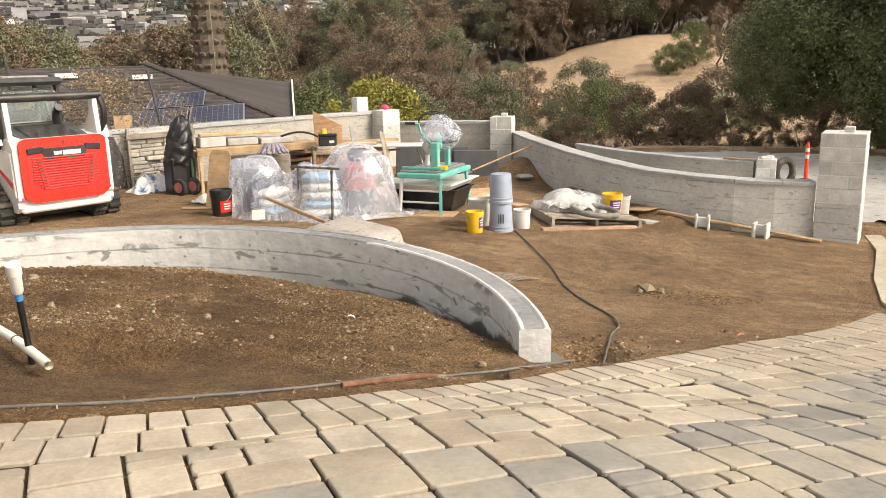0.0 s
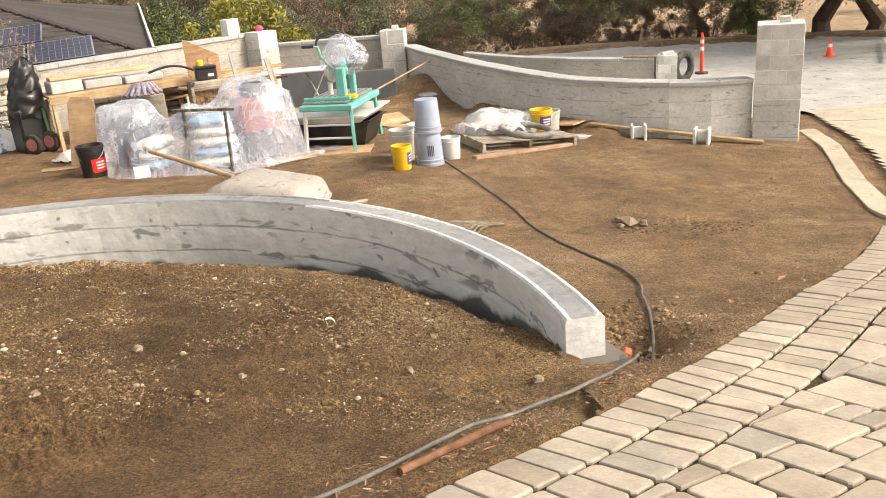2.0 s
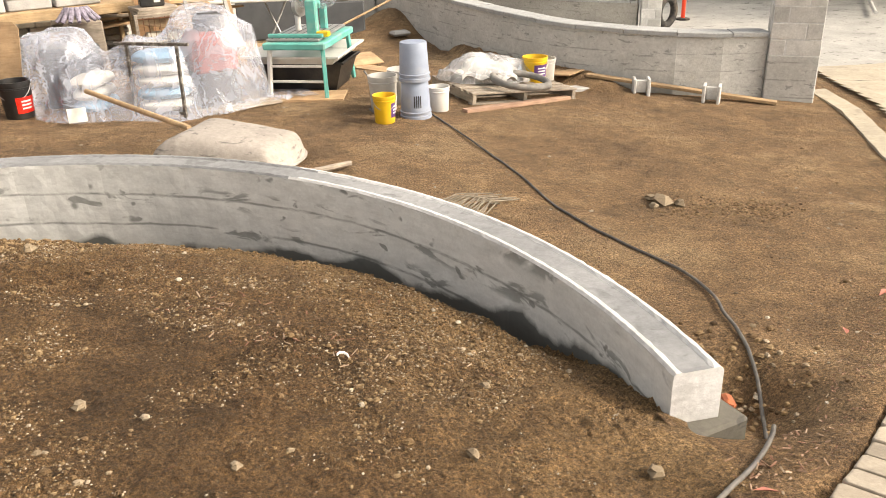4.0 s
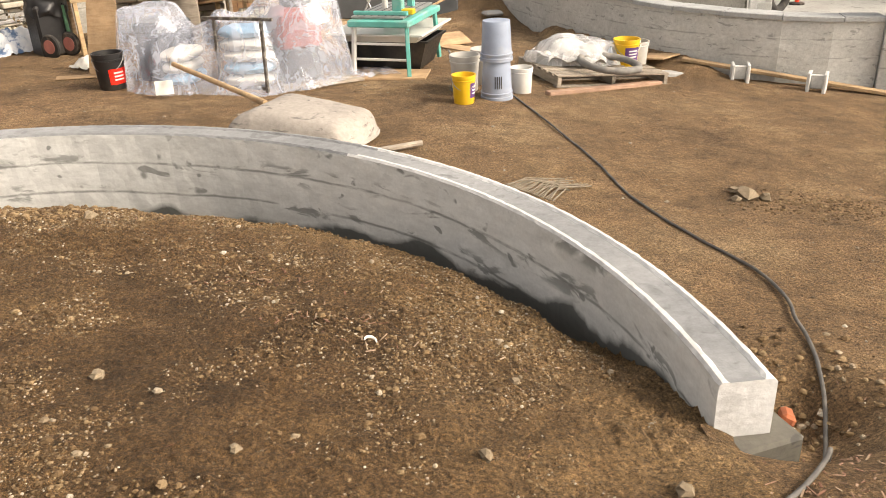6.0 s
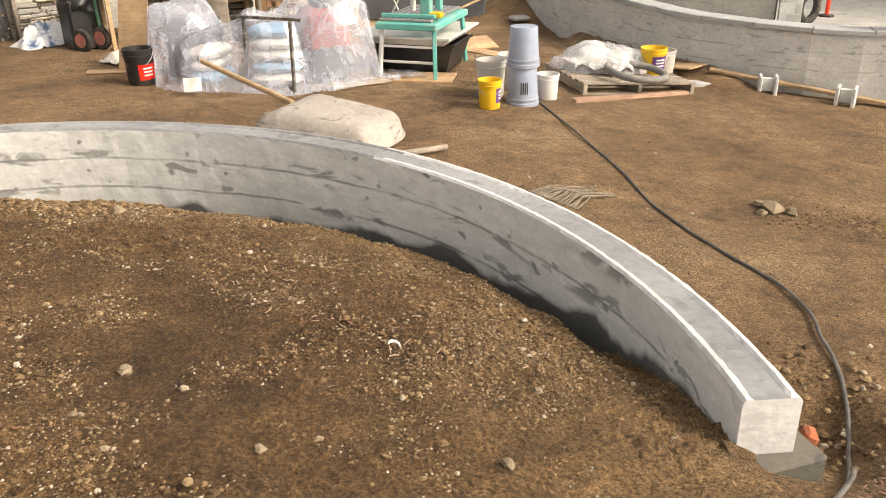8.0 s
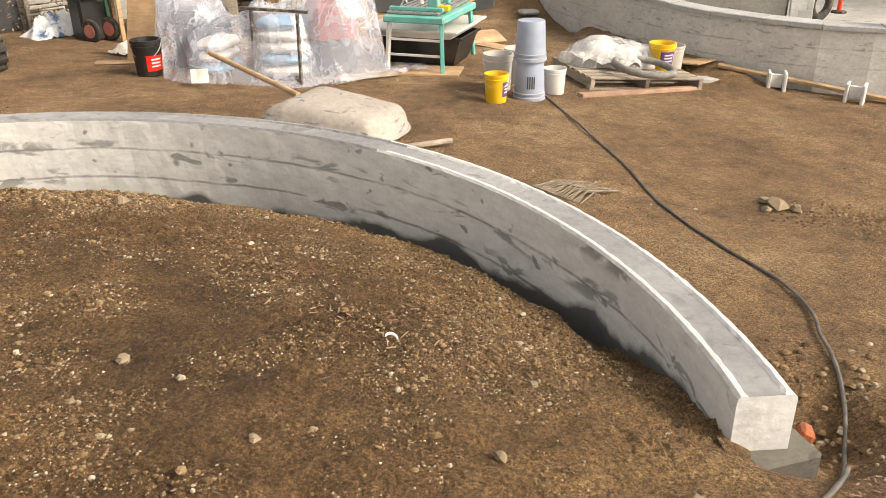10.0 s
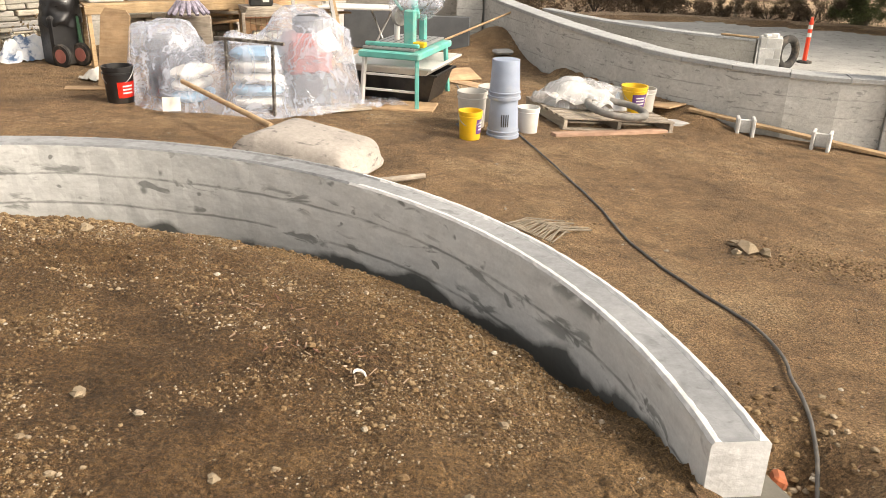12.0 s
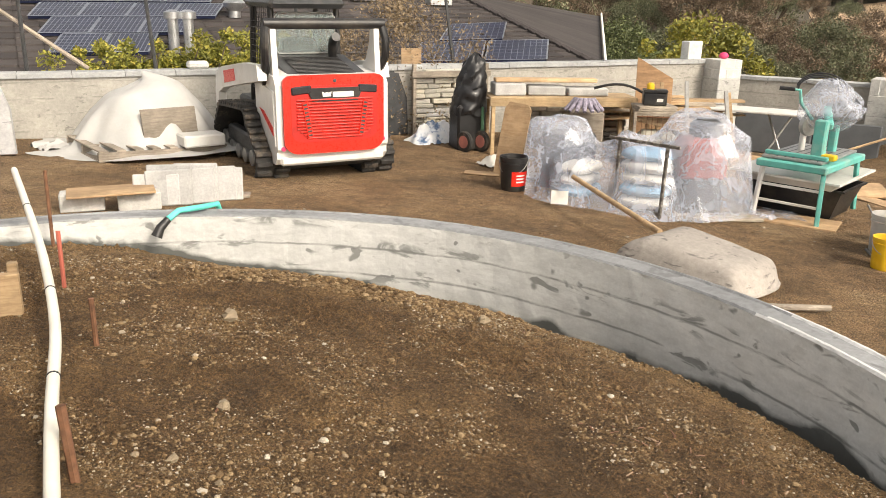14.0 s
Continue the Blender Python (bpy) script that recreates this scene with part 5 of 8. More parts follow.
        arm = Geo()
        arm.prism([(-0.1, 1.26), (-0.05, 1.44), (0.6, 1.42), (1.75, 1.28), (2.12, 1.16), (2.2, 0.9), (2.22, 0.55), (2.06, 0.55), (2.0, 0.90), (1.7, 1.0), (0.6, 1.16)], 0.11, pose(s * 0.80 - 0.055, 0, 0) @ Matrix(((0, 0, 1, 0), (1, 0, 0, 0), (0, 1, 0, 0), (0, 0, 0, 1))))
        ar = part("lift_arm", arm, WHITEPAINT, t, "white lift arm")
        part("arm_decal", Geo().prism([(1.0, 1.16), (1.6, 1.07), (1.64, 1.23), (1.05, 1.31)], 0.004, pose(s * 0.857 - (0.004 if s < 0 else 0), 0, 0) @ Matrix(((0, 0, 1, 0), (1, 0, 0, 0), (0, 1, 0, 0), (0, 0, 0, 1)))), REDP, ar, "red patch")
        part("arm_ram", Geo().tube([(s * 0.66, 0.15, 0.85), (s * 0.68, 0.9, 1.35)], 0.04, 10), STEEL, t, "steel lift ram", True)
        side = Geo()
        side.prism([(-0.3, 0.5), (-0.28, 1.15), (0.2, 1.2), (0.45, 1.0), (0.5, 0.85), (0.1, 0.75)], 0.02, pose(s * 0.73 - 0.01, 0, 0) @ Matrix(((0, 0, 1, 0), (1, 0, 0, 0), (0, 1, 0, 0), (0, 0, 0, 1))))
        part("side_cover", side, WHITEPAINT, t, "white side cover")
        part("side_stripe", Geo().prism([(-0.26, 0.62), (-0.25, 0.72), (0.12, 0.88), (0.3, 0.9), (0.1, 0.8)], 0.006, pose(s * 0.743 - 0.003, 0, 0) @ Matrix(((0, 0, 1, 0), (1, 0, 0, 0), (0, 1, 0, 0), (0, 0, 0, 1)))), REDP, t, "red side stripe")
    part("crossbar", Geo().tube([(-0.77, -0.1, 1.92), (0.77, -0.1, 1.92)], 0.066, 12), BLACKP, t, "thick black crossbar", True)
    # tracks
    loop = []
    for (cy, cz, rr, a0, a1) in ((0.15, 0.26, 0.24, 150, 290), (2.05, 0.22, 0.2, 270, 380), (1.75, 0.62, 0.16, 40, 95), (0.55, 0.66, 0.2, 85, 165)):
        loop += [(cy + rr * math.cos(radians(a0 + (a1 - a0) * i / 9)), cz + rr * math.sin(radians(a0 + (a1 - a0) * i / 9))) for i in range(10)]
    n = len(loop)
    cen = (sum(p[0] for p in loop) / n, sum(p[1] for p in loop) / n)
    length = [0.0]
    for i in range(n):
        a, b = loop[i], loop[(i + 1) % n]
        length.append(length[-1] + math.hypot(b[0] - a[0], b[1] - a[1]))
    for s in (-1, 1):
        belt = Geo()
        for py_, pz_ in loop:
            d = math.hypot(py_ - cen[0], pz_ - cen[1])
            iy, iz = py_ + (cen[0] - py_) / d * 0.05, pz_ + (cen[1] - pz_) / d * 0.05
            for xx, q in ((-0.21, (py_, pz_)), (0.21, (py_, pz_)), (0.21, (iy, iz)), (-0.21, (iy, iz))):
                belt.v.append((s * 0.71 + xx, q[0], q[1]))
        belt.f = [(4 * i + k, 4 * ((i + 1) % n) + k, 4 * ((i + 1) % n) + (k + 1) % 4, 4 * i + (k + 1) % 4) for i in range(n) for k in range(4)]
        tr = part("track", belt, RUBBER, t, "dusty black rubber track")
        lugs = 46
        for i in range(lugs):
            q = length[-1] * i / lugs
            k = max(j for j in range(n) if length[j] <= q)
            f = (q - length[k]) / max(1e-6, length[k + 1] - length[k])
            a, b = loop[k], loop[(k + 1) % n]
            py_, pz_ = a[0] + (b[0] - a[0]) * f, a[1] + (b[1] - a[1]) * f
            ang = math.degrees(math.atan2(b[1] - a[1], b[0] - a[0]))
            for xx in (-0.115, 0.115):
                part("tread_lug", Geo().box(0.19, 0.06, 0.05, pose(s * 0.71 + xx, py_, pz_, ang + 180, 0, 0) @ Matrix.Translation((0, 0.02 * (1 if xx > 0 else -1), -0.008)), 0.008), RUBBER, tr)
        for cy, cz, rr in ((0.16, 0.27, 0.15), (2.03, 0.23, 0.14), (0.6, 0.2, 0.11), (0.95, 0.18, 0.1), (1.3, 0.18, 0.1), (1.65, 0.18, 0.1), (0.62, 0.66, 0.13)):
            part("roller", Geo().lathe([(rr * 0.5, 0), (rr, 0.02), (rr, 0.2), (rr * 0.5, 0.22)], 16, pose(s * 0.71 + 0.11, cy, cz, 0, -90, 0)), STEEL, tr, "", True)
        part("track_frame", Geo().box(0.16, 1.5, 0.22, pose(s * 0.71, 1.1, 0.26), 0.03), DARKSTEEL, tr)
    return t


loader(-5.52, 11.15, 50.2).scale = (0.866, 0.866, 0.866)


# ---- pallets and boards ----
def pallet(x, y, turn, w=1.2, d=1.1, mat=GREYWOOD, dz=0.0):
    p = thing("pallet", lay(x, y, turn, dz), "weathered wooden shipping pallet lying on the dirt", "pallet", "pallets")
    for yy in (-d / 2 + 0.03, 0, d / 2 - 0.03):
        part("stringer", Geo().box(w, 0.045, 0.09, pose(0, yy, 0.018), 0.004), mat, p)
    n = 8
    for i in range(n):
        xx = -w / 2 + 0.05 + (w - 0.1) * i / (n - 1)
        part("deck_board", Geo().box(0.10, d, 0.02, pose(xx + random.uniform(-0.008, 0.008), 0, 0.109 + random.uniform(0, 0.003), 0, 0, random.uniform(-0.6, 0.6)), 0.003), mat, p)
    for i in range(4):
        part("base_board", Geo().box(0.10, d, 0.016, pose(-w / 2 + 0.05 + (w - 0.1) * i / 3, 0, 0.001), 0.003), mat, p)
    return p


def board(x, y, turn, L, w, h, label, mat=PINE, dz=0.0, rx=0.0, ry=0.0, group=""):
    return solid("board", Geo().box(L, w, h, None, 0.004), mat, label, "board", lay(x, y, turn, dz) if dz < 0.1 and not rx and not ry else at(x, y, turn, dz, rx, ry), group)

# ---- right half of the yard ----
bucket("bucket", 0.38, 10.95, 0.15, 0.37, GREYP, "grey plastic bucket standing on the dirt", upside=True)
b2 = bucket("bucket", 0.38, 10.95, 0.148, 0.37, GREYP, "grey plastic bucket stacked upside down on another", dz=0.372, upside=True)
prn = Geo()
for k in range(4):
    prn.grid(5, 2, lambda u, v: (0.1475 * math.cos(radians(-105 + 8 * k + 4 * u)), 0.1475 * math.sin(radians(-105 + 8 * k + 4 * u)), 0.12 + 0.12 * v))
part("print_bar", prn, DARKSTEEL, bpy.data.objects["bucket"])
bucket("bucket", 0.04, 10.72, 0.108, 0.27, YELLOW, "yellow plastic bucket with a purple label", band=(PURPLE, 0.06, 0.2, -60, 10, "purple paper label"))
bucket("bucket", 0.10, 11.28, 0.145, 0.36, CLEARP, "cloudy white plastic bucket with dried cement", handle=False)
bucket("bucket", 0.34, 11.62, 0.145, 0.37, CLEARP, "cloudy white plastic bucket with dried cement", handle=False)
bucket("bucket", 0.66, 11.2, 0.11, 0.26, WHITEP, "small white plastic tub", handle=False)

PX, PY, PT = 1.58, 12.15, 12.0
pallet(PX, PY, PT + 90, 1.15, 1.3)
PM = lay(PX, PY, PT, 0.13)
solid("heaped_sheet", draped(5, 0.72, 0.42, [(-0.15, 0.0, 0.48, 0.25), (0.3, 0.03, 0.42, 0.18), (-0.42, -0.03, 0.34, 0.16)], fold=0.08), POLY2, "crumpled milky plastic sheet heaped on the pallet", "plastic sheet", PM @ pose(0.02, 0.27, 0.0), smooth=True)
for k, (x, y, s, rz) in enumerate(((-0.15, 0.3, 1.0, 20), (0.3, 0.28, 0.75, -15), (-0.42, 0.15, 0.6, 50))):
    g = Geo()
    g.grid(17, 9, lambda u, v: ((0.26 + 0.03 * nz(u * 5, v * 5, k)) * math.cos(2 * math.pi * u) * math.sin(math.pi * v) * s, (0.18 + 0.03 * nz(u * 4, v * 6, k + 2)) * math.sin(2 * math.pi * u) * math.sin(math.pi * v) * s, 0.12 * s * (1 - math.cos(math.pi * v)) + 0.0))
    solid("sack", g, PAPER, "pale paper sack slumped under the sheet", "sack", PM @ pose(x, y, 0.003, 0, 0, rz), "sacks on the pallet", smooth=True)
rag = Geo()
rag.grid(19, 13, lambda u, v: ((u - 0.5) * 0.62, (v - 0.5) * 0.24 + 0.04 * math.sin(u * 7), 0.05 + 0.05 * abs(math.sin(u * 9 + v * 3)) + 0.05 * nz(u * 6, v * 5, 3)))
solid("cement_rag", rag, TARP, "white crumpled sheet lying on the pallet boards", "sheet", PM @ pose(-0.22, -0.12, 0.0, 0, 0, -24), smooth=True)
HOSE = plain("grey_hose", (0.17, 0.165, 0.155), 0.75, 0, 0.25, 10, 80, 0.3, (0.36, 0.32, 0.27), 0.7)
loop_ = Geo()
hp_ = [(-0.12, 0.0, 0.20)] + [(0.03 + 0.31 * math.cos(radians(120 - 20 * i)), -0.40 + 0.33 * math.sin(radians(120 - 20 * i)), 0.075 + 0.035 * math.sin(radians(120 - 20 * i)) + (0.02 if i > 8 else 0)) for i in range(18)]
pts = []
for a, b in zip(hp_, hp_[1:]):
    for k in range(4):
        pts.append(Vector(a).lerp(Vector(b), k / 4))
loop_.tube(pts, [0.036 + 0.004 * (i % 2) for i in range(len(pts))], 10)
solid("suction_hose", loop_, HOSE, "thick grey ribbed hose coiled on the pallet", "hose", PM, smooth=True)
bucket("bucket", 2.0, 12.22, 0.14, 0.3, YELLOW, "yellow plastic bucket with a purple printed label", dz=0.115, band=(PURPLE, 0.07, 0.22, -110, -30, "purple paper label"))
bucket("bucket", 2.14, 12.32, 0.135, 0.28, CLEARP, "cloudy plastic bucket beside the yellow one", dz=0.10, handle=False)
wb = Geo()
wb.lathe([(0.028, 0), (0.032, 0.01), (0.031, 0.13), (0.014, 0.18), (0.014, 0.2)], 14)
bt = solid("water_bottle", wb, clear("bottle", (0.75, 0.85, 0.95), 0.45, 0.08, 3), "clear plastic water bottle on the pallet", "bottle", PM @ pose(0.22, -0.02, 0.002), smooth=True)
part("label_band", Geo().lathe([(0.0335, 0.06), (0.0335, 0.11)], 14, cap=False), BLUE, bt, "blue paper label")
wrap = Geo()
wrap.grid(15, 9, lambda u, v: ((u - 0.5) * 0.45, (v - 0.5) * 0.22, 0.015 + 0.03 * abs(nz(u * 4, v * 4, 6)) + 0.0))
solid("paper_scrap", wrap, TARP, "torn white paper beside the pallet", "paper", at(2.45, 12.3, 20), smooth=True)
board(1.58, 11.42, 26, 1.5, 0.09, 0.04, "reddish timber batten lying before the pallet", wood("red_batten", (0.26, 0.15, 0.1), (0.42, 0.27, 0.19)))


def hollow_block(x, y, turn, tip=0):
    b = thing("hollow_block", at(x, y, turn), "pale open-ended concrete block standing on end", "block", "loose blocks")
    for s in (-1, 1):
        part("face_shell", Geo().box(0.035, 0.19, 0.21, pose(s * 0.082, 0, 0.0, 0, 0, random.uniform(-1, 1)), 0.008), FRESH, b)
    part("web", Geo().box(0.13, 0.04, 0.15, pose(0, 0.02, 0.03), 0.008), FRESH, b)
    return b


hollow_block(3.22, 11.95, -18)
hollow_block(3.88, 11.5, -32)
solid("stone_slab", Geo().box(0.36, 0.2, 0.05, None, 0.01), SLABSTONE, "small pale slab lying on the dirt", "slab", lay(2.62, 12.25, 10))
pa, pb = Vector((1.92, 13.35, land(1.92, 13.35) + 0.05)), Vector((2.62, 12.5, land(2.62, 12.5) + 0.05))
solid("plywood_offcut", stick(Geo(), pa, pb, 0.36, 0.02), PLY, "wide plywood offcut on the dirt", "plywood")
pa, pb = Vector((2.72, 12.42, land(2.72, 12.42) + 0.03)), Vector((4.62, 11.35, land(4.62, 11.35) + 0.03))
solid("long_plank", stick(Geo(), pa, pb, 0.11, 0.035), PINE, "long pale timber plank at the foot of the wall", "plank")
solid("white_slab", Geo().box(0.3, 0.22, 0.07, None, 0.03), SLABSTONE, "pale bag lying on the heaped dirt", "bag", at(0.95, 16.0, 15, 0.12))
shovel = thing("shovel", pose(0.55, 16.4, yard(0.55, 16.4) + 0.45, 0, -16, 30), "old shovel with a wooden shaft lying on the heap", "shovel")
part("shaft", Geo().tube([(-0.7, 0, 0), (0.75, 0, 0)], 0.017, 8), PINE, shovel)
part("blade", Geo().grid(7, 7, lambda u, v: (-0.7 - 0.3 * u, (v - 0.5) * 0.22 * (1 - 0.35 * u * u), -0.03 * (1 - (2 * v - 1) ** 2))), STEEL, shovel)
# far side of the right wall
dl = thing("traffic_post", pose(7.83, 20.2, land(7.83, 20.2) + 0.03), "orange plastic traffic post with white bands", "post")
FLUO = plain("orange_plastic", (0.85, 0.06, 0.02), 0.5, 0, 0.05)
part("base", Geo().lathe([(0.2, 0), (0.2, 0.04), (0.1, 0.06)], 8), RUBBER, dl)
part("tube", Geo().lathe([(0.055, 0.05), (0.052, 1.0), (0.055, 1.02), (0.03, 1.1), (0.03, 1.15)], 16), FLUO, dl, smooth=True)
for z in (0.66, 0.86):
    part("white_band", Geo().lathe([(0.0565, z), (0.0565, z + 0.11)], 16, cap=False), WHITEP, dl)
dl.scale = (0.8, 0.8, 0.8)
cn = thing("traffic_cone", pose(11.35, 20.75, land(11.35, 20.75) + 0.04), "small orange traffic cone with a white collar", "cone")
part("base", Geo().box(0.38, 0.38, 0.03, None, 0.01), FLUO, cn)
part("cone", Geo().lathe([(0.15, 0.03), (0.03, 0.7), (0.02, 0.71)], 18), FLUO, cn, smooth=True)
part("white_collar", Geo().lathe([(0.092, 0.36), (0.062, 0.52)], 18, cap=False), WHITEP, cn)
cn.scale = (0.62, 0.62, 0.62)
solid("plastic_pipe", Geo().tube([(11.0, 18.9, 0.0), (13.1, 22.1, 0.0)], 0.04, 8), WHITEP, "long white plastic pipe lying by the drive", "pipe", pose(0.6, 0, -0.72))
ty = Geo()
ty.grid(25, 11, lambda u, v: ((0.27 + 0.08 * math.cos(2 * math.pi * v)) * math.cos(2 * math.pi * u), 0.08 * math.sin(2 * math.pi * v), (0.27 + 0.08 * math.cos(2 * math.pi * v)) * math.sin(2 * math.pi * u)))
solid("tyre", ty, RUBBER, "old black tyre standing against the terrace wall", "tyre", pose(7.0, 19.3, land(7.0, 19.3) + 0.37, 0, 0, 30), smooth=True)
for x, y, h in ((6.32, 18.75, 0.06), (6.5, 18.85, 0.05)):
    solid("loose_stone", Geo().box(0.16, 0.11, h, None, 0.015), FRESH, "loose white stone on the terrace pillar", "stone", pose(x, y, -0.116, 0, 0, 20))
board(5.95, 18.75, -35, 0.7, 0.1, 0.03, "short timber offcut on the terrace wall", PINE, 0).matrix_basis = pose(5.9, 19.05, -0.158, 0, 0, -35)
for k in range(2):
    g = Geo()
    g.grid(20, 10, lambda u, v: ((u - 0.5) * 1.6, (v - 0.5) * 0.8, 0.1 + 0.22 * math.sin(math.pi * u) * math.sin(math.pi * v) + 0.05 * nz(u * 5, v * 5, k)))
    solid("blue_tarp", g, plain("blue_tarp", (0.12, 0.22, 0.45), 0.5, 0, 0.3, 4), "crumpled blue tarpaulin beyond the wall", "tarpaulin", pose(*((2.1, 19.2) if k == 0 else (-0.8, 19.6)), land(2.1, 19.2) + 0.6 if k == 0 else 0.35), smooth=True)

# ---- tile saw on its stand ----
SX, SY, ST = -0.56, 12.52, -21.0
saw = thing("tile_saw", at(SX, SY, ST, 0.025), "teal masonry tile saw on a folding stand, wrapped in plastic", "saw")
saw.scale = (1.0, 0.9, 0.82)
base_b = solid("board", Geo().box(0.86, 0.42, 0.022, None, 0.003), PLY, "stained plywood base under the saw legs", "board", at(SX - 0.10, SY - 0.42, ST + 10, 0.0))
for x in (-0.30, 0.30):
    for y, k in ((-0.52, -0.06), (0.55, 0.06)):
        part("leg", stick(Geo(), (x * 1.08, y + k, 0.0), (x, y, 0.66), 0.045, 0.045, 0.006), TEAL if x > 0 else WHITEPAINT, saw)
for z, y in ((0.22, -0.55), (0.42, -0.54), (0.22, 0.58)):
    part("cross_bar", stick(Geo(), (-0.32, y, z), (0.32, y, z), 0.03, 0.03, 0.004), WHITEPAINT, saw)
pan = Geo()
pan.box(0.70, 1.25, 0.09, pose(0, 0.02, 0.64), 0.015)
part("water_pan", pan, TEAL, saw, "teal water pan")
part("rolling_table", Geo().box(0.60, 1.12, 0.035, pose(-0.03, 0.04, 0.735), 0.008), STEEL, saw, "dull steel rolling table")
for i in range(7):
    part("table_groove", Geo().box(0.012, 1.05, 0.004, pose(-0.27 + 0.08 * i, 0.04, 0.769), 0.001), DARKSTEEL, saw)
part("fence", Geo().box(0.62, 0.05, 0.05, pose(-0.02, -0.42, 0.77), 0.008), TEAL, saw)
part("post", Geo().box(0.12, 0.10, 0.50, pose(0.16, -0.34, 0.74), 0.015), TEAL, saw, "teal upright post")
part("rear_post", Geo().box(0.08, 0.08, 0.40, pose(0.1, 0.30, 0.70), 0.015), TEAL, saw)
part("arm", stick(Geo(), (0.22, -0.3, 1.16), (0.05, 0.1, 1.32), 0.07, 0.09, 0.015), TEAL, saw)
part("motor", Geo().lathe([(0.10, 0), (0.115, 0.02), (0.115, 0.24), (0.09, 0.27)], 18, pose(0.05, 0.12, 1.25, 0, 75, 20)), DARKSTEEL, saw, "dark electric motor", True)
part("blade_guard", Geo().lathe([(0.02, 0), (0.13, 0.005), (0.14, 0.03), (0.13, 0.055), (0.02, 0.06)], 26, pose(-0.08, -0.05, 1.12, 90, 0, 70)), STEEL, saw, "", True)
part("handle", Geo().tube([(-0.02, -0.1, 1.2), (-0.12, -0.2, 1.4), (-0.14, -0.22, 1.55), (-0.26, -0.28, 1.56)], 0.018, 8), TEAL, saw, "teal handle with black grip", True)
part("grip", Geo().tube([(-0.18, -0.25, 1.56), (-0.32, -0.3, 1.565)], 0.024, 8), BLACKP, saw)
part("yellow_block", Geo().box(0.14, 0.1, 0.07, pose(0.27, -0.34, 0.772), 0.01), YELLOW, saw)
wr = Geo()
wr.grid(34, 24, lambda u, v: ((0.27 + 0.05 * nz(u * 9, v * 4, 2) + 0.05 * nz(u * 23, v * 9, 8)) * math.sin(math.pi * (0.1 + 0.88 * v)) ** 0.7 * math.cos(2 * math.pi * u) * (1.25 - 0.3 * v), (0.30 + 0.06 * nz(u * 8, v * 5, 4)) * math.sin(math.pi * (0.1 + 0.88 * v)) ** 0.7 * math.sin(2 * math.pi * u), 0.62 * v + 0.03 * nz(u * 14, v * 9, 5)))
part("plastic_wrap", wr, POLY, saw, "crumpled clear plastic over the saw head", True, pose(0.1, 0.02, 1.08))
cab_ = Geo()
for k in range(3):
    cab_.tube([(-0.05 + 0.2 * math.cos(radians(a)) * (1 + 0.12 * k), 0.05 + 0.05 * k, 1.55 + (0.15 + 0.02 * k) * math.sin(radians(a))) for a in range(-10, 200, 15)], 0.009, 6)
part("cable", cab_, DARKSTEEL, saw, "looped dark cable", True)
sp = Geo()
sp.lathe([(0.032, 0), (0.033, 0.005), (0.033, 0.17), (0.02, 0.19), (0.02, 0.22)], 14)
can = solid("spray_can", sp, WHITEP, "white spray can standing on the saw table", "can", at(SX, SY, ST, 0.657) @ pose(-0.15, 0.1, 0.0), smooth=True)
part("can_cap", Geo().lathe([(0.022, 0.2), (0.022, 0.235)], 12), BLUE, can)
def pan_shape(w, d, h, inset, lip):
    g = Geo()
    o = [(-w / 2, -d / 2), (w / 2, -d / 2), (w / 2, d / 2), (-w / 2, d / 2)]
    i = [(a * inset, b * inset) for a, b in o]
    e = [(a * (1 + lip), b * (1 + lip)) for a, b in o]
    v = [(a, b, 0) for a, b in i] + [(a, b, h) for a, b in o] + [(a, b, h) for a, b in e] + [(a, b, h - 0.02) for a, b in e]
    v += [(a * 0.97, b * 0.97, 0.015) for a, b in i] + [(a * 0.985, b * 0.985, h) for a, b in o]
    f = [(3, 2, 1, 0), (16, 17, 18, 19)]
    for k in range(4):
        j = (k + 1) % 4
        f += [(k, j, 4 + j, 4 + k), (8 + k, 8 + j, 12 + j, 12 + k), (4 + k, 4 + j, 12 + j, 12 + k), (16 + j, 16 + k, 20 + k, 20 + j), (20 + k, 20 + j, 8 + j, 8 + k)][0:5]
    return g.add(v, f)
solid("mortar_tub", pan_shape(0.98, 0.66, 0.32, 0.78, 0.05), BLACKP, "black mortar tub under the saw stand", "tub", at(SX - 0.02, SY + 0.15, ST, 0.035))
solid("splash_tray", pan_shape(1.08, 1.05, 0.10, 0.85, 0.04), WHITEP, "grimy white drip tray beneath the saw", "tray", at(SX - 0.06, SY + 0.16, ST, 0.36))
cord = Geo()
cp = [(0.0, 12.2, 0.25), (0.15, 12.1, 0.03), (0.28, 11.8, 0.015), (0.2, 11.45, 0.015), (-0.05, 11.25, 0.015), (-0.02, 11.05, 0.015), (0.15, 11.0, 0.015)]
cord.tube([(x, y, yard(x, y) + z) for x, y, z in cp], 0.011, 6)
solid("extension_lead", cord, HOSE, "thin grey cord trailing from the saw", "cord", smooth=True)

# ---- boards, table and panels by the back wall ----
def folding_table(x, y, turn):
    t = thing("folding_table", at(x, y, turn), "white folding table standing by the wall", "table")
    part("tabletop", Geo().box(1.5, 0.5, 0.035, pose(0, 0, 0.70), 0.01), WHITEP, t)
    for s in (-1, 1):
        part("leg", stick(Geo(), (s * 0.6, -0.2, 0.0), (s * 0.25, 0.15, 0.70), 0.025, 0.025), STEEL, t)
        part("leg", stick(Geo(), (s * 0.25, -0.2, 0.0), (s * 0.6, 0.15, 0.70), 0.025, 0.025), STEEL, t)
    return t


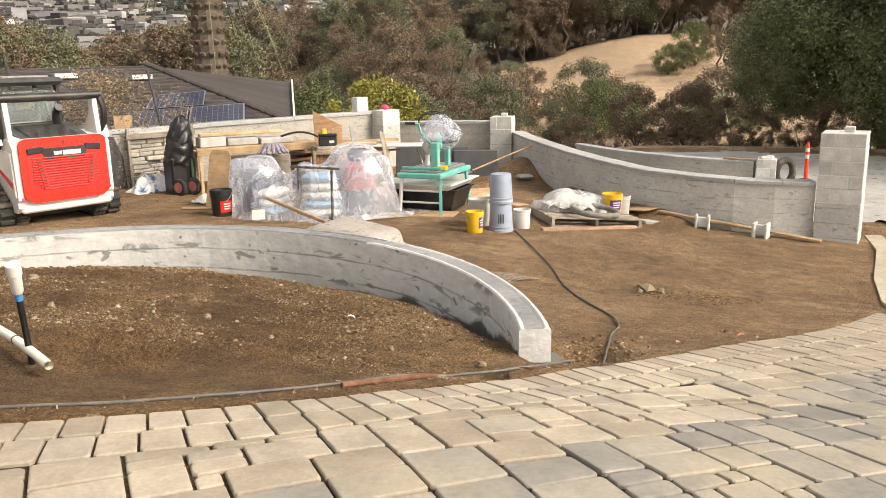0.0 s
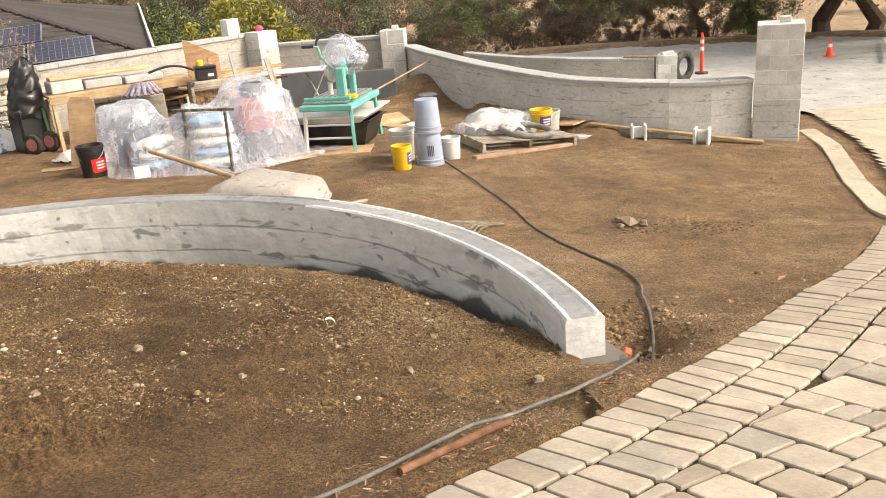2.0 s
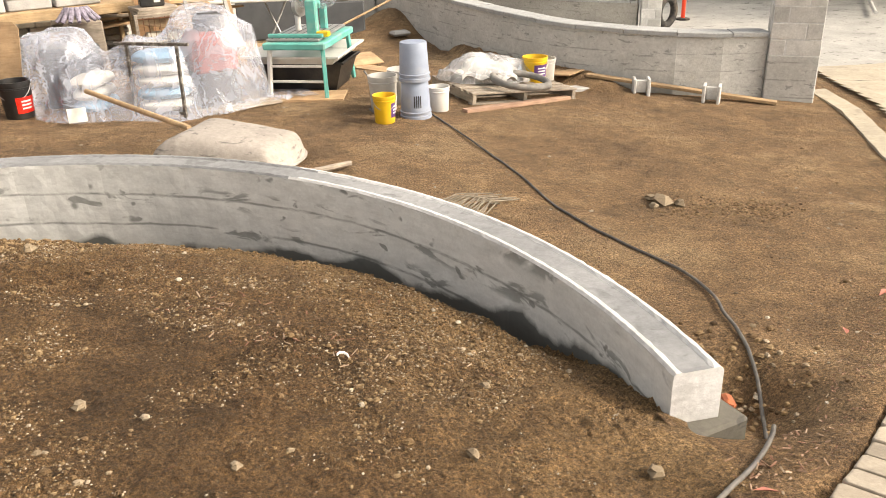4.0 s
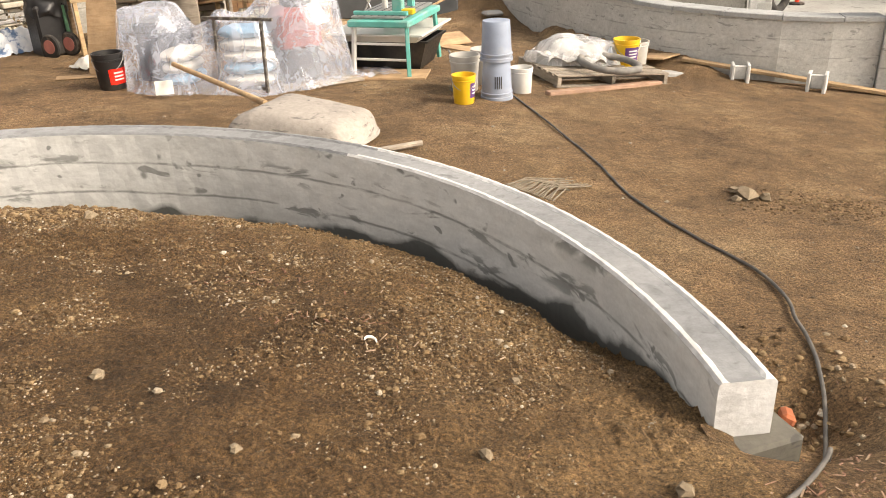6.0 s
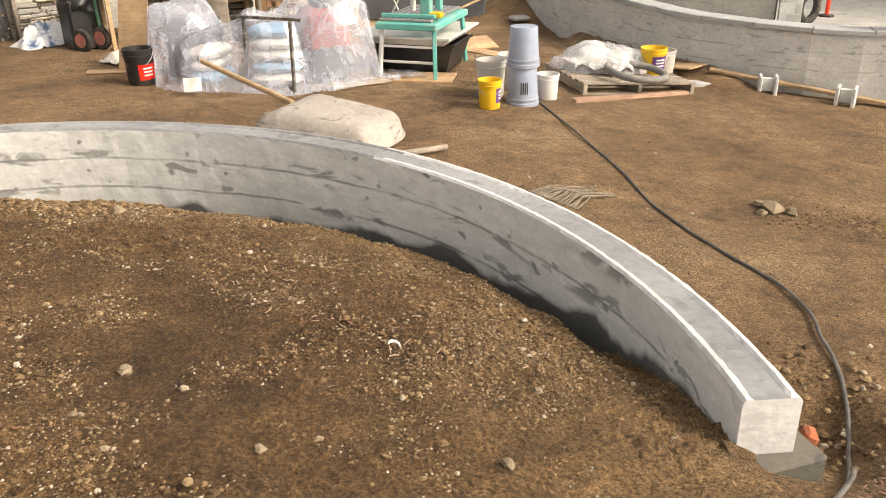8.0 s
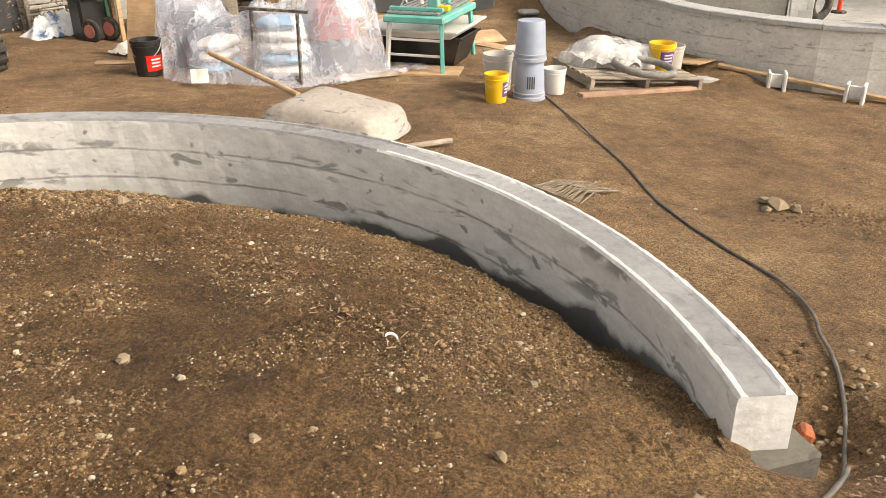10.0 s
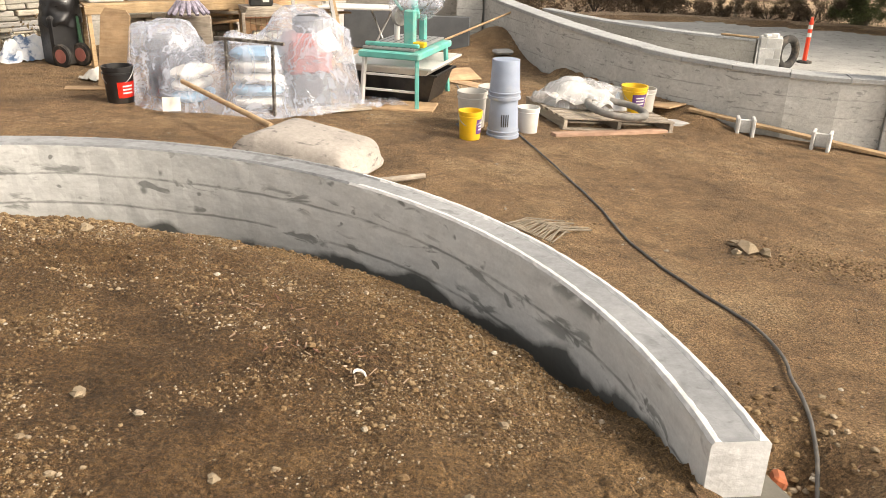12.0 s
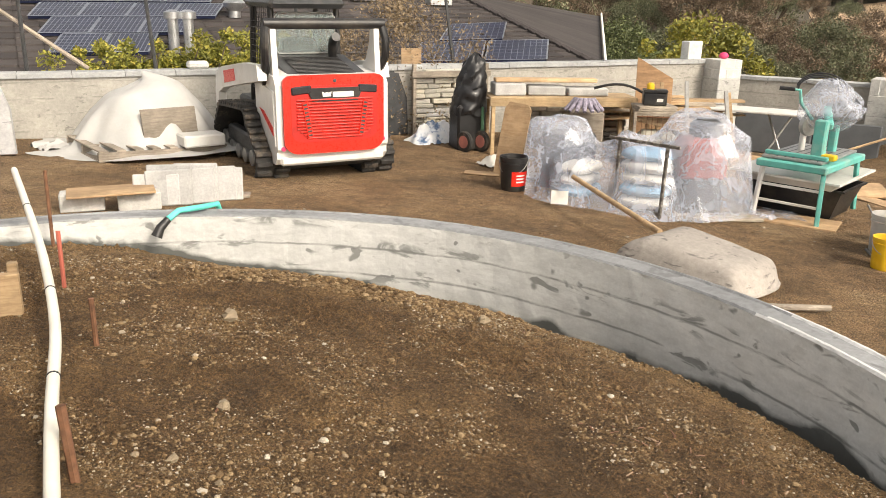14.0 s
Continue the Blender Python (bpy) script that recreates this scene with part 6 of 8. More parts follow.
folding_table(-1.35, 15.6, -6)
for k, (x, y, w, h, tn, lab) in enumerate(((-1.0, 16.5, 1.1, 0.62, -6, "dark grey panel leaning against the garden wall"), (0.02, 16.6, 0.9, 0.55, -8, "dark grey panel leaning beside another"), (-0.5, 16.75, 0.8, 0.6, -4, "dark grey panel with a moulded handle"))):
    solid("slate_sheet", Geo().box(w, 0.05, h, None, 0.02), plain("slate_panel", (0.085, 0.09, 0.095), 0.55, 0, 0.2, 4), lab, "panel", at(x, y, tn, 0, -8), "grey panels")
solid("cardboard_sheet", Geo().box(0.55, 0.4, 0.02, None, 0.004), PLY, "torn tan cardboard lying behind the saw", "cardboard", at(0.12, 14.1, 20, 0.05, 12))
solid("cardboard_sheet", Geo().box(0.7, 0.5, 0.02, None, 0.004), PLY, "tan board leaning behind the saw", "cardboard", at(-1.25, 14.6, -10, 0.0, 60))
board(0.45, 13.6, -40, 0.9, 0.3, 0.012, "tan cardboard strip on the dirt", PLY, 0.005)
board(0.0, 14.4, 15, 0.7, 0.4, 0.015, "tan cardboard flat on the dirt", PLY, 0.005)

# ---- sheeted heap ----
HX, HY = -2.2, 12.05
bag_m = [PAPER, plain("blue_sack", (0.20, 0.38, 0.55), 0.7), PAPER]
def sack(x, y, z, turn, mat, label="cement sack with blue print stacked under the sheet"):
    g = Geo()
    g.grid(19, 9, lambda u, v: ((0.27 + 0.015 * nz(u * 6, v * 4, x)) * (1 if math.cos(2 * math.pi * u) > 0 else -1) * abs(math.cos(2 * math.pi * u)) ** 0.6 * math.sin(math.pi * v) ** 0.5, (0.18 + 0.015 * nz(u * 5, v * 4, y)) * (1 if math.sin(2 * math.pi * u) > 0 else -1) * abs(math.sin(2 * math.pi * u)) ** 0.6 * math.sin(math.pi * v) ** 0.5, 0.062 * (1 - math.cos(math.pi * v))))
    return solid("cement_sack", g, mat, label, "sack", at(x, y, turn, z), "cement sacks", smooth=True)


for i in range(5):
    sack(HX + 0.10, HY - 0.28, 0.01 + 0.122 * i, random.uniform(-6, 6), bag_m[i % 3])
for i in range(3):
    sack(HX - 0.62, HY - 0.1, 0.01 + 0.122 * i, 80 + random.uniform(-8, 8), bag_m[(i + 1) % 3])
mx = thing("power_mixer", at(HX + 0.60, HY - 0.2, 20), "red and black machine under clear plastic", "machine")
DULLRED = plain("dull_red", (0.26, 0.06, 0.05), 0.6, 0, 0.3, 5)
part("casing", Geo().box(0.46, 0.4, 0.42, pose(0, 0, 0.36), 0.05), DULLRED, mx, "red casing")
part("stand", Geo().box(0.42, 0.38, 0.4, pose(0, 0, 0.005), 0.03), BLACKP, mx)
part("tank", Geo().lathe([(0.12, 0), (0.16, 0.03), (0.16, 0.2), (0.1, 0.25)], 18, pose(0.05, 0.1, 0.70)), DARKSTEEL, mx, "", True)
tb = thing("tool_box", at(HX - 0.85, HY + 0.2, -12), "dark tool box with a lid under clear plastic", "box")
part("body", Geo().box(0.5, 0.4, 0.5, None, 0.02), BLACKP, tb)
part("lid", Geo().box(0.5, 0.4, 0.12, pose(0, 0, 0.5), 0.03), DARKSTEEL, tb, "dark lid")
solid("crate", Geo().box(0.4, 0.36, 0.62, None, 0.02), DARKSTEEL, "dark metal case under clear plastic", "case", at(HX + 0.35, HY + 0.3, 8))
solid("plastic_sheet", draped(2, 1.24, 0.84, [(-0.85, 0.12, 0.52, 0.76), (-0.5, 0.0, 0.62, 0.55), (-0.1, -0.05, 0.6, 0.56), (0.22, -0.14, 0.58, 0.68), (0.66, -0.05, 0.56, 0.90), (0.9, 0.0, 0.42, 0.76)], n=44, rows=15, fold=0.075), POLY, "wide clear plastic sheet thrown over tools and sacks", "plastic sheet", at(HX - 0.10, HY - 0.02, 0), smooth=False)
tail_ = Geo()
tail_.grid(16, 10, lambda u, v: ((u - 0.5) * 0.55, (v - 0.5) * 0.4, 0.02 + 0.13 * (1 - u) * abs(nz(u * 5, v * 5, 2)) + 0.05 * abs(nz(u * 9, v * 9, 4))))
solid("plastic_scrap", tail_, POLY, "loose tail of clear plastic on the dirt", "plastic sheet", at(HX + 1.35, HY + 0.1, 20), smooth=True)
fs = thing("metal_stand", at(-2.12, 11.40, -24), "cement-spattered square metal frame standing upright", "stand")
SPATTER = plain("spattered_steel", (0.10, 0.09, 0.08), 0.8, 0.3, 0.3, 25, 60, 0.4, (0.6, 0.58, 0.52), 0.9)
for x in (-0.27, 0.27):
    part("upright", stick(Geo(), (x, 0, 0), (x, 0.03, 0.72), 0.03, 0.03), SPATTER, fs)
for z, w in ((0.72, 0.40), (0.05, 0.27)):
    part("rail", stick(Geo(), (-w, 0.03 * (z > 0.5), z), (w, 0.03 * (z > 0.5), z), 0.03, 0.03), SPATTER, fs)
board(-1.42, 11.68, 38, 0.85, 0.10, 0.05, "old timber offcut holding the sheet down", GREYWOOD, 0.0)
board(-1.28, 11.72, 30, 0.75, 0.12, 0.03, "old timber offcut lying on plastic", GREYWOOD, 0.0)
solid("paper_sheet", Geo().box(0.17, 0.14, 0.004, None, 0.001), PAPER, "square of white paper under the sheet edge", "paper", at(-2.86, 11.22, 12, 0.1, 62))
bucket("bucket", -3.52, 11.75, 0.15, 0.37, BLACKP, "black plastic bucket with a red label", band=(REDP, 0.06, 0.22, -80, 5, "red printed label"))
ply = Geo()
ply.prism([(-0.17, 0.02), (-0.12, 0.0), (0.14, 0.0), (0.19, 0.06), (0.17, 0.80), (0.12, 0.86), (-0.13, 0.88), (-0.18, 0.8)], 0.02)
solid("leaning_board", ply, PLY, "worn plywood board with rounded corners, leaning", "board", at(-3.82, 12.42, -12, 0.0, 72), smooth=False)
board(-4.1, 12.35, 15, 0.42, 0.2, 0.012, "thin tan offcut lying flat", PLY, 0.004)
tr = Geo()
tr.grid(17, 11, lambda u, v: ((u - 0.5) * 0.4, (v - 0.5) * 0.3, 0.02 + 0.11 * math.sin(math.pi * u) * math.sin(math.pi * v) + 0.06 * abs(nz(u * 6, v * 6, 1))))
solid("rag", tr, PAPER, "crumpled pale rag on the dirt", "rag", at(-4.15, 13.0, 60), smooth=True)

# ---- barrow tray and pole behind the planter wall ----
CRUST = make_concrete("cement_crust", (0.28, 0.255, 0.23), (0.40, 0.365, 0.33), (0.12, 0.11, 0.105), 0.8)
def shell(u, v):
    """An upturned barrow tray: flat belly, rounded flanks, a lower nose."""
    x, y = (u - 0.5) * 2, (v - 0.5) * 2
    e = max(abs(x) ** 3.5 if x > 0 else abs(x) ** 1.4, abs(y) ** 3.0)
    round_end = 1 - 0.18 * abs(y) ** 3 * max(0, x)
    return (x * 0.57 * round_end, y * (0.36 - 0.03 * x), 0.27 * (1 - e ** 3) * (1 - 0.22 * (x + 0.5)) + 0.006 * nz(x, y, 3, 3))
tray = Geo().grid(28, 20, shell)
barrow = solid("barrow_tray", tray, CRUST, "upturned barrow tray crusted with dry cement", "barrow", at(-1.34, 9.62, -27, 0.03, 0), smooth=True)
rimp = [shell(u, v) for u, v in [(i / 12, 0) for i in range(13)] + [(1, i / 8) for i in range(1, 9)] + [(1 - i / 12, 1) for i in range(1, 13)] + [(0, 1 - i / 8) for i in range(1, 9)]]
part("rolled_rim", Geo().tube(rimp, 0.014, 6, cap=False), CRUST, barrow)
solid("wooden_pole", Geo().tube([(-2.74, 11.25, 0.40), (-2.2, 10.55, 0.36), (-1.68, 9.85, 0.33)], 0.024, 10), PINE, "smooth wooden tool pole resting on the tray", "pole", smooth=True)
solid("wooden_stake", Geo().tube([(-0.95, 9.05, 0.10), (-0.42, 9.2, 0.12)], [0.026, 0.022], 8), GREYWOOD, "round grey stake lying behind the wall", "stake")
net = Geo()
for i in range(22):
    f = i / 21
    net.tube([(0.10 + 0.26 * f, 8.30 - 0.34 * f, yard(0.3, 8.1) + 0.02), (0.24 + 0.22 * f, 8.34 - 0.22 * f + 0.03 * math.sin(i * 2.3), yard(0.4, 8.1) + 0.04 + 0.008 * (i % 3)), (0.42 + 0.2 * f + 0.1 * math.sin(i * 1.7), 8.36 - 0.14 * f + 0.06 * math.sin(i), yard(0.6, 8.2) + 0.02)], 0.005, 5)
solid("reed_mat", net, plain("dusty_reed", (0.22, 0.185, 0.14), 0.95, 0, 0.4, 20), "frayed scrap of reed matting on the dirt", "mat")

# ---- stone racks and lumber along the back wall ----
def stone_pile(x, y, turn, w, d, h, label, seed, frame=True):
    t = thing("stone_rack", at(x, y, turn), label, "rack", "racks of stone")
    rg = random.Random(seed)
    z = 0.14
    part("rack_base", Geo().box(w, d, 0.13, None, 0.01), GREYWOOD, t)
    while z < h - 0.03:
        hh = rg.uniform(0.035, 0.085)
        xx = -w / 2 + 0.02
        while xx < w / 2 - 0.06:
            L = min(rg.uniform(0.12, 0.36), w / 2 - xx)
            g = Geo().box(L - 0.008, d * rg.uniform(0.86, 0.98), hh - 0.006, pose(xx + L / 2, rg.uniform(-0.03, 0.03), z, rg.uniform(-1, 1), rg.uniform(-1, 1), rg.uniform(-3, 3)), 0.012)
            part("flagstone", g, FLAG, t)
            xx += L
        z += hh
    if frame:
        for sx in (-1, 1):
            for sy in (-1, 1):
                part("post", stick(Geo(), (sx * w / 2, sy * d / 2, 0), (sx * w / 2, sy * d / 2, h + 0.08), 0.07, 0.05), GREYWOOD, t)
        part("rail", stick(Geo(), (-w / 2 - 0.05, -d / 2 - 0.04, h * 0.93), (w / 2 + 0.05, -d / 2 - 0.04, h * 0.93), 0.04, 0.09), GREYWOOD, t)
    return t


WT = 47.0
stone_pile(-5.75, 15.05, 44, 1.15, 0.7, 0.98, "timber rack packed with grey flagstones", 4)
stone_pile(-3.75, 15.2, 26, 1.5, 0.6, 0.62, "low stack of cut pale stones", 8, False)
stone_pile(-2.3, 15.9, 22, 0.9, 0.5, 0.6, "wire crate of broken stones", 15, False)
for k in range(6):
    q = (-6.42 + 0.05 * k, 13.98 + 0.05 * k)
    solid("steel_sheet", Geo().box(0.5, 0.018, 1.05 - 0.03 * k, None, 0.004), DARKSTEEL, "dark upright metal sheet leaning in a row", "sheet", at(*q, 48 + 2 * k, 0, -4), "metal sheets")
solid("yellow_tub", Geo().lathe([(0.1, 0), (0.11, 0.02), (0.09, 0.06), (0.04, 0.07)], 12), YELLOW, "yellow plastic tub on the metal sheets", "tub", at(-6.3, 14.05, 0, 1.04))
solid("leaning_ply", Geo().box(0.3, 0.02, 1.0, None, 0.003), PLY, "narrow brown board standing by the rack", "board", at(-6.05, 14.6, 30, 0.25, -8))
crump = Geo()
crump.grid(31, 21, lambda u, v: ((u - 0.5) * 0.8 * (1 + 0.2 * nz(u * 3, v * 3, 1)), (v - 0.5) * 0.5, 0.01 + (0.30 * math.sin(math.pi * u) ** 0.7 * math.sin(math.pi * v)) * (0.75 + 0.7 * nz(u * 5, v * 5, 2)) + 0.09 * abs(nz(u * 9, v * 9, 7)) * math.sin(math.pi * u)))
cm, cnt, cb = node_mat("printed_tarp", 0.5)
cc = ramp(cnt, tex(cnt, 5.0, 3), [(0.38, (0.07, 0.13, 0.24)), (0.47, (0.55, 0.58, 0.62)), (0.7, (0.72, 0.72, 0.70))])
cnt.links.new(cc, cb.inputs["Base Color"])
solid("crumpled_tarp", crump, cm, "crumpled blue and white tarpaulin on the dirt", "tarpaulin", at(-5.45, 14.1, 50), smooth=True)
bn_ = thing("wheeled_bin", at(-4.88, 13.88, 40), "wheeled bin wrapped in a black plastic bag", "bin")
part("bin_body", Geo().box(0.40, 0.40, 0.62, None, 0.03), BLACKP, bn_)
bag = Geo()
bag.grid(36, 26, lambda u, v: ((0.27 - 0.15 * v ** 1.5 + 0.07 * abs(nz(u * 9, v * 4, 1)) - 0.03 + 0.035 * nz(u * 17, v * 8, 3)) * math.cos(2 * math.pi * u) * (math.sin(math.pi * min(0.5, (1 - v) * 2.2)) ** 0.6) + 0.1 * v, (0.26 - 0.13 * v ** 1.5 + 0.06 * abs(nz(u * 8, v * 5, 4)) - 0.03 + 0.03 * nz(u * 15, v * 9, 5)) * math.sin(2 * math.pi * u) * (math.sin(math.pi * min(0.5, (1 - v) * 2.2)) ** 0.6), 0.50 + 0.80 * v + 0.05 * nz(u * 12, v * 7, 6)))
part("bag", bag, plain("black_film", (0.012, 0.012, 0.013), 0.36, 0, 0.3, 8, 14, 0.5), bn_, "glossy black plastic bag", True)
for s in (-1, 1):
    w = part("wheel", Geo().lathe([(0.03, -0.03), (0.13, -0.03), (0.145, -0.015), (0.145, 0.015), (0.13, 0.03), (0.03, 0.03)], 22, pose(0.12 if s > 0 else -0.12, -0.27, 0.145, 0, 90, 25)), RUBBER, bn_, "", True)
    part("hub", Geo().lathe([(0.085, -0.034), (0.085, 0.034)], 18, pose(0.12 if s > 0 else -0.12, -0.27, 0.145, 0, 90, 25)), plain("faded_red", (0.42, 0.16, 0.13), 0.7), w, "faded red hub", True)
part("truck_frame", stick(Geo(), (0.14, -0.24, 0.1), (0.14, -0.2, 0.6), 0.04, 0.03), plain("green_frame", (0.06, 0.16, 0.09), 0.6), bn_)
wk = thing("work_bench", at(-3.72, 14.35, 28), "bench of fresh orange timber loaded with slabs", "bench")
for sx in (-0.95, 0.95):
    for sy in (-0.25, 0.25):
        part("leg", stick(Geo(), (sx, sy, 0), (sx, sy, 0.72), 0.07, 0.05), ORANGE, wk)
part("front_rail", stick(Geo(), (-1.0, -0.28, 0.73), (1.0, -0.28, 0.73), 0.05, 0.09), ORANGE, wk)
part("bench_top", Geo().box(2.0, 0.6, 0.03, pose(0, 0, 0.775), 0.004), ORANGE, wk)
for k, (x, y, L, w, h, tn) in enumerate(((-0.72, 0.0, 0.42, 0.34, 0.16, 3), (-0.2, 0.02, 0.5, 0.3, 0.12, -5), (0.35, 0.0, 0.55, 0.32, 0.10, 2), (-0.2, 0.05, 1.4, 0.2, 0.05, 1))):
    solid("stone_block", Geo().box(L, w, h, None, 0.012), SLABSTONE if k < 3 else PLY, "pale cut stone block lying on the bench" if k < 3 else "flat brown board lying on stone blocks", "stone", at(-3.72, 14.35, 28, 0.81 + (0.165 if k == 3 else 0)) @ pose(x, y, 0, 0, 0, tn))
rg = random.Random(12)
for k in range(16):
    L = rg.uniform(1.1, 2.4)
    x = -2.7 + rg.uniform(-0.35, 0.5)
    board(x, 15.25 + rg.uniform(-0.25, 0.25), 24 + rg.uniform(-10, 10), L, rg.uniform(0.08, 0.2), rg.uniform(0.02, 0.05), "rough sawn board in the lumber heap", rg.choice((PINE, GREYWOOD, PLY, PINE)), 0.50 + 0.017 * k, rg.uniform(-5, 5), rg.uniform(-4, 4), "boards of the lumber heap")
for k, (x, y, h, rx, ry) in enumerate(((-2.55, 14.5, 0.95, -6, 3), (-2.42, 14.55, 0.95, -5, 2), (-2.0, 14.6, 1.0, -8, -4), (-1.45, 14.7, 0.92, -8, -8), (-1.40, 14.72, 0.9, -9, -9))):
    solid("batten", Geo().box(0.05, 0.035, h, None, 0.004), rg.choice((GREYWOOD, PINE, STEEL)), "upright batten leaning on the lumber", "batten", at(x, y, 20, 0.12, rx, ry), "leaning battens")
solid("wide_board", Geo().box(0.95, 0.025, 0.2, None, 0.004), PINE, "wide pale board propped on the heap", "board", at(-2.2, 14.3, 18, 0.5, -12, 13))
solid("tall_plywood", Geo().prism([(-0.25, 0), (0.25, 0), (0.25, 1.08), (-0.25, 1.36)], 0.02, pose(0, 0, 0, 90, 0, 0)), wood("brown_ply", (0.26, 0.145, 0.07), (0.42, 0.25, 0.13), (1.2, 9, 9)), "tall brown plywood sheet with a slanted top", "plywood", at(-2.55, 15.0, 20, 0.0, -6))
bx_ = thing("battery_box", at(-2.45, 14.3, 15, 0.80), "black ribbed battery box on a stack of boards", "box")
part("case", Geo().box(0.30, 0.2, 0.16, None, 0.015), BLACKP, bx_)
part("lid", Geo().box(0.31, 0.21, 0.04, pose(0, 0, 0.16), 0.01), BLACKP, bx_)
part("paper_label", Geo().box(0.08, 0.003, 0.04, pose(0.06, -0.103, 0.05), 0.001), WHITEP, bx_)
part("yellow_knob", Geo().lathe([(0.05, 0), (0.05, 0.06), (0.03, 0.08)], 12, pose(-0.06, 0.02, 0.2)), YELLOW, bx_, "", True)
for k in range(4):
    board(-2.45, 14.33, 15 + 4 * k, 0.5, 0.4, 0.03, "board in the stack under the battery box", GREYWOOD, 0.675 + 0.031 * k, group="boards of the lumber heap")
crate = thing("wire_crate", at(-2.38, 14.3, 15), "rusty wire crate holding broken stones", "crate")
for i in range(10):
    part("crate_wire", stick(Geo(), (-0.3 + 0.066 * i, -0.25, 0.02), (-0.3 + 0.066 * i, -0.25, 0.70), 0.008, 0.008), RUST, crate)
for z in (0.05, 0.3, 0.68):
    part("crate_rail", stick(Geo(), (-0.32, -0.25, z), (0.32, -0.25, z), 0.014, 0.014), RUST, crate)
part("crate_stones", Geo().box(0.56, 0.4, 0.45, pose(0, 0.02, 0.02), 0.1), FLAG, crate)
for sx in (-0.32, 0.32):
    part("crate_post", stick(Geo(), (sx, -0.25, 0), (sx, -0.25, 0.74), 0.04, 0.04), GREYWOOD, crate)
bucket("bucket", -2.3, 16.6, 0.15, 0.37, plain("cream_plastic", (0.62, 0.55, 0.42), 0.5), "cream plastic bucket by the back wall", dz=0.0)
STRIPED = plain("striped_cloth", (0.22, 0.2, 0.25), 0.9, 0, 0.6, 30)
gloves = thing("work_cloth", at(-3.2, 13.55, 20, 0.72), "bunched grey and white cloth on the lumber", "cloth")
for k in range(7):
    gl = Geo()
    a = radians(200 + 22 * k)
    gl.tube([(0, 0, 0.1), (0.12 * math.cos(a), 0.12 * math.sin(a), 0.14), (0.26 * math.cos(a), 0.24 * math.sin(a), 0.02)], [0.03, 0.045, 0.022], 8)
    part("cloth_fold", gl, STRIPED, gloves, "", True)
solid("cloth_rest", Geo().box(0.4, 0.3, 0.71, None, 0.02), GREYWOOD, "upright grey timber crate under the cloth", "crate", at(-3.2, 13.75, 22))
solid("black_hose", Geo().tube([(-3.25 + 0.09 * i, 14.3 + 0.03 * i, 0.95 - 0.02 * i + 0.14 * math.sin(math.pi * i / 9)) for i in range(10)], 0.018, 8), BLACKP, "black hose arching over the lumber", "hose", smooth=True)
q = WALL0 + WU * 11.72 + WV * 0.1
solid("white_block", Geo().box(0.3, 0.2, 0.3, None, 0.01), FRESH, "pale block standing on the wall coping", "block", pose(q.x, q.y, 1.103, 0, 0, 47))
q = WALL0 + WU * 11.75 + WV * 0.1
pk = Geo()
pk.grid(13, 9, lambda u, v: ((0.085 + 0.02 * nz(u * 5, v * 4, 1)) * math.cos(2 * math.pi * u) * math.sin(math.pi * v), 0.07 * math.sin(2 * math.pi * u) * math.sin(math.pi * v), 0.055 * (1 - math.cos(math.pi * v))))
solid("pink_bag", pk, PINK, "small pink and white bag on the pillar", "bag", pose(POST_A[0], POST_A[1], 1.122, 0, 0, 20), smooth=True)
q = WALL0 + WU * 3.4 + WV * 0.1
solid("wall_stone", Geo().box(0.28, 0.16, 0.1, None, 0.03), BLOCK, "rough grey stone lying on the coping", "stone", pose(q.x, q.y, 1.103, 0, 0, 50))
q = WALL0 + WU * 4.6 + WV * 0.1
solid("yellow_tape", Geo().lathe([(0.09, 0), (0.1, 0.03), (0.08, 0.06)], 12), YELLOW, "yellow tape roll on the coping", "tape", pose(q.x, q.y, 1.103))
for u, h, lx in ((2.9, 1.15, -0.10), (4.9, 1.3, -0.12), (7.3, 1.0, -0.16), (1.35, 0.9, 0.0), (9.0, 0.0, 0)):
    if h:
        q = WALL0 + WU * u + WV * 0.4
        solid("fence_stake", Geo().tube([(0, 0, -1.5), (0, 0, 0.9), (lx, 0, 0.9 + h)], [0.03, 0.028, 0.024], 7), DARKSTEEL, "thin dark iron stake beyond the wall", "stake", pose(q.x, q.y, 0.2), "stakes beyond the wall")
lg = WALL0 + WU * 2.0 + WV * 0.5
solid("dead_branch", Geo().tube([(lg.x + 0.1, lg.y, 1.1), (lg.x - 0.3, lg.y - 0.35, 1.5), (lg.x - 0.75, lg.y - 0.8, 2.0)], [0.03, 0.028, 0.022], 7), GREYWOOD, "grey peeling dead branch leaning beyond the wall", "branch")

